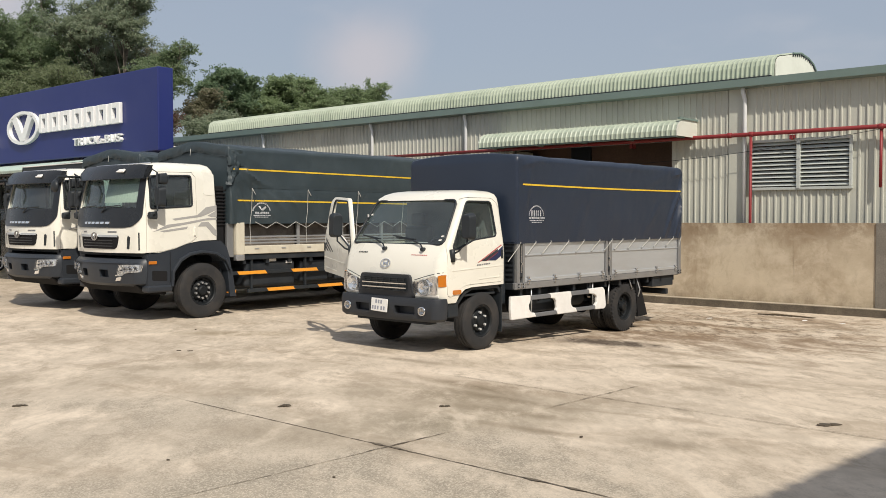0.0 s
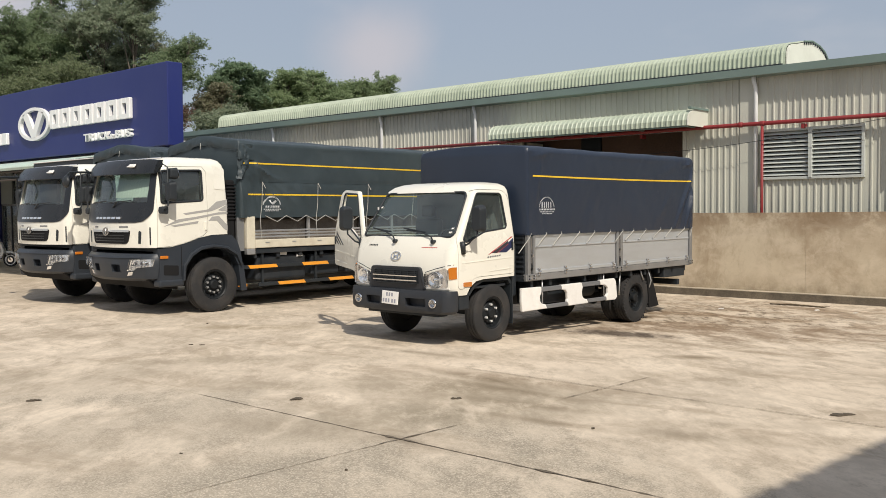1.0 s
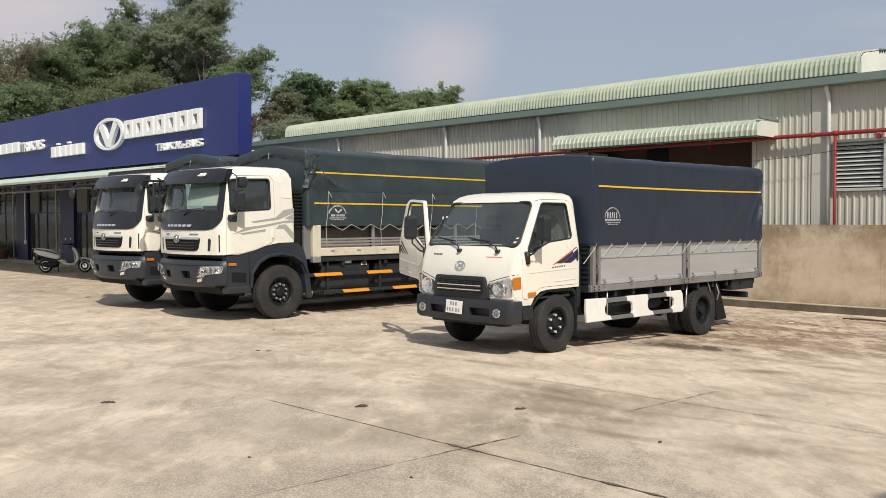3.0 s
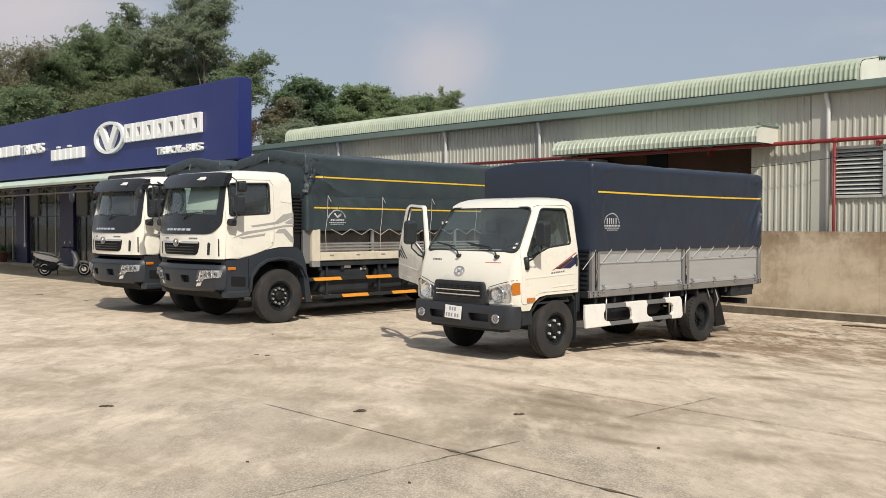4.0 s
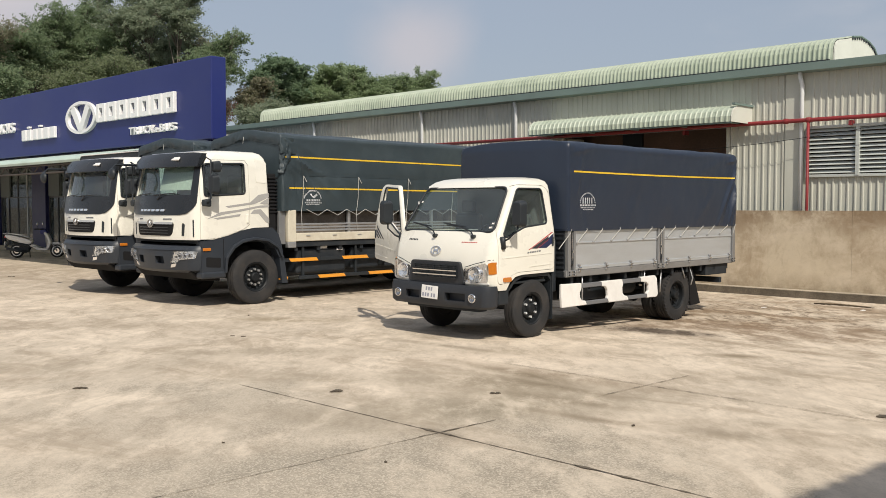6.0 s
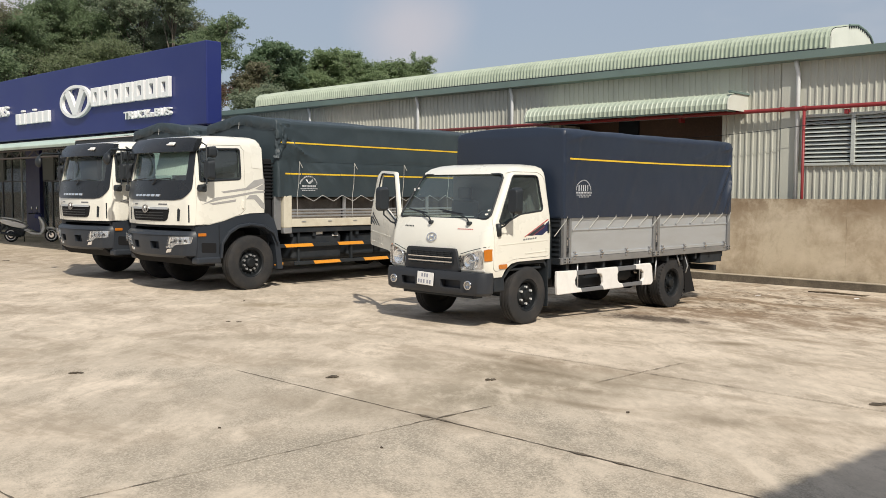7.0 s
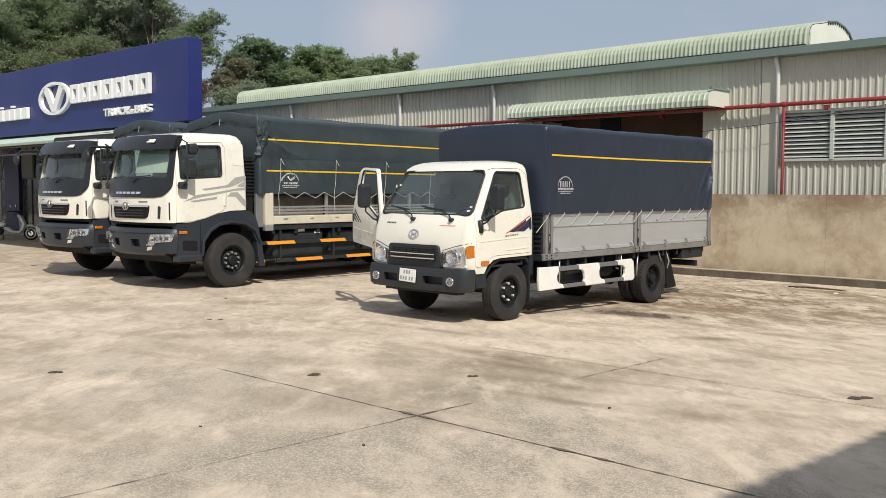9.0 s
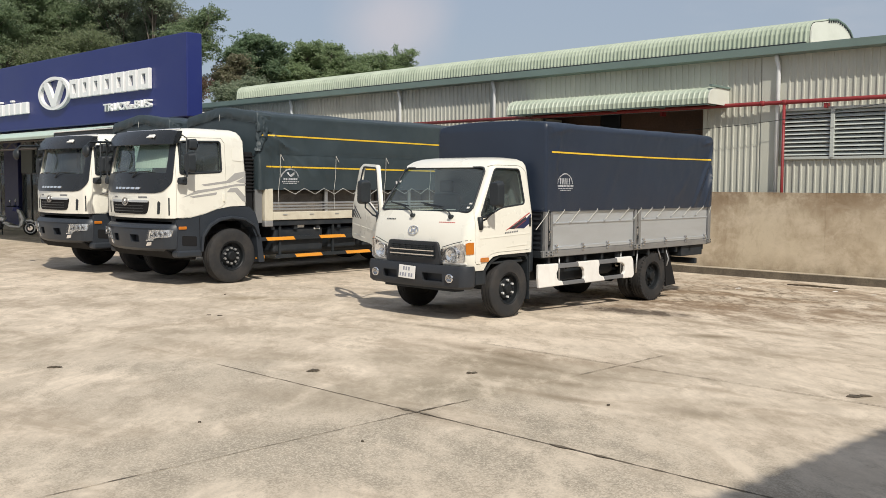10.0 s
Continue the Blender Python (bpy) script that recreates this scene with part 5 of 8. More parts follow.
        for k in range(3 if far else 0):
            q = 0.10 + 0.10 * k
            part("stripe", c.side_shape([(q, 1.28), (0.42, 1.28 + (0.42 - q) * 0.62), (0.42, 1.255 + (0.40 - q) * 0.62), (q + 0.03, 1.275)], s, 0.003), M["sblack"], dr)
        for k in range(0 if far else 6):
            y = -0.10 + k * 0.050
            part("small_mark", c.side_shape([(y, 1.182 + k * 0.003), (y + 0.032, 1.183 + k * 0.003), (y + 0.040, 1.205 + k * 0.003), (y + 0.008, 1.204 + k * 0.003)], s, 0.0025), M["bar_grey"], dr)
        part("sill_crease", c.side_shape([(-0.05, 0.995), (0.42, 1.012), (0.42, 1.024), (-0.05, 1.005)], s, 0.006), M["cream"], dr)
        part("waist_crease", c.side_shape([(-0.62, 1.128), (0.45, 1.168), (0.45, 1.182), (-0.62, 1.140)], s, 0.005), M["cream"], dr)
        part("inner_trim", grid_sheet(4, 4, lambda u, v: (s * (c.side(1.0 + 0.40 * v) - 0.06), -0.58 + 0.95 * u, 1.0 + 0.40 * v)), M["grey_trim"], dr)
        # mirror on its bent arm
        arm = bmesh.new()
        base = s * 0.985
        add_tube(arm, [(base, -0.60, 1.36), (base + s * 0.10, -0.60, 1.40), (base + s * 0.19, -0.53, 1.50), (base + s * 0.20, -0.52, 1.90)], 0.013, 7)
        add_tube(arm, [(base, -0.60, 1.26), (base + s * 0.02, -0.63, 1.42)], 0.038, 8)
        part("mirror_arm", arm, M["black_plastic"], dr, "black mirror arm", smooth=True)
        part("door_mirror", mirror_head(0.20, 0.36, 0.10), M["black_plastic"], dr, "black door mirror", at=pose(base + s * 0.20, -0.52, 1.73), smooth=False)
        part("mirror_glass", prism(rounded([(-0.08, -0.155), (0.08, -0.155), (0.08, 0.155), (-0.08, 0.155)], 0.05), "y", 0.051, 0.054), M["chrome"], dr, at=pose(base + s * 0.20, -0.52, 1.73))
    # front: grille in a dark surround, slats, lamps
    gr = part("grille", c.front_shape(rounded([(-0.545, 0.762), (0.545, 0.762), (0.475, 1.078), (-0.475, 1.078)], 0.05), 0.022, 0.02), M["dark_grey"], tr, "dark grey radiator grille")
    for z in (0.885, 0.945):
        part("chrome_bar", c.front_sheet(-0.43, 0.43, z, z + 0.014, 0.062, 14, 1), M["chrome"], gr)
    part("grille_mesh", c.front_sheet(-0.43, 0.43, 0.845, 1.03, 0.045, 14, 4), M["black_plastic"], gr)
    for k in range(8):
        z = 0.848 + k * 0.025
        part("slat", c.front_shape([(-0.42, z), (0.42, z), (0.42, z + 0.009), (-0.42, z + 0.009)], 0.052, 0.006), M["black_plastic"], gr)
    for k in range(7):
        x = -0.39 + k * 0.13
        part("slat_upright", c.front_shape([(x, 0.847), (x + 0.010, 0.847), (x + 0.010, 1.028), (x, 1.028)], 0.054, 0.006), M["black_plastic"], gr)
    for s in (1, -1):
        def fx(p):
            return [(s * a, b) for a, b in p] if s > 0 else [(s * a, b) for a, b in reversed(p)]
        hl = part("headlight", c.front_shape(fx(rounded([(0.555, 0.815), (0.80, 0.810), (0.90, 0.812), (0.90, 1.05), (0.87, 1.075), (0.545, 0.985)], 0.03)), 0.004, 0.004), M["chrome"], tr, "clear headlight with one bowl reflector")
        # dark crescent paints the shading along the bowl's inner upper edge
        part("painted_lamp_shading", c.front_shape(fx([(0.575, 0.845), (0.605, 0.842), (0.592, 0.900), (0.620, 0.950), (0.690, 0.995), (0.760, 1.018), (0.755, 1.030), (0.575, 0.975)]), 0.008, 0.006), M["dark_alu"], hl)
        part("lamp_edge", c.front_shape(fx([(0.553, 0.790), (0.915, 0.786), (0.915, 0.808), (0.553, 0.812)]), 0.012, 0.006), M["white"], hl)
        for xx, zz, rr in ((0.705, 0.914, 0.114),):
            part("reflector", lathe([(-0.004, rr), (-0.024, rr * 0.98), (-0.026, rr * 0.94), (-0.012, rr * 0.70), (-0.004, rr * 0.40), (-0.003, rr * 0.16), (-0.024, rr * 0.14), (-0.026, 0.0)], "y", 28), M["reflector"], hl, at=pose(s * xx, c.front(xx, zz) - 0.006, zz), smooth=True)
        part("lens", c.front_shape(fx(rounded([(0.552, 0.810), (0.905, 0.807), (0.905, 1.05), (0.872, 1.080), (0.542, 0.99)], 0.03)), 0.040, 0.004), M["lens"], hl).visible_shadow = False
        part("panel_seam", c.front_shape(fx([(0.53, 1.004), (0.72, 1.060), (0.90, 1.104), (0.955, 1.112), (0.955, 1.121), (0.90, 1.113), (0.72, 1.069), (0.53, 1.013)]), 0.0005, 0.0015), M["black_plastic"], cab)
        pts = [(0.922, 0.925), (0.955, 0.925), (0.978, 0.928), (0.978, 1.085), (0.95, 1.085), (0.912, 1.07)]
        part("turn_signal", c.front_shape(fx(pts), 0.014, 0.006), M["amber"], tr, "amber turn signal")
        part("side_marker", c.side_shape(rounded([(-0.60, 0.815), (-0.44, 0.815), (-0.44, 0.875), (-0.60, 0.875)], 0.02), s, 0.016), M["amber"], tr, "amber side marker")
    # oval badge and small marks
    bm = bmesh.new()
    ring(bm, 0, 0, 0.098, 0.062, 0.009, -0.012, 0.0, 28)
    add_box(bm, (-0.045, -0.010, -0.035), (-0.028, -0.001, 0.035))
    add_box(bm, (0.028, -0.010, -0.035), (0.045, -0.001, 0.035))
    add_box(bm, (-0.028, -0.010, -0.010), (0.028, -0.001, 0.010))
    part("badge", bm, M["chrome"], cab, "chrome oval badge", at=pose(-0.02, c.front(0, 1.21) - 0.003, 1.22, -14, 0, 0))
    for k in range(6):
        x = -0.66 + k * 0.035
        part("small_mark", c.front_shape([(x, 1.350), (x + 0.022, 1.350), (x + 0.022, 1.370), (x, 1.370)], 0.002, 0.002), M["black_plastic"], cab)
    for k in range(9):
        x = 0.42 + k * 0.030
        part("small_mark", c.front_shape([(x, 1.338), (x + 0.020, 1.338), (x + 0.020, 1.349), (x, 1.349)], 0.002, 0.002), M["sred"], cab)
    # bumper: curved dark beam with intake slots
    bc = Cab([(0.455, 0.935, -0.94, -0.66, 0.16, 0.05), (0.49, 0.972, -0.965, -0.66, 0.15, 0.055), (0.70, 0.985, -0.97, -0.66, 0.15, 0.06), (0.765, 0.972, -0.95, -0.66, 0.14, 0.055)])
    bmp = bc.solid()
    for x0, x1 in ((-0.56, -0.26), (0.24, 0.60)):
        bmp = solved(bmp, prism(rounded([(x0, 0.545), (x1, 0.545), (x1, 0.655), (x0, 0.655)], 0.02), "y", -1.2, -0.86), "DIFFERENCE")
    bu = apart(bmp, "bumper", M["dark_grey"], tr, "dark grey moulded bumper")
    for s in (1, -1):
        fo = part("fog_lamp", lathe([(-0.012, 0.0), (-0.012, 0.045), (-0.03, 0.058), (0.02, 0.062)], "y", 20), M["chrome"], tr, "round chrome fog lamp", smooth=True, at=pose(s * 0.73, bc.front(0.73, 0.60) - 0.002, 0.60))
        part("lens", lathe([(-0.022, 0.046), (-0.028, 0.02), (-0.029, 0.0)], "y", 20), M["lens"], fo, smooth=True).visible_shadow = False
    pl = part("number_plate", box((-0.16, -0.005, -0.09), (0.16, 0.005, 0.09), 0.004), M["white"], tr, "white number plate with dark bars", at=pose(-0.03, -0.985, 0.645, -4, 2, 0))
    for z, xs in ((0.045, (-0.06, -0.01, 0.04)), (-0.04, (-0.12, -0.07, -0.02, 0.05, 0.10))):
        for x in xs:
            part("dark_bar", box((x - 0.015, -0.0075, z - 0.025), (x + 0.015, -0.0045, z + 0.025)), M["plate_ink"], pl)
    part("lower_valance", box((-0.70, -0.78, 0.40), (0.70, -0.60, 0.44), 0.01), M["chassis"], tr)
    part("step_panel", box((0.62, -0.645, 0.50), (0.945, -0.43, 0.775), 0.02), M["chassis"], tr)
    part("step_panel", box((-0.945, -0.645, 0.50), (-0.62, -0.43, 0.775), 0.02), M["chassis"], tr)
    # inside the cab
    part("rear_lining", box((-0.86, 0.420, 0.80), (0.86, 0.436, 2.08), 0.006), M["cab_lining"], cab)
    part("roof_lining", box((-0.68, -0.06, 2.13), (0.68, 0.36, 2.15), 0.005), M["grey_trim"], cab)
    part("floor_mat", box((-0.93, -0.75, 0.77), (0.93, 0.37, 0.80), 0.005), M["black_plastic"], cab)
    part("dashboard", prism([(-0.62, 1.05), (-0.60, 1.40), (-0.42, 1.44), (-0.25, 1.32), (-0.28, 1.05)], "x", -0.88, 0.88, 0.02), M["black_plastic"], cab)
    for x in (-0.48, 0.46):
        st = part("seat", box((x - 0.26, -0.12, 1.02), (x + 0.26, 0.32, 1.16), 0.05, 3), M["grey_trim"], cab, "grey cab seat")
        part("backrest", box((x - 0.25, 0.22, 1.14), (x + 0.25, 0.36, 1.72), 0.05, 3), M["grey_trim"], cab)
        part("headrest", box((x - 0.13, 0.24, 1.74), (x + 0.13, 0.33, 1.92), 0.035, 3), M["grey_trim"], cab)
    bm = bmesh.new()
    cir = [(0.46 + 0.21 * math.cos(a), -0.22 - 0.09 * math.sin(a), 1.38 + 0.19 * math.sin(a)) for a in [2 * math.pi * k / 24 for k in range(26)]]
    add_tube(bm, cir, 0.016, 6, False)
    add_tube(bm, [(0.46, -0.22, 1.38), (0.46, -0.45, 1.15)], 0.03, 6)
    add_tube(bm, [(0.26, -0.22, 1.38), (0.66, -0.22, 1.38)], 0.014, 6)
    part("steering_wheel", bm, M["black_plastic"], cab, smooth=True)
    part("dash_paper", box((0.08, -0.64, 1.452), (0.40, -0.46, 1.46)), M["white"], cab, at=pose(0, 0, 0.05))
    part("windscreen_sticker", box((-0.80, -0.475, 1.86), (-0.77, -0.472, 1.90)), M["white"], cab, at=pose(0, 0.0, 0))
    # running gear
    RZ = -0.088
    for s in (1, -1):
        build_wheel(tr, "front_wheel", s * 0.85, 0.07, 0.405, 0.405, 0.205, 0.225, s, 6, M["rim"], "front wheel with chrome nuts")
        build_wheel(tr, "rear_wheel", s * 0.86, 3.88, 0.42 + RZ, 0.42, 0.22, 0.235, s, 6, M["rim"], "outer rear wheel with dished rim", bulge=True, lugs=s > 0, nut_mat=M["rim"])
        build_wheel(tr, "rear_wheel", s * 0.60, 3.88, 0.42 + RZ, 0.42, 0.22, 0.235, -s, 6, M["rim"], "inner rear wheel", bulge=True)
        part("chassis_rail", box((s * 0.38 - 0.04, -0.80, 0.52), (s * 0.38 + 0.04, 5.45, 0.72), 0.008), M["chassis"], tr)
        part("leaf_spring", prism([(3.1, 0.50), (3.4, 0.43), (3.76, 0.40), (4.1, 0.43), (4.45, 0.50), (4.1, 0.48), (3.76, 0.46), (3.4, 0.48)], "x", s * 0.42 - 0.04, s * 0.42 + 0.04), M["chassis"], tr)
        part("front_mudflap", box((s * 0.85 - 0.12, 0.475, 0.22), (s * 0.85 + 0.12, 0.49, 0.86), 0.004), M["black_plastic"], tr, "black rubber mudflap")
        part("front_wheel_arch", prism([(-0.46, 0.70), (-0.34, 0.83), (-0.18, 0.885), (0.42, 0.89), (0.50, 0.80), (0.48, 0.5), (0.46, 0.5), (0.46, 0.78), (0.40, 0.85), (-0.16, 0.855), (-0.31, 0.80), (-0.44, 0.68)], "x", s * 0.82 - 0.13, s * 0.82 + 0.13), M["black_plastic"], tr)
        part("rear_mudflap", prism([(4.20, 0.80), (4.31, 0.80), (4.61, 0.14), (4.29, 0.13)], "x", s * 0.74 - 0.24, s * 0.74 + 0.24), M["flap_rubber"], tr, "black rubber mudflap")
        for path in ([(s * 0.98, 4.22, 0.80), (s * 0.99, 4.33, 0.60), (s * 0.98, 4.28, 0.48)], [(s * 0.98, 3.34, 0.80), (s * 1.0, 3.28, 0.55), (s * 0.98, 3.30, 0.42)], [(s * 0.98, 3.98, 0.80), (s * 0.99, 4.06, 0.62)]):
            part("mudguard_stay", tube(path, 0.013, 6), M["steel"], tr, smooth=True)
        # striped side guard
        def guard_plate(outline):
            bm = prism(outline, "x", s * 1.0 - 0.021, s * 1.0 + 0.029, 0.012)
            return bm

        g = part("side_guard", guard_plate([(0.64, 0.372), (1.245, 0.374), (1.20, 0.440), (1.12, 0.447), (1.07, 0.495), (1.06, 0.565), (1.10, 0.618), (1.10, 0.706), (0.625, 0.714), (0.62, 0.52)]), M["wrap"], tr, "side guard in white and grey slanted stripes")
        part("guard_upright", guard_plate([(1.79, 0.366), (2.335, 0.366), (2.29, 0.434), (2.22, 0.445), (2.165, 0.49), (2.155, 0.575), (2.18, 0.622), (2.15, 0.702), (1.59, 0.702), (1.62, 0.626), (1.71, 0.615), (1.755, 0.57), (1.77, 0.475), (1.75, 0.436)]), M["wrap"], g)
        part("guard_upright", guard_plate([(2.855, 0.364), (3.12, 0.358), (3.175, 0.40), (3.14, 0.66), (3.09, 0.712), (2.65, 0.710), (2.68, 0.630), (2.83, 0.615), (2.895, 0.57), (2.895, 0.475), (2.84, 0.436)]), M["wrap"], g)
        for z0, z1, ends in ((0.371, 0.431, ((1.20, 1.80), (2.30, 2.87))), (0.630, 0.699, ((1.08, 1.62), (2.14, 2.68)))):
            for a, b in ends:
                part("guard_bar", box((s * 1.0 - 0.018, a, z0), (s * 1.0 + 0.026, b, z1), 0.008), M["bar_grey"], g)
        for y in (1.14, 2.80):
            part("guard_stay", tube([(s * 1.005, y, 0.83), (s * 1.008, y, 0.44)], 0.011, 8), M["steel"], g, smooth=True)
        for y in (1.38, 2.70):
            part("guard_hanger", box((s * 0.97 - 0.015, y - 0.02, 0.60), (s * 0.97 + 0.015, y + 0.02, 0.84)), M["chassis"], g)
    for y, z in ((0.07, 0.42), (3.88, 0.34)):
        part("axle", tube([(-0.8, y, z), (0.8, y, z)], 0.07, 12), M["chassis"], tr, smooth=True)
    part("differential", lathe([(-0.2, 0.06), (-0.12, 0.17), (0.12, 0.17), (0.2, 0.06)], "x", 18), M["chassis"], tr, smooth=True, at=pose(0, 3.88, 0.34))
    # block and spare wheel added underneath to darken the ground below
    part("under_block", box((-0.34, 1.2, 0.38), (0.34, 3.3, 0.72), 0.04), M["chassis"], tr)
    part("added_spare_wheel", lathe([(-0.10, 0.20), (-0.11, 0.36), (-0.06, 0.40), (0.06, 0.40), (0.11, 0.36), (0.10, 0.20)], "z", 32), M["rubber"], tr, smooth=True, at=pose(0, 4.8, 0.52))
    part("gearbox", box((-0.28, -0.5, 0.42), (0.28, 1.2, 0.80), 0.06), M["chassis"], tr)
    part("fuel_tank", box((-0.90, 1.3, 0.38), (-0.48, 2.6, 0.78), 0.05), M["chassis"], tr)
    part("battery_box", box((0.48, 1.2, 0.42), (0.86, 1.95, 0.78), 0.02), M["chassis"], tr)
    part("air_tank", lathe([(-0.35, 0.0), (-0.33, 0.1), (-0.28, 0.13), (0.28, 0.13), (0.33, 0.1), (0.35, 0.0)], "y", 20), M["chassis"], tr, smooth=True, at=pose(0.66, 2.6, 0.55))
    part("rear_underrun", box((-0.98, 5.28, 0.46), (0.98, 5.36, 0.56), 0.01), M["chassis"], tr)
    part("tail_box", box((0.55, 4.75, 0.62), (1.0, 5.50, 0.80), 0.01), M["chassis"], tr)
    part("cab_back_panel", box((-0.9, 0.575, 0.60), (0.9, 0.66, 1.35), 0.02), M["chassis"], tr)
    # cargo bed: cross members, side gates, posts
    bed = part("bed_floor", box((-1.02, 0.70, 0.80), (1.02, 5.66, 0.90), 0.006), M["chassis"], tr)
    for k in range(11):
        y = 0.9 + k * 0.46
        part("cross_member", box((-1.0, y - 0.03, 0.71), (1.0, y + 0.03, 0.80)), M["chassis"], bed)
    hb = part("headboard", box((-1.0, 0.715, 0.90), (1.0, 0.755, 1.55), 0.006), M["chassis"], tr)
    for k in range(8):
        part("headboard_rib", box((-1.0, 0.700, 0.93 + 0.07 * k), (1.0, 0.714, 0.955 + 0.07 * k)), M["chassis"], hb)
    part("tailgate", box((-1.03, 5.63, 0.90), (1.03, 5.67, 1.47), 0.006), M["bed_steel"], tr)
    for s in (1, -1):
        part("sill_rail", box((s * 1.02 - 0.03, 0.70, 0.81), (s * 1.02 + 0.03, 5.68, 0.905), 0.006), M["sill_steel"], tr)
        # a dark strip behind each pair of posts paints their shaded gap
        for a, b in ((0.79, 0.855), (3.17, 3.235)):
            part("post_gap_shade", box((s * 1.0 - 0.02, a - 0.02, 0.90), (s * 1.0 + 0.02, b + 0.02, 1.50)), M["chassis"], tr, "dark strip standing in for the shaded gap between two posts")
        for a, b in ((0.725, 0.79), (0.855, 0.905), (3.112, 3.17), (3.235, 3.295), (5.59, 5.68)):
            part("bed_post", box((s * 1.035 - 0.03, a, 0.815), (s * 1.035 + 0.03, b, 1.50), 0.006), M["post_steel"], tr, "pressed steel post")
        for y0, y1 in ((0.905, 3.105), (3.30, 5.58)):
            sg = part("side_gate", box((s * 1.02 - 0.015, y0 + 0.004, 0.9065), (s * 1.02 + 0.015, y1 - 0.004, 1.475), 0.004), M["bed_steel"], tr, "stainless side gate")
            for z0, z1 in ((0.910, 0.960), (1.29, 1.31), (1.445, 1.48)):
                part("gate_rib", box((s * 1.038 - 0.010, y0 + 0.005, z0), (s * 1.038 + 0.012, y1 - 0.005, z1), 0.004), M["bed_steel"], sg)
            for k in range(4):
                y = y0 + 0.10 + k * (y1 - y0 - 0.2) / 3
                hg = part("hinge", box((s * 1.052 - 0.010, y - 0.022, 0.87), (s * 1.052 + 0.010, y + 0.022, 0.99), 0.004, 1), M["post_steel"], sg, "small steel hinge")
                part("hinge_pin", tube([(s * 1.066, y - 0.032, 0.935), (s * 1.066, y + 0.032, 0.935)], 0.014, 8), M["chrome"], hg)
                part("hinge_bolt", tube([(s * 1.056, y, 0.975), (s * 1.072, y, 0.975)], 0.012, 8), M["chrome"], hg)
                part("hinge_bolt", tube([(s * 1.056, y, 0.89), (s * 1.072, y, 0.89)], 0.012, 8), M["chrome"], hg)
        for y in (0.823, 3.203):
            lt = part("gate_latch", tube([(s * 1.06, y, 1.05), (s * 1.06, y, 1.46)], 0.010, 8), M["chrome"], tr, "bright latch rod")
            part("latch_plate", box((s * 1.055 - 0.008, y - 0.03, 0.99), (s * 1.055 + 0.010, y + 0.03, 1.08), 0.004, 1), M["chassis"], lt)
            part("latch_knob", lathe([(-0.02, 0.0), (-0.016, 0.016), (0.016, 0.016), (0.02, 0.0)], "z", 10), M["chrome"], lt, at=pose(s * 1.072, y, 1.18))
        for y0, y1 in ((0.725, 0.93), (3.09, 3.32), (5.56, 5.685)):
            pp = part("corner_plate", box((s * 1.066 - 0.003, y0, 0.822), (s * 1.066 + 0.003, y1, 0.905), 0.002, 1), M["post_steel"], tr, "bolted steel corner plate")
            n = 3 if y1 - y0 > 0.15 else 2
            for k in range(n + 1):
                y = y0 + 0.022 + (y1 - y0 - 0.044) * k / n
                for z in (0.842, 0.884):
                    part("plate_bolt", tube([(s * 1.068, y, z), (s * 1.080, y, z)], 0.011, 8), M["chrome"] if k % 2 else M["chassis"], pp)
    # fitted cover, band, lacing, round print
    cover = tarp_bm(1.075, 0.700, 5.70, 1.475, 2.765, 0.045, 0.085, 0.028, 0.008, 0.012, 0.006, 3.0, ridge=3.0, creases=((5.66, 2.50, 5.02, 1.52, 0.045, 0.036), (5.66, 2.30, 5.20, 1.52, 0.040, -0.022), (5.68, 2.20, 5.40, 1.50, 0.038, 0.044), (5.66, 2.66, 5.30, 2.60, 0.030, 0.030), (5.66, 2.62, 5.45, 2.05, 0.036, 0.034), (5.62, 2.05, 5.54, 1.50, 0.036, 0.042), (0.80, 2.60, 1.30, 2.70, 0.04, 0.016), (2.0, 2.69, 4.6, 2.66, 0.025, 0.010), (5.30, 2.70, 4.40, 2.40, 0.07, 0.012), (4.9, 2.1, 4.3, 1.6, 0.07, 0.010), (1.05, 2.62, 0.90, 1.95, 0.05, 0.014), (0.95, 2.40, 1.10, 1.55, 0.05, -0.012), (2.6, 2.2, 2.2, 1.5, 0.09, 0.008)))
    tree = BVHTree.FromBMesh(cover)
    tp = apart(cover, "tarpaulin", M["tarp_blue"], tr, "navy canvas tarpaulin")
    for s in (1, -1):
        part("yellow_band", grid_sheet(110, 1, lambda u, v: laid_on(tree, s, 0.834 + 4.826 * u, 2.320 + 0.024 * v - 0.012 * math.sin(u * 3.1), 0.005)), M["yellow"], tp, "yellow band")
        # one slanting strand from each hook up to the hem; the rope runs on behind the hem
        lows = (0.95, 1.34, 1.80, 2.24, 2.68, 3.08, 3.39, 3.82, 4.28, 4.70, 5.14)
        strands = [[(s * 1.02, 0.56, 1.22), (s * 1.07, 0.76, 1.44), (s * 1.085, 0.78, 1.50)], [(s * 1.06, 5.60, 1.33), (s * 1.085, 5.64, 1.50)]]
        for k, y in enumerate(lows):
            rise = 0.205 + 0.02 * math.sin(k * 3.3)
            z = 1.302 + 0.004 * k
            strands.append([(s * 1.060, y, z), (s * 1.068, y + 0.02, z + 0.028), (s * 1.080, y + rise, 1.487), (s * 1.078, y + rise - 0.008, 1.508)])
        for path in strands:
            part("lacing_rope", tube(path, 0.0062, 5), M["rope"], tp, "pale lacing rope")
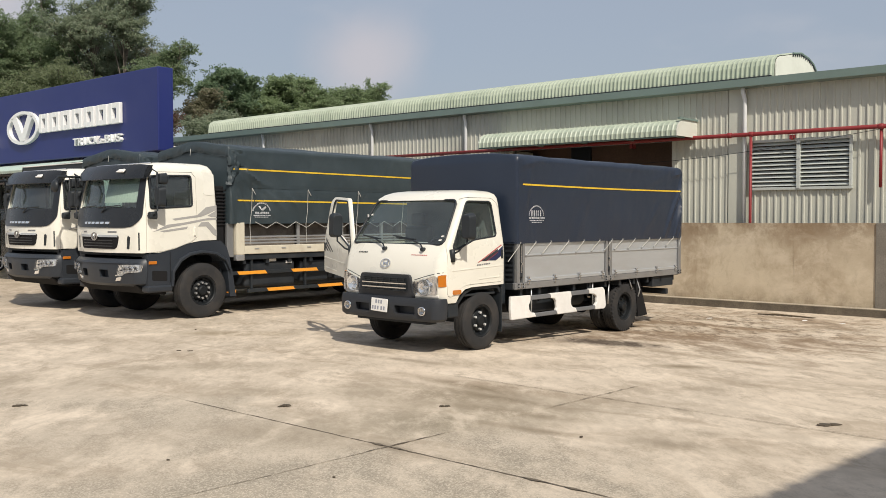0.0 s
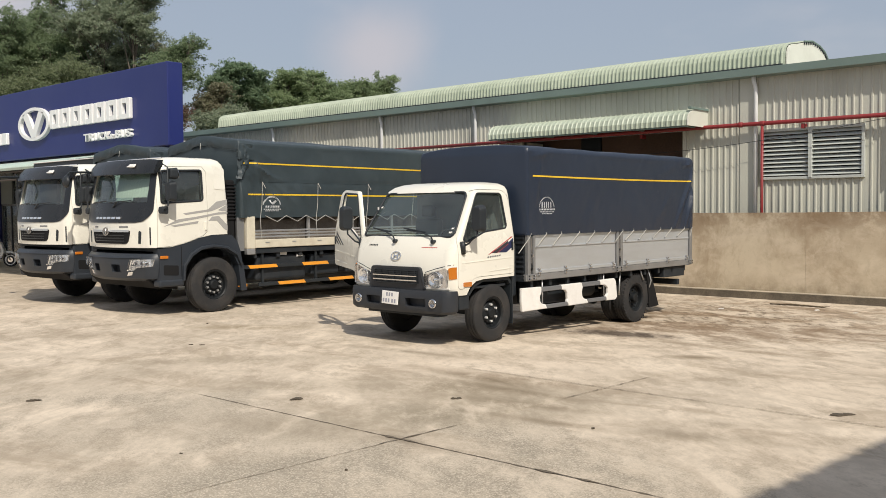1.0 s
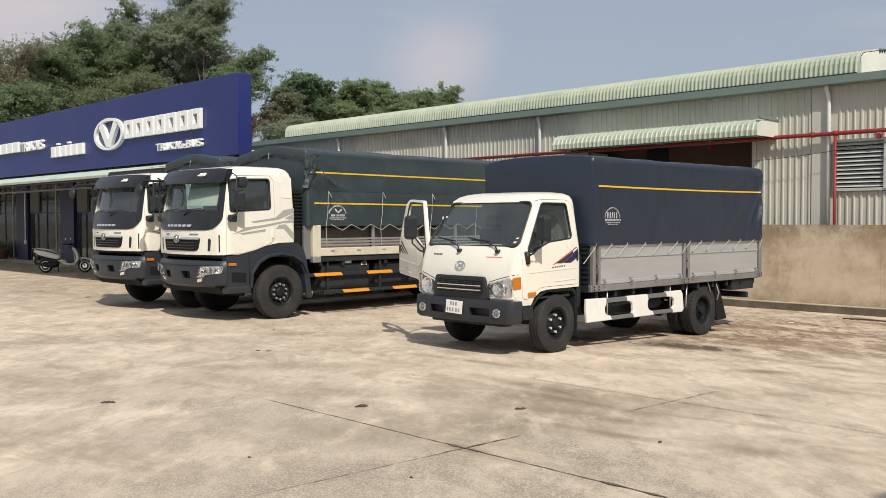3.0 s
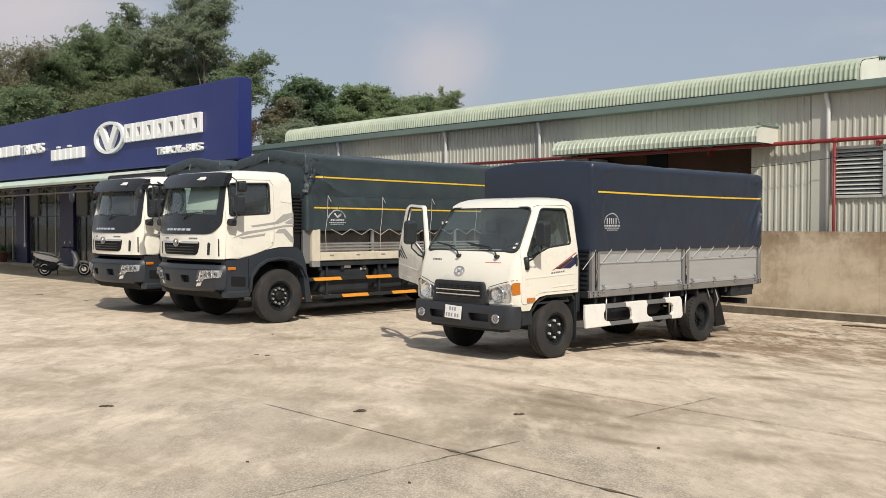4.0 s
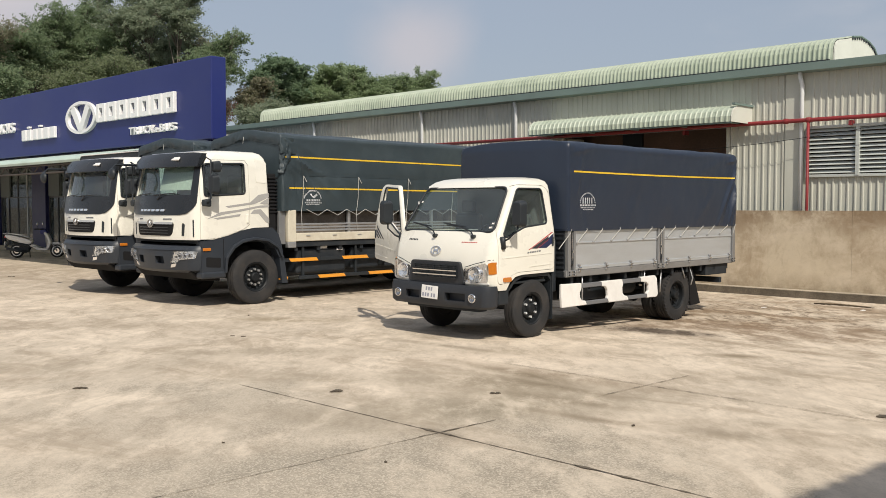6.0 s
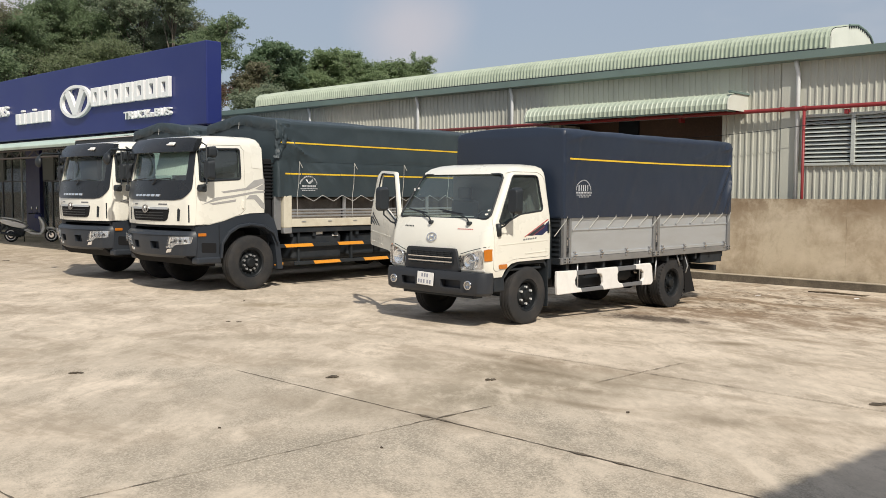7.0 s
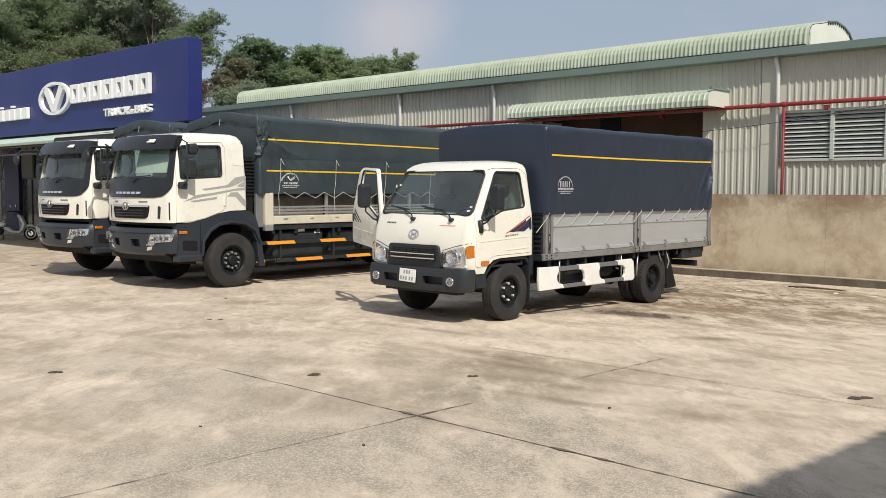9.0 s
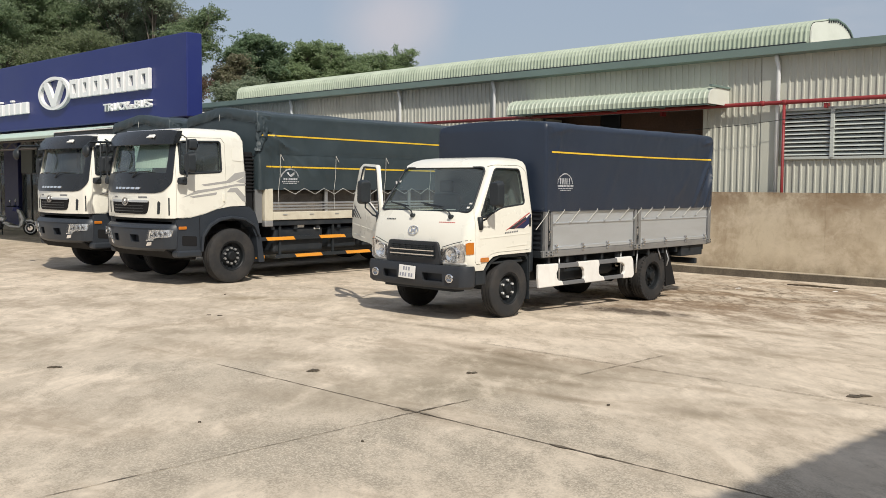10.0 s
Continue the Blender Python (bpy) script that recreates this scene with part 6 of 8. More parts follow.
        for k, y in enumerate(lows):
            part("rope_hook", box((s * 1.055 - 0.012, y - 0.016, 1.290 + 0.004 * k), (s * 1.055 + 0.014, y + 0.016, 1.315 + 0.004 * k), 0.004, 1), M["steel"], tp)
    printed = bmesh.new()
    n = 19
    for k in range(n):
        a = math.pi * (0.08 + 0.84 * k / (n - 1))
        add_box(printed, (-0.002, -0.010, -0.009), (0.002, 0.010, 0.009), 0, 1, Matrix.Translation((1.088, 1.170 + 0.185 * math.cos(a), 1.842 + 0.182 * math.sin(a))) @ Matrix.Rotation(a - math.pi / 2, 4, "X"))
    for y0, y1, z0, z1 in ((1.050, 1.074, 1.868, 1.957), (1.098, 1.122, 1.868, 1.957), (1.148, 1.172, 1.868, 1.957), (1.196, 1.220, 1.868, 1.957), (1.256, 1.280, 1.868, 1.957)):
        add_box(printed, (1.086, y0, z0), (1.090, y1, z1))
    for z0, z1, q in ((1.832, 1.858, 0.185), (1.803, 1.816, 0.17), (1.776, 1.788, 0.11)):
        y = 1.170 - q
        while y < 1.170 + q:
            add_box(printed, (1.086, y, z0), (1.090, y + 0.028, z1))
            y += 0.036
    part("round_print", draped(printed, tree), M["print_white"], tp, "faded white round print with plain bars", kind="stuff")
    return tr


M["reflector"] = node_mat("lamp_reflector", (0.92, 0.93, 0.94), 0.12, metal=0.85, vary=0.05, scale=30)
M["lamp_base"] = node_mat("faceted_lamp_reflector", (0.86, 0.87, 0.88), 0.10, metal=1.0, vary=0.08, scale=26, fine=38, bump=0.030)
M["cab_lining"] = node_mat("grey_cab_lining", (0.24, 0.25, 0.24), 0.8, vary=0.08)
M["sred"] = node_mat("red_decal", (0.42, 0.05, 0.05), 0.4, vary=0.05)
M["snavy"] = node_mat("navy_decal", (0.014, 0.022, 0.075), 0.4, vary=0.05)
M["sblack"] = node_mat("black_decal", (0.03, 0.03, 0.04), 0.4, vary=0.05)
M["grey_trim"] = node_mat("grey_cab_trim", (0.085, 0.088, 0.088), 0.75, vary=0.1, fine=120, bump=0.001)
M["plate_ink"] = node_mat("plate_ink", (0.30, 0.31, 0.36), 0.5, vary=0.05)
M["bar_grey"] = node_mat("guard_grey_paint", (0.15, 0.155, 0.165), 0.45, vary=0.08)
M["sill_steel"] = node_mat("dull_sill_steel", (0.30, 0.30, 0.30), 0.5, metal=0.5, vary=0.12, dirt=(0.16, 0.15, 0.14), dirt_amount=0.5)
M["post_steel"] = node_mat("dull_post_steel", (0.30, 0.305, 0.31), 0.45, metal=0.6, vary=0.1)
M["wrap"] = node_mat("white_film_wrap", (0.80, 0.79, 0.76), 0.35, vary=0.04, scale=9, fine=14, bump=0.0035, dirt=(0.55, 0.52, 0.47), dirt_amount=0.25, dirt_scale=5)
M["rope"] = node_mat("pale_rope", (0.46, 0.46, 0.43), 0.8, vary=0.1)
M["print_white"] = node_mat("faded_print", (0.78, 0.79, 0.81), 0.7, vary=0.12)
build_light_truck()


# ---- heavy trucks with charcoal covers ----
CAB_B = Cab([(1.10, 1.19, -1.38, 0.36, 0.25, 0.15), (1.28, 1.205, -1.40, 0.36, 0.26, 0.16), (1.66, 1.21, -1.40, 0.36, 0.26, 0.16), (2.00, 1.205, -1.35, 0.355, 0.25, 0.16), (2.60, 1.165, -1.20, 0.33, 0.22, 0.14),
             (2.72, 1.14, -1.12, 0.30, 0.20, 0.12), (2.80, 1.08, -1.00, 0.25, 0.18, 0.08), (2.84, 0.98, -0.84, 0.17, 0.2, 0.06), (2.855, 0.8, -0.6, 0.0, 0.2, 0.03)])
BED_L = 8.55


def build_heavy_truck():
    tr = thing("heavy_truck", pose(-15.61, 9.77, 0), "cream heavy truck with black lower body and charcoal covered bed", "truck", "parked heavy trucks")
    c = CAB_B
    shell = solved(c.solid(), c.solid(0.05, 1.16, 2.79), "DIFFERENCE")
    ws = rounded([(-1.02, 2.0), (1.02, 2.0), (0.97, 2.60), (-0.97, 2.60)], 0.08)
    shell = solved(shell, prism(ws, "y", -1.7, -0.4), "DIFFERENCE")
    win = rounded([(-1.03, 2.012), (-0.185, 2.060), (-0.19, 2.612), (-1.02, 2.585)], 0.06)
    for s in (1, -1):
        shell = solved(shell, prism(win, "x", min(s * 0.8, s * 1.5), max(s * 0.8, s * 1.5)), "DIFFERENCE")
    # lower edge rises over the wheel
    edge = [(-1.8, 0.9), (-1.8, 1.215), (-0.85, 1.235), (-0.55, 1.30), (-0.28, 1.385), (0.0, 1.43), (0.6, 1.44), (0.6, 0.9)]
    shell = solved(shell, prism(edge, "x", -1.5, 1.5), "DIFFERENCE")
    door_line = [(-1.105, 1.235), (-0.80, 1.255), (-0.50, 1.325), (-0.20, 1.42), (-0.10, 1.50), (-0.10, 2.58), (-0.17, 2.672), (-0.98, 2.655), (-1.075, 2.60)]
    outer = [(y + (0.007 if y > -0.5 else -0.007), z + (0.007 if z > 2 else -0.007)) for y, z in door_line]
    doors = {}
    for s in (1, -1):
        lo, hi = min(s * 0.8, s * 1.5), max(s * 0.8, s * 1.5)
        doors[s] = solved(shell.copy(), prism(door_line, "x", lo, hi), "INTERSECT")
        shell = solved(shell, prism(outer, "x", lo, hi), "DIFFERENCE")
    cab = apart(shell, "cab_body", M["cream"], tr, "cream painted steel cab")
    part("cab_floor", box((-1.12, -1.12, 1.16), (1.12, 0.28, 1.26)), M["chassis"], cab)
    # black mask below the windscreen, with rounded lower corners
    def mask_bm():
        lo, hi = 1.672, 2.03

        def f(u, v):
            z = lo + (hi - lo) * v
            k = min(1.0, max(0.0, (z - lo) / 0.30))
            half = 0.78 + 0.35 * math.sqrt(max(0.0, 1 - (1 - min(1.0, k * 1.25)) ** 2))
            x = -half + 2 * half * u
            return (x, c.front(x, z) - 0.014, z)
        return grid_sheet(28, 20, f)

    part("front_mask", mask_bm(), M["gloss_black"], cab, "black panel under the windscreen", smooth=True)
    for s in (1, -1):
        part("pillar_cover", grid_sheet(6, 8, lambda u, v: (s * (1.0 + 0.128 * u - 0.05 * v), c.front(1.0 + 0.128 * u - 0.05 * v, 2.0 + 0.64 * v) - 0.012, 2.0 + 0.64 * v)), M["gloss_black"], cab, smooth=True)
    part("windscreen", c.front_sheet(-1.06, 1.06, 1.97, 2.64, -0.028, 18, 8, 0.05), M["glass"], cab, "windscreen glass", smooth=True).visible_shadow = False
    # sun visor over the windscreen
    vis = bmesh.new()
    prof = [(-0.02, 0.0), (-0.17, -0.05), (-0.20, -0.04), (-0.13, 0.12), (-0.02, 0.22), (0.10, 0.22)]
    rings = []
    for i in range(25):
        x = -1.13 + 2.26 * i / 24
        k = 1 - 0.35 * (abs(x) / 1.13) ** 4
        rings.append([vis.verts.new((x, c.front(x * 0.96, 2.62) + dy * k + 0.0, 2.575 + dz * (1 if abs(x) < 1.0 else 0.92))) for dy, dz in prof])
    for a, b in zip(rings, rings[1:]):
        for k in range(len(prof)):
            j = (k + 1) % len(prof)
            vis.faces.new((a[k], a[j], b[j], b[k]))
    vis.faces.new(rings[0])
    vis.faces.new(list(reversed(rings[-1])))
    bmesh.ops.recalc_face_normals(vis, faces=list(vis.faces))
    vo = apart(vis, "sun_visor", M["gloss_black"], cab, "black sun visor")
    for x in (0.62,):
        part("marker_lamp", box((-0.13, -0.014, -0.036), (0.13, 0.014, 0.036), 0.010), M["white"], vo, "pale marker lamp", at=pose(x, c.front(x, 2.62) - 0.135, 2.68, -40, 0, 0))
    bm = bmesh.new()
    add_tube(bm, [(-0.95, -0.86, 2.83), (0.95, -0.86, 2.83)], 0.012, 6)
    part("roof_rail", bm, M["chrome"], cab)
    # wipers
    for x0, x1 in ((-0.75, -0.1), (0.0, 0.65)):
        bm = bmesh.new()
        add_tube(bm, [(x, c.front(x, 2.05) - 0.03, 2.035 + 0.010 * k) for k, x in enumerate((x0, x0 + 0.2, x0 + 0.45, x1))], 0.011, 5)
        add_tube(bm, [(x0 + 0.15, c.front(x0, 1.93) - 0.02, 1.95), ((x0 + x1) / 2, c.front(x0, 2.05) - 0.045, 2.05)], 0.012, 5)
        part("wiper", bm, M["black_plastic"], cab)
    # maker's name as plain raised bars
    for k in range(6):
        x = -0.45 + k * 0.15
        for z in (1.738,):
            part("raised_bar", c.front_shape(rounded([(x, z), (x + 0.112, z), (x + 0.120, z + 0.040), (x + 0.008, z + 0.040)], 0.012), 0.024, 0.008), M["reflector"], cab)
    # grille
    gr = part("grille", c.front_shape(rounded([(-0.64, 1.48), (-0.60, 1.33), (-0.54, 1.295), (0.54, 1.295), (0.60, 1.33), (0.64, 1.48), (0.64, 1.53), (-0.64, 1.53)], 0.04), 0.006, 0.006), M["flap_rubber"], tr, "black grille with chrome top bar")
    for z in (1.335, 1.385, 1.435):
        part("slat", c.front_shape([(-0.50, z), (0.50, z), (0.51, z + 0.018), (-0.51, z + 0.018)], 0.012, 0.006), M["gloss_black"], gr)
    part("chrome_bar", c.front_shape([(-0.62, 1.505), (0.62, 1.505), (0.63, 1.545), (-0.63, 1.545)], 0.022, 0.008), M["bed_steel"], gr)
    bm = bmesh.new()
    ring(bm, 0, 0, 0.11, 0.075, 0.02, -0.02, 0.0, 26)
    add_prism(bm, [(-0.06, 0.035), (-0.03, 0.04), (0, -0.02), (0.03, 0.04), (0.06, 0.035), (0.01, -0.05), (-0.01, -0.05)], "y", -0.016, -0.002)
    part("badge", bm, M["chrome"], gr, "chrome oval badge", at=pose(0, c.front(0, 1.51) - 0.03, 1.515))
    for x0, x1 in ((-0.56, -0.40), (0.36, 0.60)):
        for k in range(4):
            x = x0 + (x1 - x0) * k / 4
            part("small_mark", c.front_shape([(x, 1.585), (x + (x1 - x0) / 4 - 0.01, 1.585), (x + (x1 - x0) / 4 - 0.01, 1.61), (x, 1.61)], 0.003, 0.003), M["bar_grey"], cab)
    for s in (1, -1):
        pts = [(0.83, 1.30), (0.88, 1.30), (0.90, 1.50), (0.86, 1.53), (0.84, 1.50)]
        part("air_slot", c.front_shape([(s * a, b) for a, b in (pts if s > 0 else reversed(pts))], 0.004, 0.003), M["black_plastic"], cab, "black air slot")
        part("air_slot", c.front_shape([(s * a, b) for a, b in (((1.082, 1.28), (1.100, 1.28), (1.100, 1.59), (1.082, 1.59)) if s > 0 else ((1.082, 1.59), (1.100, 1.59), (1.100, 1.28), (1.082, 1.28)))], 0.003, 0.003), M["black_plastic"], cab)
        dr = apart(doors[s], "door", M["cream"], tr, "cream cab door")
        part("window_pane", c.pane(win, s, 0.03), M["glass"], dr).visible_shadow = False
        bm = bmesh.new()
        loop = [(s * (c.side(z) - 0.003), y, z) for y, z in win]
        add_tube(bm, loop + [loop[0], loop[1]], 0.020, 6, False)
        part("window_seal", bm, M["black_plastic"], dr, smooth=True)
        part("door_handle", box((min(s * 1.19, s * 1.235), -0.165, 1.52), (max(s * 1.19, s * 1.235), -0.125, 1.68), 0.012), M["cream"], dr)
        for pts in ([(-0.61, 1.83), (-0.08, 1.90), (0.10, 2.04), (0.335, 2.08), (0.335, 2.00), (0.15, 1.92), (-0.01, 1.865), (-0.55, 1.80)],
                    [(0.13, 1.885), (0.335, 1.99), (0.335, 1.865), (0.22, 1.862)],
                    [(-1.00, 1.60), (-0.71, 1.725), (-0.35, 1.765), (0.15, 1.845), (0.335, 1.850), (0.335, 1.812), (0.09, 1.798), (-0.33, 1.725), (-0.61, 1.685)],
                    [(-0.86, 1.615), (-0.29, 1.690), (-0.31, 1.645), (-0.78, 1.590)],
                    [(-0.08, 1.69), (0.0, 1.765), (0.15, 1.775), (0.335, 1.60), (0.335, 1.50), (0.26, 1.53), (0.10, 1.69)]):
            part("side_graphic", c.side_shape(pts, s, 0.003), M["graphic"], cab, "grey angular side graphic")
        part("quarter_panel", c.side_shape(rounded([(0.055, 2.275), (0.300, 2.255), (0.300, 2.665), (0.055, 2.735)], 0.04), s, 0.007), M["cream"], cab, "raised panel behind the door window")
        # mirrors on a tubular frame
        bm = bmesh.new()
        x = s * 1.19
        add_tube(bm, [(x, -1.06, 2.60), (x + s * 0.18, -1.10, 2.69), (x + s * 0.24, -1.04, 2.64), (x + s * 0.24, -1.04, 1.97), (x + s * 0.20, -1.08, 1.90), (x, -1.08, 1.89)], 0.015, 7)
        mr = part("mirror_frame", bm, M["black_plastic"], tr, "black mirror frame", smooth=True)
        part("mirror_head", mirror_head(0.21, 0.36, 0.12), M["black_plastic"], mr, at=pose(x + s * 0.24, -0.99, 2.215))
        part("mirror_head", mirror_head(0.19, 0.20, 0.13), M["black_plastic"], mr, at=pose(x + s * 0.23, -0.95, 2.53))
        part("kerb_mirror", mirror_head(0.15, 0.14, 0.12), M["black_plastic"], mr, at=pose(x + s * 0.12, -1.07, 1.89))
        for zz, hh in ((2.22, 0.15), (2.52, 0.065)):
            part("mirror_glass", prism(rounded([(-0.08, -hh), (0.08, -hh), (0.08, hh), (-0.08, hh)], 0.04), "y", 0.062, 0.066), M["chrome"], mr, at=pose(x + s * 0.24, -0.98 if zz < 2.4 else -0.935, zz))
        # bumper-end lamps
    bm = bmesh.new()
    add_tube(bm, [(-1.0, -1.10, 2.62), (-1.10, -1.55, 2.62), (-1.06, -1.64, 2.54), (-1.02, -1.66, 2.46)], 0.022, 7)
    fm = part("front_mirror_arm", bm, M["black_plastic"], tr, smooth=True)
    part("front_mirror", lathe([(-0.05, 0.0), (-0.045, 0.08), (0.0, 0.12), (0.02, 0.11)], "y", 18), M["black_plastic"], fm, "round front mirror", smooth=True, at=pose(-1.02, -1.66, 2.44))
    # dark lower body: bumper and side skirts
    bc = Cab([(0.635, 1.08, -1.36, -0.95, 0.27, 0.15), (0.685, 1.17, -1.42, -0.95, 0.28, 0.16), (0.92, 1.21, -1.46, -0.95, 0.28, 0.17), (1.06, 1.205, -1.45, -0.95, 0.28, 0.17), (1.12, 1.18, -1.38, -0.95, 0.25, 0.16)])
    bmp = bc.solid()
    for x0, x1 in ((-0.49, -0.27), (0.17, 0.42)):
        bmp = solved(bmp, prism(rounded([(x0, 0.79), (x1, 0.79), (x1, 0.925), (x0, 0.925)], 0.02), "y", -1.7, -1.34), "DIFFERENCE")
    bu = apart(bmp, "bumper", M["lower_body"], tr, "dark grey moulded bumper")
    part("bumper_ledge", bc.front_shape([(-0.92, 1.045), (0.92, 1.045), (0.90, 1.075), (-0.90, 1.075)], 0.012, 0.006), M["lower_body"], bu)
    for s in (1, -1):
        def fx(p):
            return [(s * a, b) for a, b in (p if s > 0 else list(reversed(p)))]
        hl = part("headlight", bc.front_shape(fx(rounded([(0.655, 0.845), (0.635, 0.815), (0.76, 0.82), (0.82, 0.870), (1.14, 0.90), (1.16, 1.03), (0.72, 1.02)], 0.02)), 0.006, 0.004), M["reflector"], tr, "clear stepped headlight")
        for xx, zz, rr in ((0.84, 0.945, 0.058), (0.96, 0.95, 0.055), (1.07, 0.955, 0.045)):
            q = rr * 0.85
            part("reflector", bc.front_shape(fx(rounded([(xx - q, zz - q), (xx + q, zz - q), (xx + q, zz + q), (xx - q, zz + q)], q * 0.7)), 0.016, 0.006), M["lamp_base"], hl)
            part("bulb_shade", bc.front_shape(fx(rounded([(xx - q * 0.4, zz - q * 0.4), (xx + q * 0.4, zz - q * 0.4), (xx + q * 0.4, zz + q * 0.4), (xx - q * 0.4, zz + q * 0.4)], q * 0.3)), 0.020, 0.004), M["dark_alu"], hl)
        part("lower_lamp", bc.front_shape(fx([(0.585, 0.725), (0.70, 0.740), (0.735, 0.805), (0.625, 0.790)]), 0.008, 0.004), M["reflector"], hl)
        part("lens", bc.front_shape(fx(rounded([(0.650, 0.840), (0.630, 0.810), (0.76, 0.815), (0.82, 0.865), (1.145, 0.895), (1.165, 1.035), (0.715, 1.025)], 0.02)), 0.040, 0.003), M["lens"], hl).visible_shadow = False
        # skirt panel from bumper to wheel with arch over the tyre
        sk = bmesh.new()
        pts = [(-1.10, 0.64), (-0.62, 0.56), (-0.60, 0.72), (-0.56, 0.88), (-0.44, 1.05), (-0.26, 1.15), (0.0, 1.19), (0.28, 1.15), (0.47, 1.03), (0.56, 0.86), (0.66, 0.86), (0.62, 1.10), (0.55, 1.30), (0.42, 1.42), (0.0, 1.42), (-0.28, 1.375), (-0.55, 1.29), (-0.85, 1.225), (-1.10, 1.205)]
        add_prism(sk, pts, "x", s * 1.11 - 0.10, s * 1.11 + 0.10)
        skp = part("skirt", sk, M["lower_body"], tr, "dark grey skirt and wheel arch")
        part("arch_lip", prism([(-0.66, 0.62), (-0.64, 0.90), (-0.48, 1.11), (-0.27, 1.22), (0.0, 1.255), (0.30, 1.21), (0.53, 1.07), (0.63, 0.86), (0.59, 0.86), (0.50, 1.04), (0.28, 1.165), (0.0, 1.205), (-0.26, 1.165), (-0.45, 1.06), (-0.59, 0.88), (-0.62, 0.62)], "x", s * 1.225 - 0.03, s * 1.225 + 0.045, 0.012), M["lower_body"], skp)
        part("panel_seam", box((s * 1.213 - 0.004, -0.665, 0.70), (s * 1.213 + 0.002, -0.655, 1.24)), M["flap_rubber"], skp)
        # flat dark patch paints the shade of an entry step recess
        part("step_recess_shade", prism(rounded([(-1.02, 0.74), (-0.72, 0.72), (-0.72, 0.90), (-1.02, 0.92)], 0.03), "x", s * 1.212 - 0.004, s * 1.212 + 0.001), M["flap_rubber"], skp, "flat dark patch painted for the shaded entry step recess")
        part("side_marker", box((min(s * 1.205, s * 1.23), -1.09, 1.03), (max(s * 1.205, s * 1.23), -0.93, 1.085), 0.01), M["amber"], skp, "amber side marker")
        part("rear_arch_panel", prism([(0.57, 0.88), (0.68, 0.88), (0.76, 0.36), (0.63, 0.36)], "x", s * 1.11 - 0.10, s * 1.11 + 0.09), M["lower_body"], skp)
        part("step", box((s * 1.11 - 0.09, -1.12, 0.53), (s * 1.11 + 0.125, -0.62, 0.655), 0.035, 3), M["lower_body"], skp, "lower entry step")
        build_wheel(tr, "front_wheel", s * 1.075, 0.045, 0.508, 0.508, 0.26, 0.275, s, 10, M["rim"], "front wheel with steel nuts", nut_mat=M["steel"])
        for y in (5.7, 7.05):
            build_wheel(tr, "rear_wheel", s * 1.04, y, 0.52, 0.52, 0.29, 0.285, s, 10, M["rim"], "outer rear wheel", bulge=True, nut_mat=M["steel"])
        part("chassis_rail", box((s * 0.42 - 0.05, -1.0, 0.78), (s * 0.42 + 0.05, BED_L, 1.04), 0.01), M["chassis"], tr)
    part("under_block", box((-0.55, 1.1, 0.42), (0.55, 5.1, 1.0), 0.05), M["chassis"], tr)
    part("side_tank", box((-1.10, 1.05, 0.50), (-0.60, 4.6, 1.00), 0.06, 3), M["chassis"], tr)
    part("engine_block", box((-0.5, -1.0, 0.55), (0.5, 1.1, 1.15), 0.08), M["chassis"], tr)
    # black block added to shade the underside behind the bumper
    part("bumper_shade_block", prism([(-1.22, 0.66), (-1.05, 0.50), (-0.62, 0.46), (-0.62, 0.75), (-1.0, 0.80)], "x", -1.02, 1.02, 0.02), M["flap_rubber"], tr, "black block added behind the bumper to darken the space below")
    part("cab_rear_dark", box((-1.0, 0.37, 1.0), (1.0, 0.48, 2.0), 0.02), M["chassis"], tr)
    for y in (0.045, 5.7, 7.05):
        part("axle", tube([(-1.0, y, 0.52), (1.0, y, 0.52)], 0.09, 12), M["chassis"], tr, smooth=True)
    # intake stack behind the cab
    stack = part("air_intake", box((0.88, 0.40, 1.25), (1.10, 0.58, 2.45), 0.03), M["flap_rubber"], tr, "ribbed black intake stack")
    for k in range(11):
        part("stack_rib", box((0.86, 0.39, 1.70 + k * 0.065), (1.125, 0.60, 1.73 + k * 0.065), 0.008, 1), M["flap_rubber"], stack)
    part("stack_body", box((-0.9, 0.42, 1.05), (0.80, 0.56, 2.55), 0.03), M["chassis"], tr)
    # tanks and boxes under the bed
    part("fuel_tank", box((0.62, 1.05, 0.50), (1.10, 2.3, 1.00), 0.06, 3), M["chassis"], tr)
    part("battery_box", box((0.66, 2.45, 0.55), (1.08, 3.2, 0.98), 0.03), M["chassis"], tr)
    part("tool_box", box((0.66, 3.4, 0.55), (1.08, 4.6, 0.98), 0.03), M["chassis"], tr)
    part("label_plate", box((1.10, 1.62, 0.985), (1.108, 1.80, 1.055)), M["white"], tr)
    part("label_plate", box((1.10, 2.05, 0.94), (1.108, 2.20, 0.985)), M["white"], tr)
    for s in (1, -1):
        g = part("side_guard", box((s * 1.17 - 0.015, 0.70, 0.755), (s * 1.17 + 0.015, 5.0, 0.825), 0.006), M["black_plastic"], tr, "black and orange side guard")
        part("guard_rail", box((s * 1.17 - 0.015, 1.05, 0.405), (s * 1.17 + 0.015, 5.0, 0.475), 0.006), M["black_plastic"], g)
        for y in (0.80, 2.12, 3.45, 4.75):
            for z, d in ((0.79, 0.0), (0.44, 0.70)):
                y0 = y + d
                if y0 + 0.74 < 5.0:
                    part("orange_bar", prism([(y0 + 0.05, z - 0.032), (y0 + 0.72, z - 0.032), (y0 + 0.67, z + 0.032), (y0, z + 0.032)], "x", s * 1.172 - 0.016, s * 1.172 + 0.017), M["orange"], g)
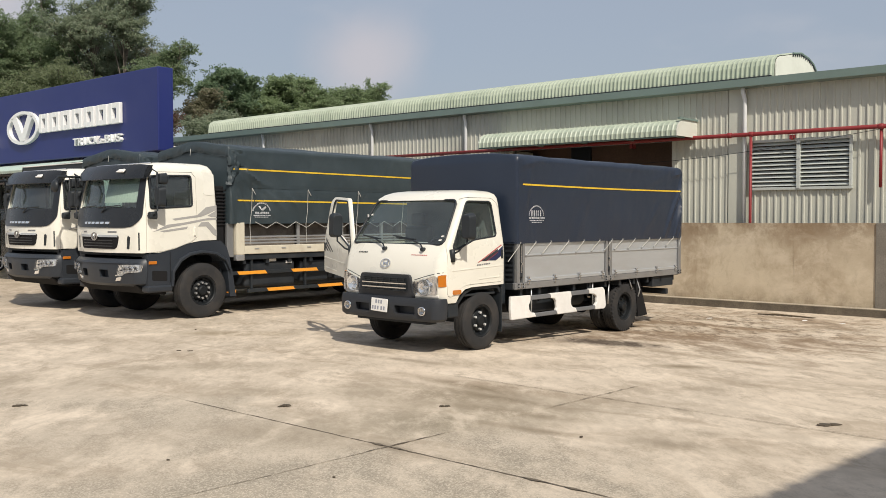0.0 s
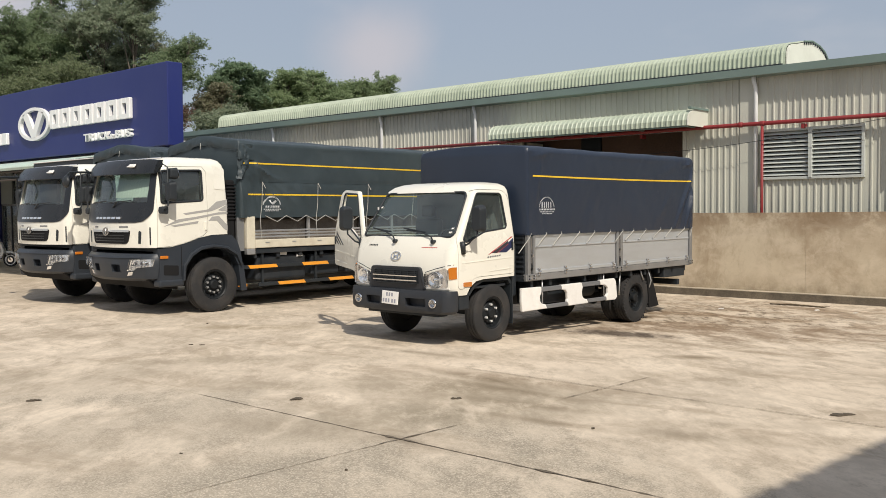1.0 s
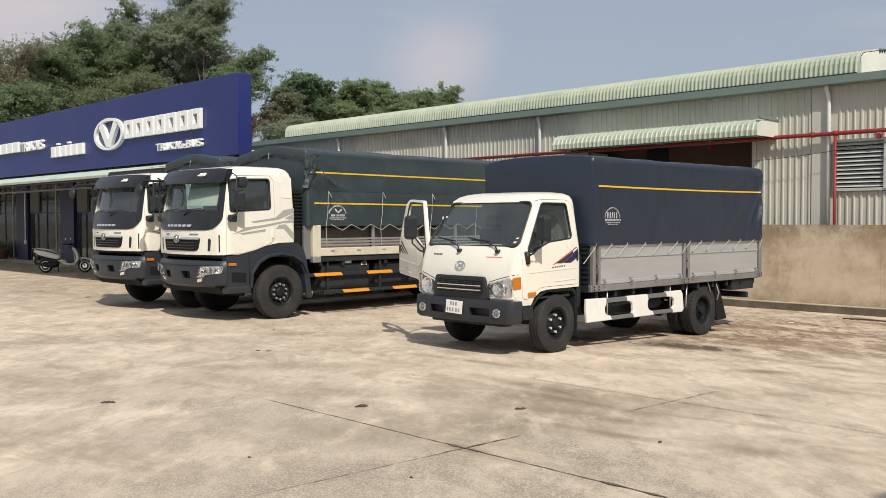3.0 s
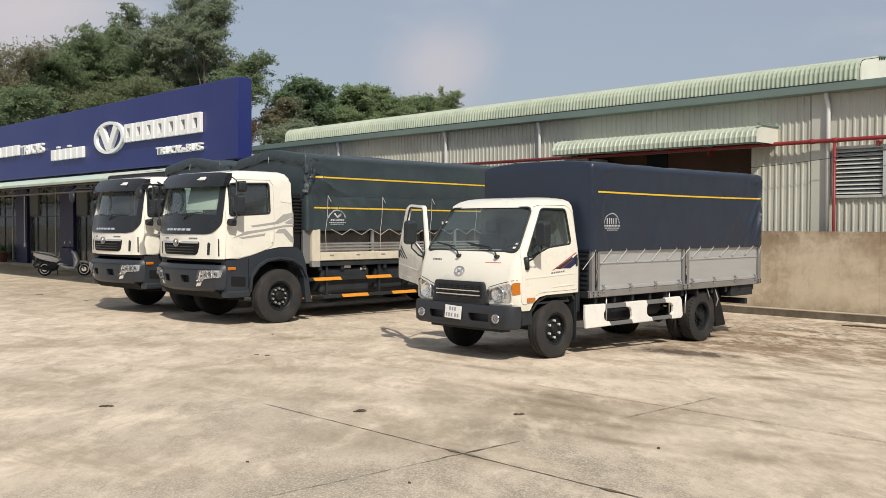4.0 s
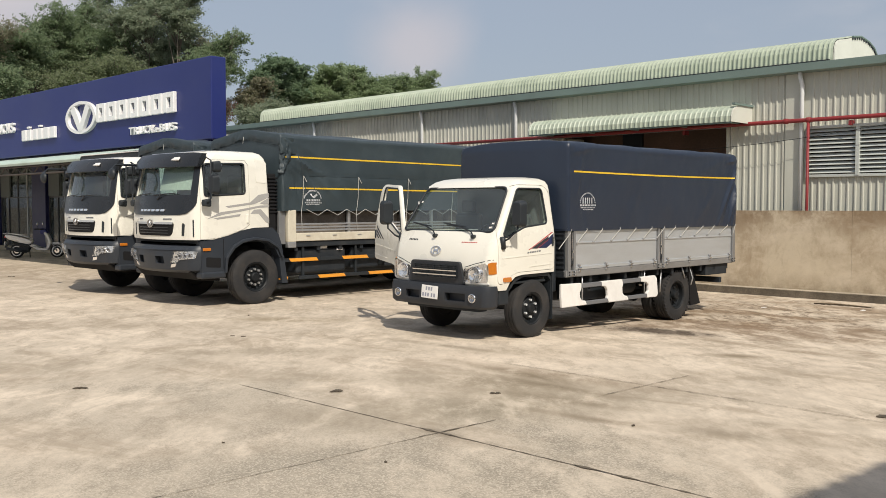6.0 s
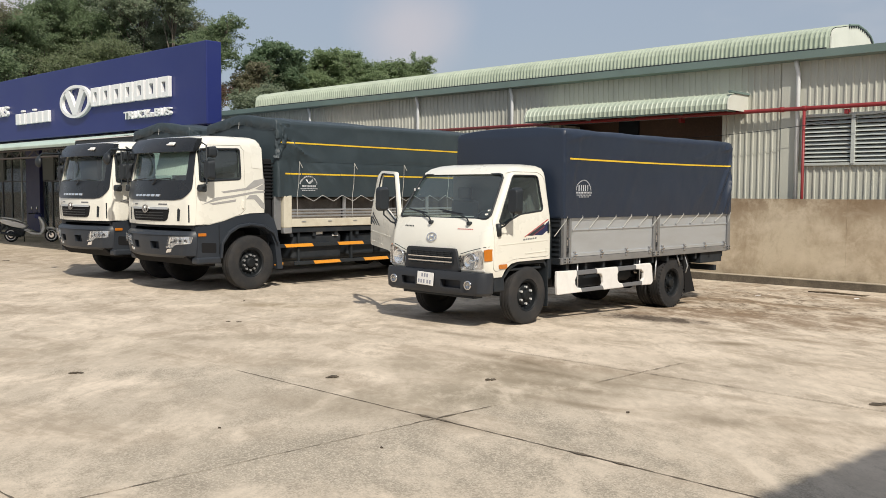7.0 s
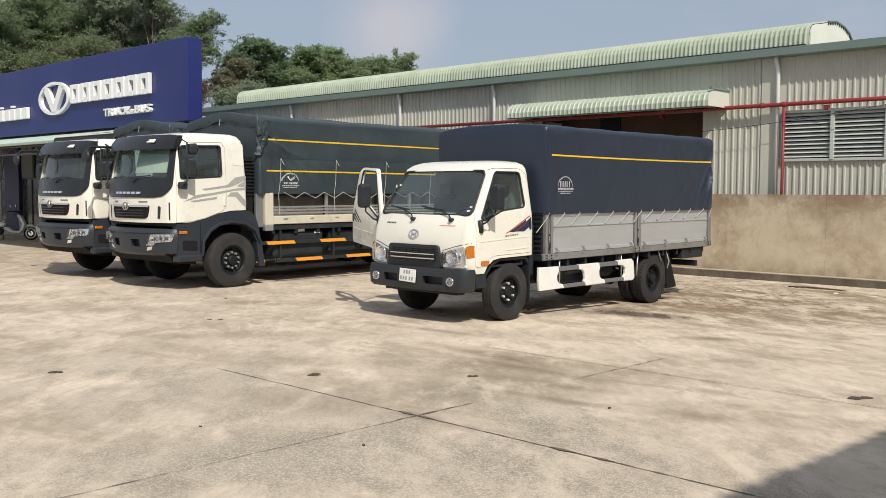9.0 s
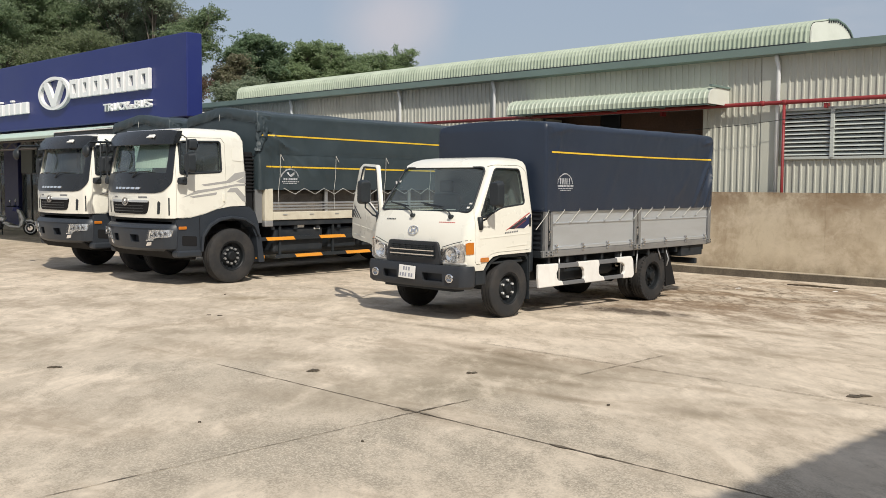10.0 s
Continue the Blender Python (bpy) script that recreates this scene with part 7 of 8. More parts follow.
        for y in (1.15, 2.5, 3.9):
            part("guard_post", box((s * 1.13 - 0.02, y, 0.40), (s * 1.13 + 0.02, y + 0.05, 1.05)), M["black_plastic"], g)
    bm = bmesh.new()
    add_box(bm, (1.10, 0.62, 0.42), (1.15, 0.80, 0.47))
    part("orange_reflector", bm, M["orange"], tr)
    # bed: white posts and rail, slatted stainless sides
    bed = part("bed_floor", box((-1.18, 0.82, 1.04), (1.18, BED_L, 1.14), 0.008), M["chassis"], tr)
    for k in range(14):
        y = 1.0 + k * 0.56
        part("cross_member", box((-1.15, y - 0.04, 0.96), (1.15, y + 0.04, 1.04)), M["chassis"], bed)
    part("headboard", box((-1.15, 0.80, 1.14), (1.15, 0.85, 2.2), 0.01), M["steel"], tr)
    part("tailboard", box((-1.15, BED_L - 0.05, 1.14), (1.15, BED_L, 1.85), 0.01), M["steel"], tr)
    for s in (1, -1):
        part("corner_post", box((s * 1.16 - 0.05, 0.775, 1.14), (s * 1.16 + 0.055, 0.965, 1.76), 0.01), M["cream_rail"], tr, "dirty cream corner post")
        part("post_foot", box((s * 1.16 - 0.05, 0.775, 1.03), (s * 1.16 + 0.05, 0.965, 1.138), 0.01), M["steel"], tr)
        part("front_frame", box((s * 1.12 - 0.04, 0.60, 1.10), (s * 1.12 + 0.03, 0.755, 1.74), 0.008), M["post_steel"], tr, "bare steel front frame")
        rl = part("side_rail", box((s * 1.17 - 0.03, 0.97, 1.15), (s * 1.17 + 0.04, BED_L, 1.31), 0.012), M["cream_rail"], tr, "cream side rail")
        for k in range(11):
            y = 1.2 + k * 0.66
            part("rail_clip", box((s * 1.215 - 0.008, y, 1.245), (s * 1.215 + 0.006, y + 0.10, 1.262)), M["steel"], rl)
        for z in (1.345, 1.405, 1.465):
            part("side_slat", box((s * 1.16 - 0.012, 0.97, z), (s * 1.16 + 0.014, BED_L, z + 0.032), 0.004), M["steel"], tr, "stainless slat")
        for k in range(6):
            y = 2.3 + k * 1.2
            part("stanchion", box((s * 1.14 - 0.02, y, 1.31), (s * 1.14 + 0.02, y + 0.07, 1.80)), M["steel"], tr)
    # pallet-sized goods glimpsed through the slats
    for k in range(5):
        part("load_sack", box((-0.9, 1.0 + k * 1.45, 1.15), (0.98, 2.43 + k * 1.45, 1.74 + 0.05 * (k % 2)), 0.08, 3), M["sack"], tr, "dull packed load")
    # cover, bands, ropes, print
    cover = tarp_bm(1.215, 0.63, BED_L + 0.05, 1.735, 3.19, 0.14, 0.07, 0.042, 0.016, 0.0, 0.020, 9.0, ridge=1.25,
                       creases=((0.72, 2.72, 1.12, 2.46, 0.030, 0.034), (0.70, 2.64, 0.96, 2.42, 0.028, 0.030), (0.78, 2.80, 1.30, 2.58, 0.030, 0.030), (0.72, 2.40, 0.84, 2.05, 0.030, 0.026), (0.86, 2.40, 1.02, 1.95, 0.030, 0.028), (1.00, 2.78, 1.35, 2.45, 0.035, 0.040), (1.00, 2.66, 1.62, 2.44, 0.035, 0.034), (1.05, 2.42, 1.35, 1.85, 0.040, 0.044), (1.22, 2.42, 1.62, 1.90, 0.040, 0.040), (1.42, 2.42, 1.95, 1.98, 0.045, 0.034), (2.0, 2.42, 2.3, 1.95, 0.04, 0.022), (2.6, 2.42, 2.85, 2.0, 0.04, 0.022), (1.75, 2.42, 2.35, 2.05, 0.06, 0.014), (0.92, 2.40, 1.08, 1.78, 0.04, -0.028), (0.96, 2.95, 1.10, 2.45, 0.045, 0.035), (0.90, 2.70, 1.30, 2.42, 0.04, 0.026),
                                (0.95, 3.05, 1.55, 2.80, 0.05, 0.014), (2.3, 2.42, 2.9, 1.80, 0.08, 0.012), (3.5, 2.42, 3.9, 1.85, 0.08, 0.014), (1.0, 2.42, 8.4, 2.40, 0.03, -0.014), (0.66, 2.30, 0.72, 1.80, 0.04, 0.03)))
    tree = BVHTree.FromBMesh(cover)
    tp = apart(cover, "tarpaulin", M["tarp_grey"], tr, "charcoal canvas tarpaulin")
    # hood over the first hoop: a loose puckered skirt in front, straight slopes above, a bunched edge down each side
    hoop = [(-1.235, 2.845), (-1.235, 3.045), (-1.225, 3.145), (-1.17, 3.200), (-0.8, 3.250), (-0.4, 3.305), (-0.1, 3.345), (0.1, 3.345), (0.4, 3.305), (0.8, 3.250), (1.17, 3.200), (1.225, 3.145), (1.235, 3.045), (1.235, 2.845)]

    def along(u):
        q = u * (len(hoop) - 1)
        i = min(int(q), len(hoop) - 2)
        t = q - i
        return (hoop[i][0] * (1 - t) + hoop[i + 1][0] * t, hoop[i][1] * (1 - t) + hoop[i + 1][1] * t)

    def hood(u, v):
        x, z = along(u)
        low = min(1.0, max(0.0, (z - 2.845) / 0.30))
        pk = 1.5 * noise.noise((x * 5.0, z * 5.0, v * 2.0)) + 1.2 * noise.noise((x * 13.0, z * 13.0, v * 4.0 + 3.0))
        if v < 0.5:
            k = 1 - v / 0.5
            drop = (0.20 + 0.018 * pk) * k * low
            return (x * (1 - 0.035 * k), 0.62 - 0.02 * math.sin(k * 3.1) + 0.022 * pk * k, z - drop - 0.008 * abs(pk))
        k = (v - 0.5) / 0.5
        return (x * (1.0 + 0.012 * (1 - k) * pk - 0.006 * k), 0.62 + 0.36 * k + 0.03 * pk * k, z + 0.012 * math.sin(k * 3.1) - 0.02 * k + 0.012 * pk * (1 - abs(2 * k - 1)))

    part("front_flap", grid_sheet(90, 18, hood), M["tarp_grey"], tp, "loose puckered hood of the cover", smooth=True)
    part("flap_hem", grid_sheet(90, 1, lambda u, v: tuple(Vector(hood(u, 0.02 + 0.07 * v)) + Vector((0, -0.012, -0.004)))), M["tarp_grey"], tp, smooth=True)
    part("flap_tie", tube([(0.06, 0.55, 3.20), (0.07, 0.54, 3.14), (0.05, 0.54, 3.07)], 0.005, 6), M["rope"], tp)
    for s in (1, -1):
        def bunch(u, v):
            z = 3.13 - 0.66 * u
            pk = 1.9 * noise.noise((z * 7.0 + v * 3, v * 3.0, 4.0 * s)) + 1.9 * noise.noise((z * 17.0 + v * 7, v * 5.0, 2.0))
            yy = 0.60 - 0.03 * u + 0.03 * math.sin(u * math.pi) + (0.30 - 0.17 * u) * v
            return (s * (1.225 + 0.022 * math.sin(v * math.pi) + 0.032 * pk * math.sin(v * math.pi) - 0.05 * (1 - v) ** 2), yy + 0.02 * pk, z)
        part("bunched_edge", grid_sheet(44, 12, bunch), M["tarp_grey"], tp, smooth=True)
    for s in (1, -1):
        for z, y0 in ((2.775, 0.70), (2.180, 0.80)):
            part("yellow_band", grid_sheet(190, 1, lambda u, v: laid_on(tree, s, y0 + (BED_L - 0.06 - y0) * u, z - 0.014 + 0.029 * v - 0.03 * u, 0.006)), M["yellow"], tp, "yellow band")
        part("cover_seam", grid_sheet(40, 1, lambda u, v: laid_on(tree, s, 1.1 + 7.0 * u, 2.42 + 0.016 * v - 0.02 * u, 0.006)), M["tarp_grey"], tp)
        bm = bmesh.new()
        pts = []
        k = 0
        y = 1.198
        while y < BED_L:
            pts.append((s * 1.235, y, 1.650 if k % 2 else 1.768))
            y += 0.225 if k % 2 else 0.28
            k += 1
        add_tube(bm, pts, 0.0065, 5)
        part("lacing_rope", bm, M["rope"], tp, "pale lacing rope")
        for y in (1.13, 2.53, 3.94, 5.35, 6.75):
            bm = bmesh.new()
            add_tube(bm, [(s * 1.24, y, 2.42), (s * 1.243, y - 0.02, 2.0), (s * 1.238, y - 0.06, 1.72), (s * 1.22, y - 0.03, 1.34)], 0.0055, 5)
            add_tube(bm, [(s * 1.24, y, 2.42), (s * 1.25, y + 0.07, 2.30)], 0.007, 5)
            part("tie_rope", bm, M["rope"], tp)
    printed = bmesh.new()
    for k in range(15):
        a = math.pi * (0.06 + 0.88 * k / 14)
        add_box(printed, (-0.002, -0.017, -0.014), (0.002, 0.017, 0.014), 0, 1, Matrix.Translation((1.245, 1.36 + 0.20 * math.cos(a), 1.965 + 0.17 * math.sin(a))) @ Matrix.Rotation(a - math.pi / 2, 4, "X"))
    for z0, z1, q in ((1.925, 1.965, 0.15), (1.885, 1.905, 0.19), (1.855, 1.87, 0.16)):
        y = 1.36 - q
        while y < 1.36 + q:
            add_box(printed, (1.243, y, z0), (1.247, y + 0.034, z1))
            y += 0.042
    add_prism(printed, [(1.28, 2.07), (1.33, 2.08), (1.36, 2.02), (1.45, 2.08), (1.50, 2.07), (1.41, 1.99), (1.37, 1.99)], "x", 1.243, 1.247)
    part("round_print", draped(printed, tree), M["print_white"], tp, "faded white round print with plain bars", kind="stuff")
    # inside
    part("dashboard", prism([(-1.10, 1.5), (-1.08, 1.93), (-0.85, 1.98), (-0.62, 1.85), (-0.65, 1.5)], "x", -1.05, 1.05, 0.02), M["black_plastic"], cab)
    part("rear_lining", box((-1.08, 0.16, 1.30), (1.08, 0.18, 2.66), 0.006), M["black_plastic"], cab)
    part("roof_lining", box((-0.95, -0.70, 2.735), (0.95, 0.10, 2.75), 0.005), M["grey_trim"], cab)
    for x in (-0.62, 0.62):
        part("seat", box((x - 0.26, -0.45, 1.45), (x + 0.26, 0.05, 1.68), 0.06, 3), M["grey_trim"], cab)
        part("backrest", box((x - 0.25, -0.06, 1.66), (x + 0.25, 0.10, 2.40), 0.06, 3), M["grey_trim"], cab)
    bm = bmesh.new()
    cir = [(0.62 + 0.23 * math.cos(a), -0.62 - 0.10 * math.sin(a), 1.98 + 0.20 * math.sin(a)) for a in [2 * math.pi * k / 24 for k in range(26)]]
    add_tube(bm, cir, 0.018, 6, False)
    part("steering_wheel", bm, M["black_plastic"], cab, smooth=True)
    part("windscreen_sticker", grid_sheet(2, 2, lambda u, v: (-0.93 + 0.11 * u, c.front(-0.9, 2.06 + 0.20 * v) + 0.035, 2.06 + 0.20 * v)), M["white"], cab, "white paper label")
    return tr, cab


M["gloss_black"] = node_mat("gloss_black_plastic", (0.014, 0.016, 0.019), 0.28, vary=0.1, dirt=(0.06, 0.058, 0.055), dirt_amount=0.2)
M["graphic"] = node_mat("grey_graphic", (0.36, 0.355, 0.34), 0.4, vary=0.08, scale=5)
M["sack"] = node_mat("dull_load_wrap", (0.15, 0.128, 0.105), 0.8, vary=0.4, scale=2.2, dirt=(0.34, 0.30, 0.25), dirt_amount=0.5, dirt_scale=3.0)
M["sunshade"] = node_mat("pale_green_sunshade", (0.66, 0.70, 0.60), 0.55, vary=0.06)
heavy, heavy_cab = build_heavy_truck()
other = copy_thing(heavy, pose(-18.73, 9.77, 0))
tagged(other, "cream heavy truck with black lower body beside its twin")
# the nearer twin has a folded shade behind its windscreen
part("windscreen_shade", grid_sheet(24, 1, lambda u, v: (0.02 + 0.86 * u, CAB_B.front(0.02 + 0.86 * u, 2.12 + 0.44 * v) + 0.07 + 0.003 * (round(u * 24) % 2), 2.12 + 0.44 * v)), M["sunshade"], heavy_cab, "pale green folded sunshade")


# ---- office building beside the yard; it throws the shade across the near yard ----
def build_near_block():
    b = thing("office_block", pose(1.98, 3.7, 0, 0, 0, -5.8), "plain rendered office block with a tiled eave beside the yard", "building")
    part("walls", box((0.6, -19, -0.1), (7.0, 9.0, 4.9), 0.02), M["pier"], b)
    eave = []
    for k in range(121):
        y = -19.6 + 0.24 * k
        eave += [(0.012 * math.sin(k * 1.7), y), (-0.040 + 0.015 * math.sin(k * 2.9), y + 0.07), (-0.034, y + 0.15)]
    part("roof_slab", prism(eave[::-1] + [(7.4, -19.6), (7.4, 9.5)], "z", 4.9, 5.06), M["kerb"], b)


build_near_block()


# ---- trees ----
def leaf_mat(name, a, b, c):
    m = bpy.data.materials.new(name)
    m.use_nodes = True
    nt = m.node_tree
    nt.nodes.clear()
    out = nt.nodes.new("ShaderNodeOutputMaterial")
    geo = nt.nodes.new("ShaderNodeNewGeometry")
    ramp = nt.nodes.new("ShaderNodeValToRGB")
    ramp.color_ramp.elements[0].color = (*a, 1)
    ramp.color_ramp.elements[1].color = (*b, 1)
    e = ramp.color_ramp.elements.new(0.88)
    e.color = (*c, 1)
    nt.links.new(geo.outputs["Random Per Island"], ramp.inputs["Fac"])
    di = nt.nodes.new("ShaderNodeBsdfDiffuse")
    tl = nt.nodes.new("ShaderNodeBsdfTranslucent")
    gl = nt.nodes.new("ShaderNodeBsdfGlossy")
    gl.inputs["Roughness"].default_value = 0.45
    gl.inputs["Color"].default_value = (0.5, 0.5, 0.5, 1)
    nt.links.new(ramp.outputs["Color"], di.inputs["Color"])
    nt.links.new(ramp.outputs["Color"], tl.inputs["Color"])
    m1 = nt.nodes.new("ShaderNodeMixShader")
    m1.inputs["Fac"].default_value = 0.60
    nt.links.new(di.outputs[0], m1.inputs[1])
    nt.links.new(tl.outputs[0], m1.inputs[2])
    m2 = nt.nodes.new("ShaderNodeMixShader")
    m2.inputs["Fac"].default_value = 0.025
    nt.links.new(m1.outputs[0], m2.inputs[1])
    nt.links.new(gl.outputs[0], m2.inputs[2])
    nt.links.new(m2.outputs[0], out.inputs["Surface"])
    return m


M["bark"] = node_mat("grey_brown_bark", (0.145, 0.125, 0.10), 0.9, vary=0.3, scale=3, fine=30, bump=0.01)
# most leaf greens are lightened to carry the haze over the far trees
M["leaf_mid"] = leaf_mat("mid_green_leaves", (0.172, 0.245, 0.131), (0.209, 0.287, 0.151), (0.259, 0.316, 0.184))
M["leaf_light"] = leaf_mat("sunny_green_leaves", (0.170, 0.218, 0.108), (0.200, 0.250, 0.126), (0.235, 0.265, 0.155))
M["leaf_dark"] = leaf_mat("deep_green_leaves", (0.160, 0.250, 0.148), (0.192, 0.285, 0.166), (0.235, 0.305, 0.182))
M["leaf_bright"] = leaf_mat("bright_green_leaves", (0.215, 0.300, 0.150), (0.255, 0.345, 0.175), (0.300, 0.365, 0.205))
M["leaf_dusk"] = leaf_mat("grey_green_leaves", (0.228, 0.288, 0.193), (0.264, 0.324, 0.218), (0.306, 0.342, 0.237))
M["leaf_dry"] = leaf_mat("dry_olive_leaves", (0.218, 0.241, 0.147), (0.259, 0.276, 0.170), (0.293, 0.259, 0.181))
M["leaf_red"] = leaf_mat("reddish_leaves", (0.20, 0.095, 0.090), (0.23, 0.14, 0.115), (0.15, 0.15, 0.09))


def build_tree(x, y, height, spread, seed, leaf, leaves=9000, low=0.35, size=0.17, gaps=0.5, label="tall leafy tree behind the yard"):
    """A tapered trunk that forks into limbs and twigs; leaves gather in loose sprays that fill an uneven crown."""
    rnd = random.Random(seed)
    t = thing("tree", pose(x, y, -0.08), label, "tree", "trees behind the buildings")
    zc, rz = height * (0.5 + low / 2), height * (0.5 - low / 2)
    boughs = []
    for k in range(int(12 + spread * 3)):
        a = 2.399963 * k + rnd.uniform(-0.5, 0.5)
        e = math.asin(-0.6 + 1.58 * ((k * 0.618) % 1.0))
        q = rnd.uniform(0.55, 0.95) if k % 4 else rnd.uniform(0.1, 0.5)
        boughs.append(Vector((math.cos(a) * math.cos(e) * spread * q, math.sin(a) * math.cos(e) * spread * q, zc + math.sin(e) * rz * q * 0.95)))
    clumps = []
    for b in boughs:
        for _ in range(7):
            c = b + Vector((rnd.gauss(0, 0.22) * spread, rnd.gauss(0, 0.22) * spread, rnd.gauss(0.0, 0.12) * (spread + rz) * 0.5))
            if c.z < height and rnd.random() > gaps * 0.22:
                clumps.append((c, (0.25 + 0.13 * spread) * rnd.uniform(0.75, 1.45), b))
    wood = bmesh.new()

    def limb(pts, r0, r1, sides):
        rings = []
        for i, a in enumerate(pts):
            rr = r0 + (r1 - r0) * i / (len(pts) - 1)
            dd = (pts[min(i + 1, len(pts) - 1)] - pts[max(i - 1, 0)]).normalized()
            u = dd.cross(Vector((0.31, 0.9, 0.12))).normalized()
            v = u.cross(dd)
            rings.append([wood.verts.new(a + rr * (math.cos(k * 2 * math.pi / sides) * u + math.sin(k * 2 * math.pi / sides) * v)) for k in range(sides)])
        for a, b in zip(rings, rings[1:]):
            for k in range(sides):
                wood.faces.new((a[k], a[(k + 1) % sides], b[(k + 1) % sides], b[k]))

    wander = [Vector((0, 0, 0))]
    for i in range(1, 8):
        wander.append(Vector((wander[-1].x + height * 0.012 * rnd.uniform(-1, 1), wander[-1].y + height * 0.012 * rnd.uniform(-1, 1), height * 0.78 * i / 7)))
    limb(wander, height * 0.011, height * 0.003, 8)
    for b in boughs:
        i = max(1, min(6, int(7 * (b.z * rnd.uniform(0.72, 0.92)) / (height * 0.78))))
        a = wander[i]
        mid = a.lerp(b, 0.5) + Vector((rnd.uniform(-1, 1), rnd.uniform(-1, 1), rnd.uniform(-0.2, 0.6))) * spread * 0.08
        limb([a, a.lerp(mid, 0.5) + Vector((0, 0, -0.02 * spread)), mid, b], height * 0.0036, height * 0.0012, 5)
        for c, rad, own in clumps:
            if own is b:
                m2 = b.lerp(c, 0.5) + Vector((rnd.uniform(-1, 1), rnd.uniform(-1, 1), rnd.uniform(-0.2, 0.8))) * rad * 0.4
                limb([mid.lerp(b, 0.6), m2, c + Vector((0, 0, rad * 0.4))], height * 0.0016, height * 0.0005, 4)
    clumps = [(c, r) for c, r, _ in clumps]
    part("trunk", wood, M["bark"], t, "grey-brown trunk and limbs", smooth=True)
    rng = np.random.RandomState(seed)
    quads = []
    per = leaves / sum(r * r for _, r in clumps)
    for p, rad in clumps:
        n = max(12, int(per * rad * rad))
        # sprays: a few thin drooping strands of leaves in every clump
        m = 7
        root = np.array(p)[None] + rng.normal(0, 1, (m, 3)) * np.array([0.52, 0.52, 0.32]) * rad
        way = rng.normal(0, 1, (m, 3)) * np.array([1.0, 1.0, 0.50]) * rad * 0.62
        k = rng.randint(0, m, n)
        o = rng.normal(0, 1, (n, 3)) + np.array([0, 0, 0.3])
        o /= np.linalg.norm(o, axis=1)[:, None]
        c = root[k] + way[k] * rng.uniform(-0.6, 1.0, n)[:, None] + rng.normal(0, 0.17 * rad, (n, 3)) * np.array([1, 1, 0.7])
        s = (size * rng.uniform(0.6, 1.3, n))[:, None]
        # leaf planes lean outwards and upwards
        nor = o * 0.6 + rng.normal(0, 0.45, (n, 3)) + np.array([0.25, -0.2, 0.75])
        nor /= np.linalg.norm(nor, axis=1)[:, None]
        a = np.cross(nor, rng.normal(0, 1, (n, 3)))
        a /= np.linalg.norm(a, axis=1)[:, None]
        b = np.cross(nor, a)
        quads.append(np.stack([c - a * s, c - b * s * 0.5 + nor * s * 0.12, c + a * s, c + b * s * 0.5 + nor * s * 0.12], 1))
    co = np.concatenate(quads).reshape(-1, 3)
    m = len(co) // 4
    me = bpy.data.meshes.new("crown")
    me.vertices.add(len(co))
    me.vertices.foreach_set("co", co.ravel())
    me.loops.add(len(co))
    me.loops.foreach_set("vertex_index", np.arange(len(co)))
    me.polygons.add(m)
    me.polygons.foreach_set("loop_start", np.arange(m) * 4)
    me.update(calc_edges=True)
    me.materials.append(leaf)
    cr = new("crown", me)
    cr.parent = t
    tagged(cr, "loose leafy crown", kind="stuff")
    return t


# x, y, height, crown spread, leaf, leaves, lowest leaves, leaf size, gaps
WOOD_LEFT = (
    (-59.3, 18.1, 13.6, 2.18, "leaf_mid", 20735, 0.53, 0.078, 0.6),
    (-56.6, 19.9, 13.8, 1.78, "leaf_dry", 11165, 0.55, 0.070, 1.6),
    (-62.0, 25.3, 16.5, 2.60, "leaf_mid", 33495, 0.50, 0.082, 0.4),
    (-59.0, 22.2, 13.6, 2.35, "leaf_mid", 30305, 0.59, 0.082, 0.4),
    (-64.9, 28.9, 17.2, 2.56, "leaf_mid", 30305, 0.54, 0.082, 0.4),
    (-66.2, 30.7, 18.6, 1.56, "leaf_mid", 14355, 0.66, 0.082, 0.5),
    (-60.9, 30.3, 16.8, 2.34, "leaf_mid", 30305, 0.56, 0.082, 0.5),
    (-53.3, 25.3, 11.2, 2.53, "leaf_light", 25520, 0.68, 0.078, 0.3),
    (-53.8, 18.8, 10.0, 2.34, "leaf_mid", 23925, 0.66, 0.078, 0.3),
    (-76.5, 29.5, 16.0, 4.69, "leaf_mid", 24200, 0.49, 0.130, 0.2),
    (-76.1, 35.5, 16.9, 4.94, "leaf_mid", 24200, 0.50, 0.130, 0.2),
)
WOOD_MIDDLE = (
    (-57.5, 30.4, 18.2, 2.32, "leaf_dusk", 28710, 0.60, 0.078, 1.5),
    (-53.8, 30.9, 17.7, 1.76, "leaf_dusk", 23925, 0.66, 0.078, 1.5),
    (-58.6, 32.5, 15.5, 2.56, "leaf_dusk", 30305, 0.60, 0.082, 1.5),
    (-56.6, 33.9, 14.0, 1.46, "leaf_dry", 14355, 0.69, 0.078, 0.7),
    (-49.0, 31.0, 13.4, 1.67, "leaf_mid", 23925, 0.61, 0.074, 0.8),
    (-52.8, 32.5, 11.9, 1.17, "leaf_dusk", 22330, 0.73, 0.078, 0.4),
    (-39.8, 25.0, 7.3, 0.52, "leaf_red", 10150, 0.75, 0.057, 0.6),
)
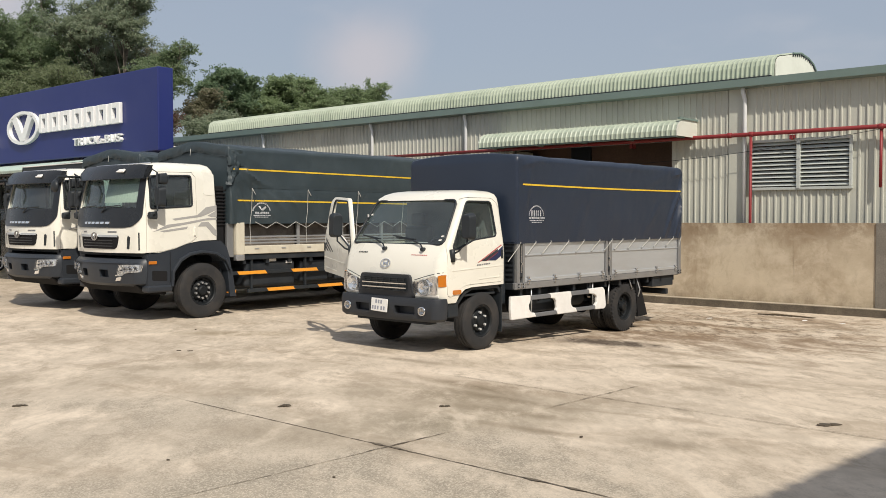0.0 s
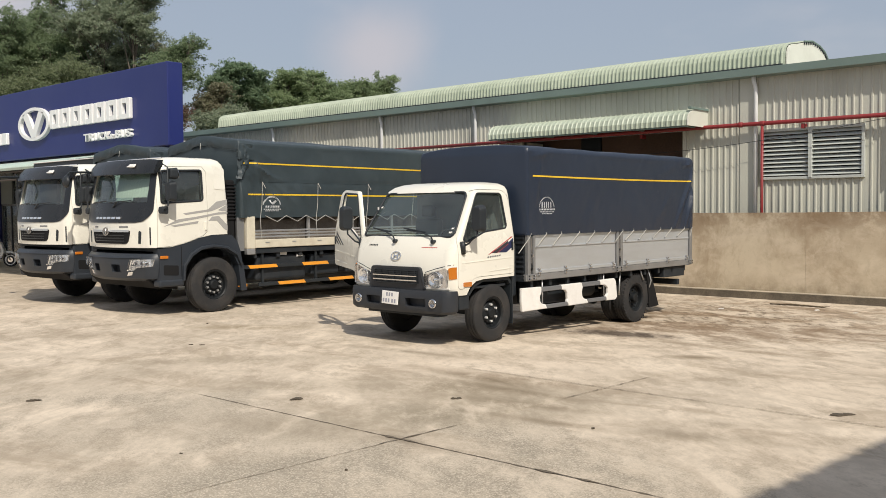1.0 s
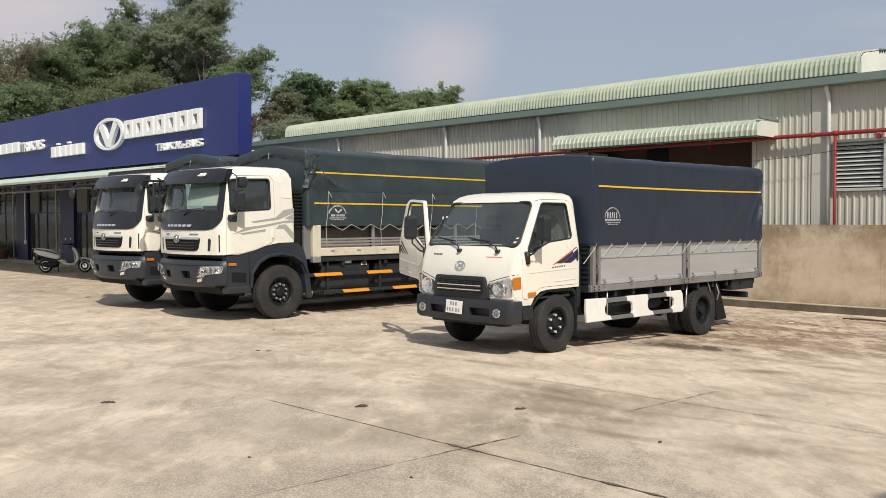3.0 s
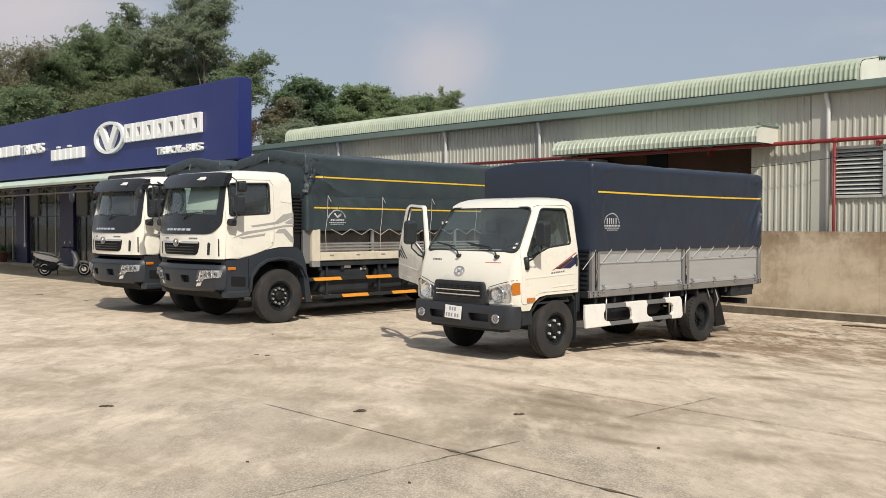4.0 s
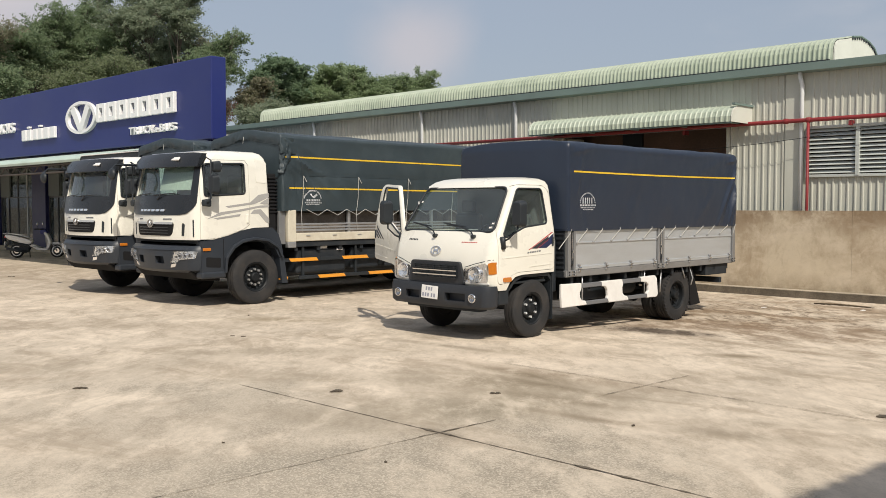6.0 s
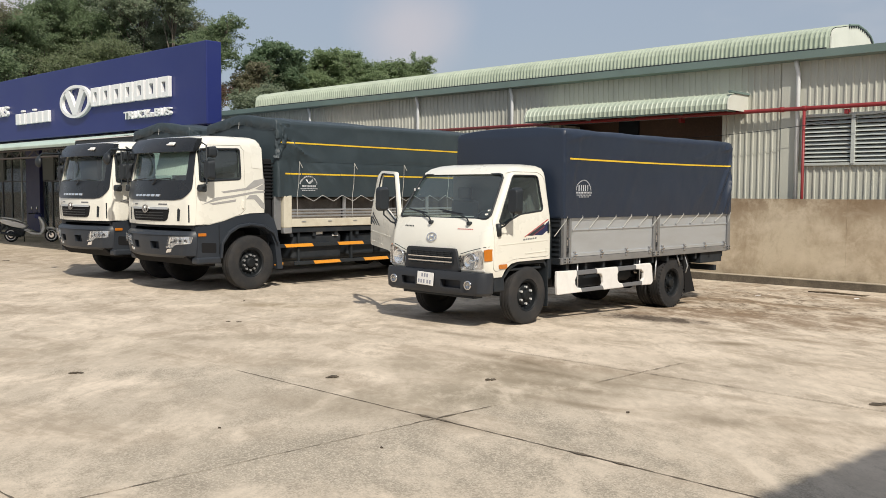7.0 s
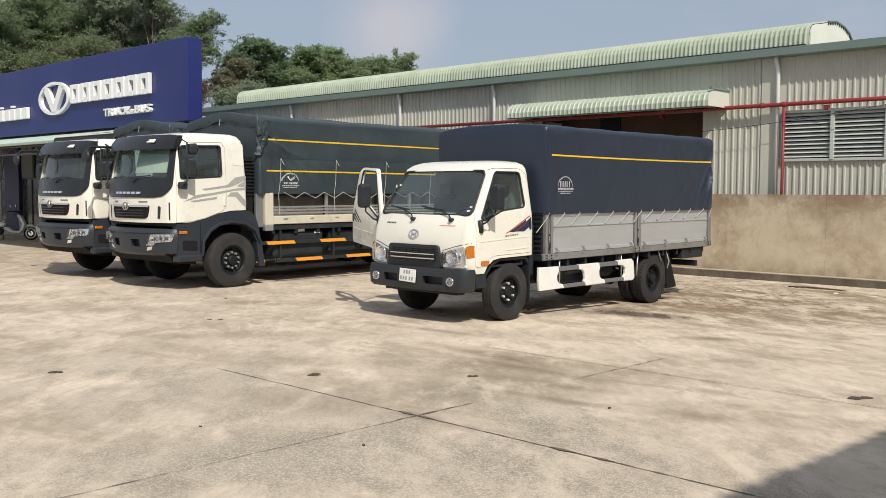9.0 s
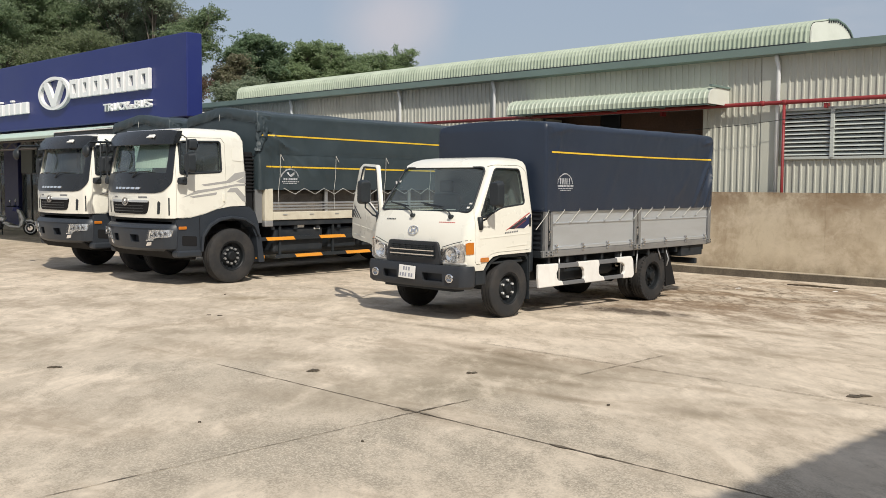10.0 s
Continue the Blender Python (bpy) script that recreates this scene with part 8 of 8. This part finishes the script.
WOOD_RIGHT = (
    (-50.7, 35.7, 12.5, 1.08, "leaf_dark", 30305, 0.66, 0.082, 0.1),
    (-51.4, 38.2, 12.1, 1.01, "leaf_dark", 19140, 0.68, 0.082, 0.1),
    (-53.4, 38.8, 11.5, 2.00, "leaf_dark", 30305, 0.63, 0.090, 0.1),
    (-49.6, 33.8, 10.6, 1.01, "leaf_dry", 19140, 0.61, 0.078, 0.4),
    (-46.6, 32.8, 8.6, 1.47, "leaf_dusk", 22330, 0.70, 0.078, 0.3),
    (-51.8, 40.9, 12.8, 1.79, "leaf_bright", 30305, 0.60, 0.082, 0.3),
    (-53.0, 44.2, 13.3, 1.95, "leaf_bright", 31900, 0.58, 0.086, 0.2),
    (-51.4, 44.5, 12.0, 1.31, "leaf_bright", 15950, 0.66, 0.082, 0.3),
    (-50.1, 45.9, 11.8, 1.47, "leaf_bright", 19140, 0.72, 0.082, 0.3),
    (-50.8, 49.6, 12.6, 1.45, "leaf_bright", 17545, 0.71, 0.082, 0.4),
    (-64.4, 50.8, 13.4, 4.17, "leaf_dark", 20900, 0.61, 0.130, 0.1),
)
TREE_LABELS = {"leaf_bright": "bright green tree standing behind the warehouse", "leaf_dry": "sparse olive tree with bare twigs", "leaf_mid": "leafy green tree behind the buildings", "leaf_light": "low sunlit yellow-green tree behind the showroom",
               "leaf_dusk": "tall open grey-green tree behind the showroom", "leaf_dark": "dense deep green tree behind the warehouse", "leaf_red": "small tree with reddish leaves"}


def build_trees():
    for k, (x, y, h, sp, leaf, n, low, size, gaps) in enumerate(WOOD_LEFT + WOOD_MIDDLE + WOOD_RIGHT):
        build_tree(x, y, h, sp, 20 + k, M[leaf], n, low, size=size, gaps=gaps, label=TREE_LABELS[leaf])


build_trees()


# ---- parked scooter ----
M["scooter_white"] = node_mat("scooter_paint", (0.80, 0.79, 0.76), 0.3, vary=0.04, coat=0.3)


def build_scooter():
    rear, front = Vector((-33.36, 12.72, 0)), Vector((-32.55, 13.80, 0))
    d = front - rear
    s = thing("scooter", pose(*rear, 0, 0, math.degrees(math.atan2(d.y, d.x))), "white motor scooter parked on its side stand", "scooter")

    def moulded(name, outline, half, mat, label="", r=0.04, bevel=0.03):
        return shade_auto(part(name, prism(rounded(outline, r), "y", -half, half, bevel), mat, s, label))

    # local: x forward, y to the left
    L = d.length
    for x, w, nm in ((0.0, 0.10, "rear_wheel"), (L, 0.085, "front_wheel")):
        wt = part(nm, lathe([(-w / 2, 0.165), (-w / 2, 0.20), (-w * 0.3, 0.235), (0, 0.245), (w * 0.3, 0.235), (w / 2, 0.20), (w / 2, 0.165)], "y", 28), M["rubber"], s, smooth=True, at=pose(x, 0, 0.245))
        rim = bmesh.new()
        ring(rim, 0, 0, 0.178, 0.178, 0.026, -w * 0.52, w * 0.52, 28)
        for k in range(6):
            add_box(rim, (0.03, -w * 0.45, -0.014), (0.160, w * 0.45, 0.014), 0, 1, Matrix.Rotation(k * math.pi / 3, 4, "Y"))
        part("rim", rim, M["scooter_white"], wt)
        part("brake_disc", lathe([(-0.01, 0.0), (-0.01, 0.085), (0.01, 0.085), (0.01, 0.0)], "y", 20), M["chrome"], wt, at=pose(0, -w * 0.5, 0))
    moulded("tail_cowl", [(-0.38, 0.77), (-0.33, 0.83), (0.10, 0.765), (0.56, 0.60), (0.46, 0.47), (0.05, 0.55), (-0.26, 0.66)], 0.14, M["scooter_white"], "white tail cowl", 0.05, 0.04)
    moulded("lower_fairing", [(-0.16, 0.585), (0.05, 0.545), (0.47, 0.465), (0.50, 0.36), (0.24, 0.38), (-0.04, 0.46)], 0.115, M["black_plastic"], "black lower fairing")
    moulded("seat", [(-0.36, 0.845), (0.10, 0.775), (0.48, 0.645), (0.52, 0.68), (0.25, 0.80), (-0.02, 0.865), (-0.34, 0.885)], 0.125, M["scooter_white"], "pale wrapped seat")
    part("grab_rail", tube([(-0.30, 0.12, 0.84), (-0.43, 0.09, 0.865), (-0.43, -0.09, 0.865), (-0.30, -0.12, 0.84)], 0.014, 8), M["steel"], s, smooth=True)
    moulded("floor_board", [(0.44, 0.43), (0.72, 0.275), (1.04, 0.265), (1.08, 0.35), (0.80, 0.36), (0.56, 0.49)], 0.15, M["scooter_white"], "white floor board", 0.03, 0.02)
    moulded("leg_shield", [(0.99, 0.32), (1.10, 0.32), (1.19, 0.56), (1.06, 0.86), (0.96, 0.92), (0.93, 0.86), (1.06, 0.60)], 0.15, M["scooter_white"], "white leg shield")
    moulded("front_mudguard", [(1.12, 0.46), (1.20, 0.55), (1.40, 0.55), (1.58, 0.42), (1.52, 0.40), (1.38, 0.49), (1.22, 0.48)], 0.06, M["scooter_white"], "", 0.03, 0.012)
    moulded("engine", [(-0.04, 0.20), (0.40, 0.20), (0.46, 0.34), (0.30, 0.42), (0.0, 0.36)], 0.10, M["chassis"])
    part("exhaust", tube([(0.36, -0.13, 0.22), (0.06, -0.16, 0.26), (-0.30, -0.16, 0.34)], 0.05, 10), M["black_plastic"], s, smooth=True)
    bm = bmesh.new()
    for y in (-0.07, 0.07):
        add_tube(bm, [(L, y, 0.245), (1.14, y, 0.62)], 0.022, 8)
    part("fork", bm, M["steel"], s, smooth=True)
    bm = bmesh.new()
    add_tube(bm, [(1.08, 0, 0.70), (0.94, 0, 1.0)], 0.03, 8)
    add_tube(bm, [(0.78, -0.33, 1.02), (0.92, -0.12, 1.0), (0.92, 0.12, 1.0), (0.78, 0.33, 1.02)], 0.017, 8)
    hb = part("handlebar", bm, M["black_plastic"], s, smooth=True)
    moulded("headlamp_cowl", [(0.78, 0.86), (0.98, 0.80), (1.05, 0.88), (0.98, 1.02), (0.84, 1.05)], 0.12, M["sign_blue"], "blue headlamp cowl")
    for y in (-0.30, 0.30):
        part("mirror", lathe([(-0.012, 0.0), (-0.012, 0.060), (0.012, 0.065), (0.012, 0.0)], "x", 16), M["chrome"], hb, at=pose(0.79, y * 1.15, 1.20))
        part("mirror_stem", tube([(0.80, y, 1.02), (0.79, y * 1.15, 1.18)], 0.008, 6), M["black_plastic"], hb)
        part("grip", tube([(0.78, y * 1.07, 1.02), (0.70, y * 1.40, 1.02)], 0.022, 8), M["black_plastic"], hb)
    part("tail_lamp", box((-0.40, -0.09, 0.71), (-0.31, 0.09, 0.77), 0.02), M["sred"], s)
    part("rear_hugger", prism([(-0.28, 0.64), (-0.40, 0.38), (-0.36, 0.36), (-0.20, 0.60)], "y", -0.07, 0.07), M["black_plastic"], s)
    part("plate_holder", box((-0.40, -0.07, 0.44), (-0.375, 0.07, 0.58), 0.006), M["white"], s)
    part("side_stand", tube([(0.40, 0.10, 0.24), (0.36, 0.26, 0.0)], 0.014, 6), M["chassis"], s)


build_scooter()


# ---- potted shrubs before the showroom ----
def build_pot(x, y, seed):
    rnd = random.Random(seed)
    p = thing("potted_shrub", pose(x, y, 0.14), "low green shrub in a terracotta pot", "plant", "potted shrubs")
    part("pot", lathe([(0.0, 0.0), (0.0, 0.20), (0.38, 0.27), (0.42, 0.29), (0.42, 0.25), (0.36, 0.22), (0.34, 0.0)], "z", 20), M["terracotta"], p, "terracotta pot", smooth=True)
    verts, faces = [], []
    for _ in range(260):
        a, e = rnd.uniform(0, 2 * math.pi), rnd.uniform(0.1, 1.4)
        r = rnd.uniform(0.10, 0.42)
        c = Vector((r * math.cos(a) * math.cos(e), r * math.sin(a) * math.cos(e), 0.42 + r * math.sin(e)))
        u = Vector((rnd.uniform(-1, 1), rnd.uniform(-1, 1), rnd.uniform(0, 1))).normalized()
        v = u.cross(Vector((0.2, 0.3, 1))).normalized()
        i = len(verts)
        verts += [c - u * 0.06, c - v * 0.025, c + u * 0.06, c + v * 0.025]
        faces.append((i, i + 1, i + 2, i + 3))
    me = bpy.data.meshes.new("foliage")
    me.from_pydata(verts, [], faces)
    me.materials.append(M["leaf_dark"])
    f = new("foliage", me)
    f.parent = p
    tagged(f, kind="stuff")


M["terracotta"] = node_mat("terracotta", (0.16, 0.065, 0.045), 0.8, vary=0.15)
for k, (x, y) in enumerate(((-43.6, 14.72), (-45.2, 14.74))):
    build_pot(x, y, 60 + k)


# ---- overhead cable along the warehouse ----
def build_cable():
    c = thing("cable", pose(-8, 19.3, 3.3), "thin dark cable sagging along the wall", "cable")
    inv = c.matrix_basis.inverted()
    pts = [(-14.5 + 9.1 * t, 19.35, 3.20 + 0.40 * t - 0.25 * math.sin(math.pi * t)) for t in [k / 16 for k in range(17)]]
    part("wire", tube(pts, 0.006, 5), M["black_plastic"], c, at=inv)


build_cable()


# ---- dark spots on the yard ----
def build_spots():
    """Small lumps of trodden dirt: a few flat flakes of uneven outline lying over one another."""
    rnd = random.Random(8)
    M["spot"] = node_mat("dark_dirt_clod", (0.085, 0.068, 0.048), 0.85, vary=0.4, scale=14, fine=90, bump=0.004)
    for x, y, a, b, flakes in ((-8.99, 4.01, 0.12, 0.05, 6), (-7.04, 5.70, 0.085, 0.055, 7), (-5.84, 6.72, 0.085, 0.045, 5), (-2.74, 8.34, 0.17, 0.06, 5), (-6.13, 3.84, 0.03, 0.02, 2), (-11.10, 7.14, 0.06, 0.02, 2), (-10.94, 7.22, 0.06, 0.02, 2), (-12.99, 8.68, 0.05, 0.03, 2), (-4.15, 6.52, 0.05, 0.025, 2), (-4.83, 4.35, 0.03, 0.02, 2), (-24.6, 9.25, 0.16, 0.07, 3)):
        bm = bmesh.new()
        turn = radians(rnd.uniform(25, 60))
        for i in range(flakes):
            n = 11
            ph = rnd.uniform(0, 9)
            ox, oy = rnd.uniform(-0.5, 0.5) * a, rnd.uniform(-0.5, 0.5) * b
            rx, ry = a * rnd.uniform(0.22, 0.50), b * rnd.uniform(0.35, 0.75)
            z = ground_height(x, y) + 0.002 + 0.0012 * i
            rim, top = [], []
            for k in range(n):
                t = 2 * math.pi * k / n
                q = 0.75 + 0.8 * noise.noise((math.cos(t) * 1.8 + ph, math.sin(t) * 1.8, ph))
                px, py = ox + rx * q * math.cos(t), oy + ry * q * math.sin(t)
                px, py = x + px * math.cos(turn) - py * math.sin(turn), y + px * math.sin(turn) + py * math.cos(turn)
                rim.append(bm.verts.new((px, py, z)))
                top.append(bm.verts.new((x + (px - x) * 0.92, y + (py - y) * 0.92, z + 0.005 + 0.006 * rnd.random())))
            for k in range(n):
                bm.faces.new((rim[k], rim[(k + 1) % n], top[(k + 1) % n], top[k]))
            bm.faces.new(top)
        part("dirt_clod", bm, M["spot"], kind="structure", label="dark trodden dirt lying on the concrete", category="dirt")


build_spots()


def build_joint_dirt():
    """Dark silt and chipped edges along the open joints."""
    M["joint_dirt"] = node_mat("joint_silt", (0.135, 0.110, 0.080), 0.9, vary=0.35, scale=6, fine=50)
    for i, ((x0, y0), (x1, y1), w) in enumerate((((-8.0, 5.24), (-5.12, 5.24), 0.013), ((-5.12, 5.24), (-0.2, 5.24), 0.013), ((-7.2, 2.07), (-4.6, 2.07), 0.010), ((-5.12, 2.07), (-5.12, 5.24), 0.0045), ((-5.12, 5.24), (-5.12, 5.9), 0.012), ((-5.36, 5.24), (-4.90, 5.24), 0.024), ((-5.12, 5.00), (-5.12, 5.42), 0.018), ((-3.85, 5.24), (-3.25, 5.24), 0.021), ((-7.0, 8.11), (-3.9, 8.11), 0.007), ((-3.9, 8.11), (0.0, 8.11), 0.006), ((-5.12, 7.4), (-5.12, 8.9), 0.007))):
        bm = bmesh.new()
        n = int(math.hypot(x1 - x0, y1 - y0) / 0.03)
        d = Vector((x1 - x0, y1 - y0, 0)).normalized()
        s = Vector((-d.y, d.x, 0))
        prev = None
        for k in range(n + 1):
            p = Vector((x0, y0, 0.003 + 0.0006 * i)).lerp(Vector((x1, y1, 0.003 + 0.0006 * i)), k / n)
            p.x = askew(p.x, p.y)
            h = w * max(0.22, 0.48 + 1.1 * noise.noise((p.x * 9, p.y * 9, 2))) * min(1, k / 5 + 0.25, (n - k) / 5 + 0.25)
            o = s * 0.007 * noise.noise((p.x * 6, p.y * 6, 9))
            cur = (bm.verts.new(p + o + s * h), bm.verts.new(p + o - s * h))
            if prev:
                bm.faces.new((prev[0], prev[1], cur[1], cur[0]))
            prev = cur
        part("joint_silt", bm, M["joint_dirt"], kind="structure", label="dark silt in an open slab joint", category="joint")


build_joint_dirt()


def build_packed_joints():
    """Joints filled flush with pale dust, so that the slabs run into one another."""
    for (x0, y0), (x1, y1) in (((-30.0, 5.24), (-8.0, 5.24)), ((-30.0, 8.11), (-7.0, 8.11)), ((-6.6, 8.11), (-5.5, 8.11)), ((-3.7, 8.11), (-2.9, 8.11)), ((-30.0, 2.07), (-7.2, 2.07)), ((-30.0, 11.0), (6.0, 11.0)), ((-16.3, -3.0), (-16.3, 16.0)), ((-10.7, -3.0), (-10.7, 16.0)), ((-21.75, -3.0), (-21.75, 16.0)), ((-5.12, 2.9), (-5.12, 4.6)), ((-5.12, 6.0), (-5.12, 7.3)), ((-5.12, 9.0), (-5.12, 16.0)), ((0.5, -3.0), (0.5, 16.0))):
        n = int(math.hypot(x1 - x0, y1 - y0) / 0.4)
        across = Vector((y0 - y1, x1 - x0, 0)).normalized() * 0.012
        bm = bmesh.new()
        prev = None
        for k in range(n + 1):
            q = Vector((x0, y0, 0)).lerp(Vector((x1, y1, 0)), k / n)
            q.x = askew(q.x, q.y)
            q.z = ground_height(q.x, q.y) - 0.0015
            cur = (bm.verts.new(q + across), bm.verts.new(q - across))
            if prev:
                bm.faces.new((prev[0], prev[1], cur[1], cur[0]))
            prev = cur
        part("packed_joint", bm, M["concrete"], kind="structure", label="slab joint packed flush with pale dust", category="joint")


build_packed_joints()


# ---- scraps by the boundary wall ----
def build_litter():
    M["dry_frond"] = node_mat("dry_palm_frond", (0.10, 0.075, 0.045), 0.9, vary=0.3)
    fr = thing("dry_frond", pose(-6.7, 17.95, -0.088), "dry brown palm frond lying on the concrete", "branch")
    part("stalk", tube([(-0.55, -0.05, 0.014), (-0.1, 0.02, 0.022), (0.5, -0.02, 0.014)], 0.012, 6), M["dry_frond"], fr, smooth=True)
    rnd = random.Random(12)
    for k in range(16):
        x = -0.45 + 0.06 * k
        s = 1 if k % 2 else -1
        ln = rnd.uniform(0.14, 0.30)
        part("leaflet", prism([(0, -0.010), (ln * 0.5, -0.016), (ln, 0.0), (ln * 0.5, 0.016), (0, 0.010)], "z", 0.004, 0.010), M["dry_frond"], fr, at=pose(x, 0.0, 0.004, rnd.uniform(-6, 6), 0, s * rnd.uniform(20, 55)))
    for x, y, a in ((-7.68, 16.61, 20), (-5.45, 17.35, -30), (-6.15, 17.40, 70)):
        sc = part("paper_scrap", prism([(-0.05, -0.03), (0.04, -0.035), (0.055, 0.02), (0.0, 0.04), (-0.045, 0.02)], "z", 0.0, 0.006), M["white"], None, "small crumpled white paper scrap on the concrete", category="litter", group="paper scraps", at=pose(x, y, -0.088 + 0.001, 4, -5, a))


build_litter()


# ---- concrete yard, slab by slab ----
def build_yard():
    yard = new("yard_pavement")
    tagged(yard, "pale worn concrete yard cast in large slabs", "pavement", kind="structure")
    xs = [-62.0, -52.0, -43.6, -38.1, -32.6, -27.2, -21.75] + list(JOINT_X) + [11.7, 17.2, 25]
    ys = [-30.0, -20.0, -12.0, -6.2] + list(JOINT_Y) + [18.9]
    g = 0.0034
    for a, b in zip(xs, xs[1:]):
        for c, d in zip(ys, ys[1:]):
            nx, ny = 6, 6
            bm = bmesh.new()
            top = [[bm.verts.new((a + g + (b - a - 2 * g) * i / nx, c + g + (d - c - 2 * g) * j / ny, 0)) for j in range(ny + 1)] for i in range(nx + 1)]
            for r in top:
                for v in r:
                    v.co.x = askew(v.co.x, v.co.y)
                    v.co.z = ground_height(v.co.x, v.co.y)
            faces = [bm.faces.new((top[i][j], top[i + 1][j], top[i + 1][j + 1], top[i][j + 1])) for i in range(nx) for j in range(ny)]
            edge = [e for e in bm.edges if len(e.link_faces) == 1]
            r = bmesh.ops.extrude_edge_only(bm, edges=edge)
            for v in (e for e in r["geom"] if isinstance(e, bmesh.types.BMVert)):
                v.co.z -= 0.06
            part("slab", bm, M["concrete"], yard)


build_yard()
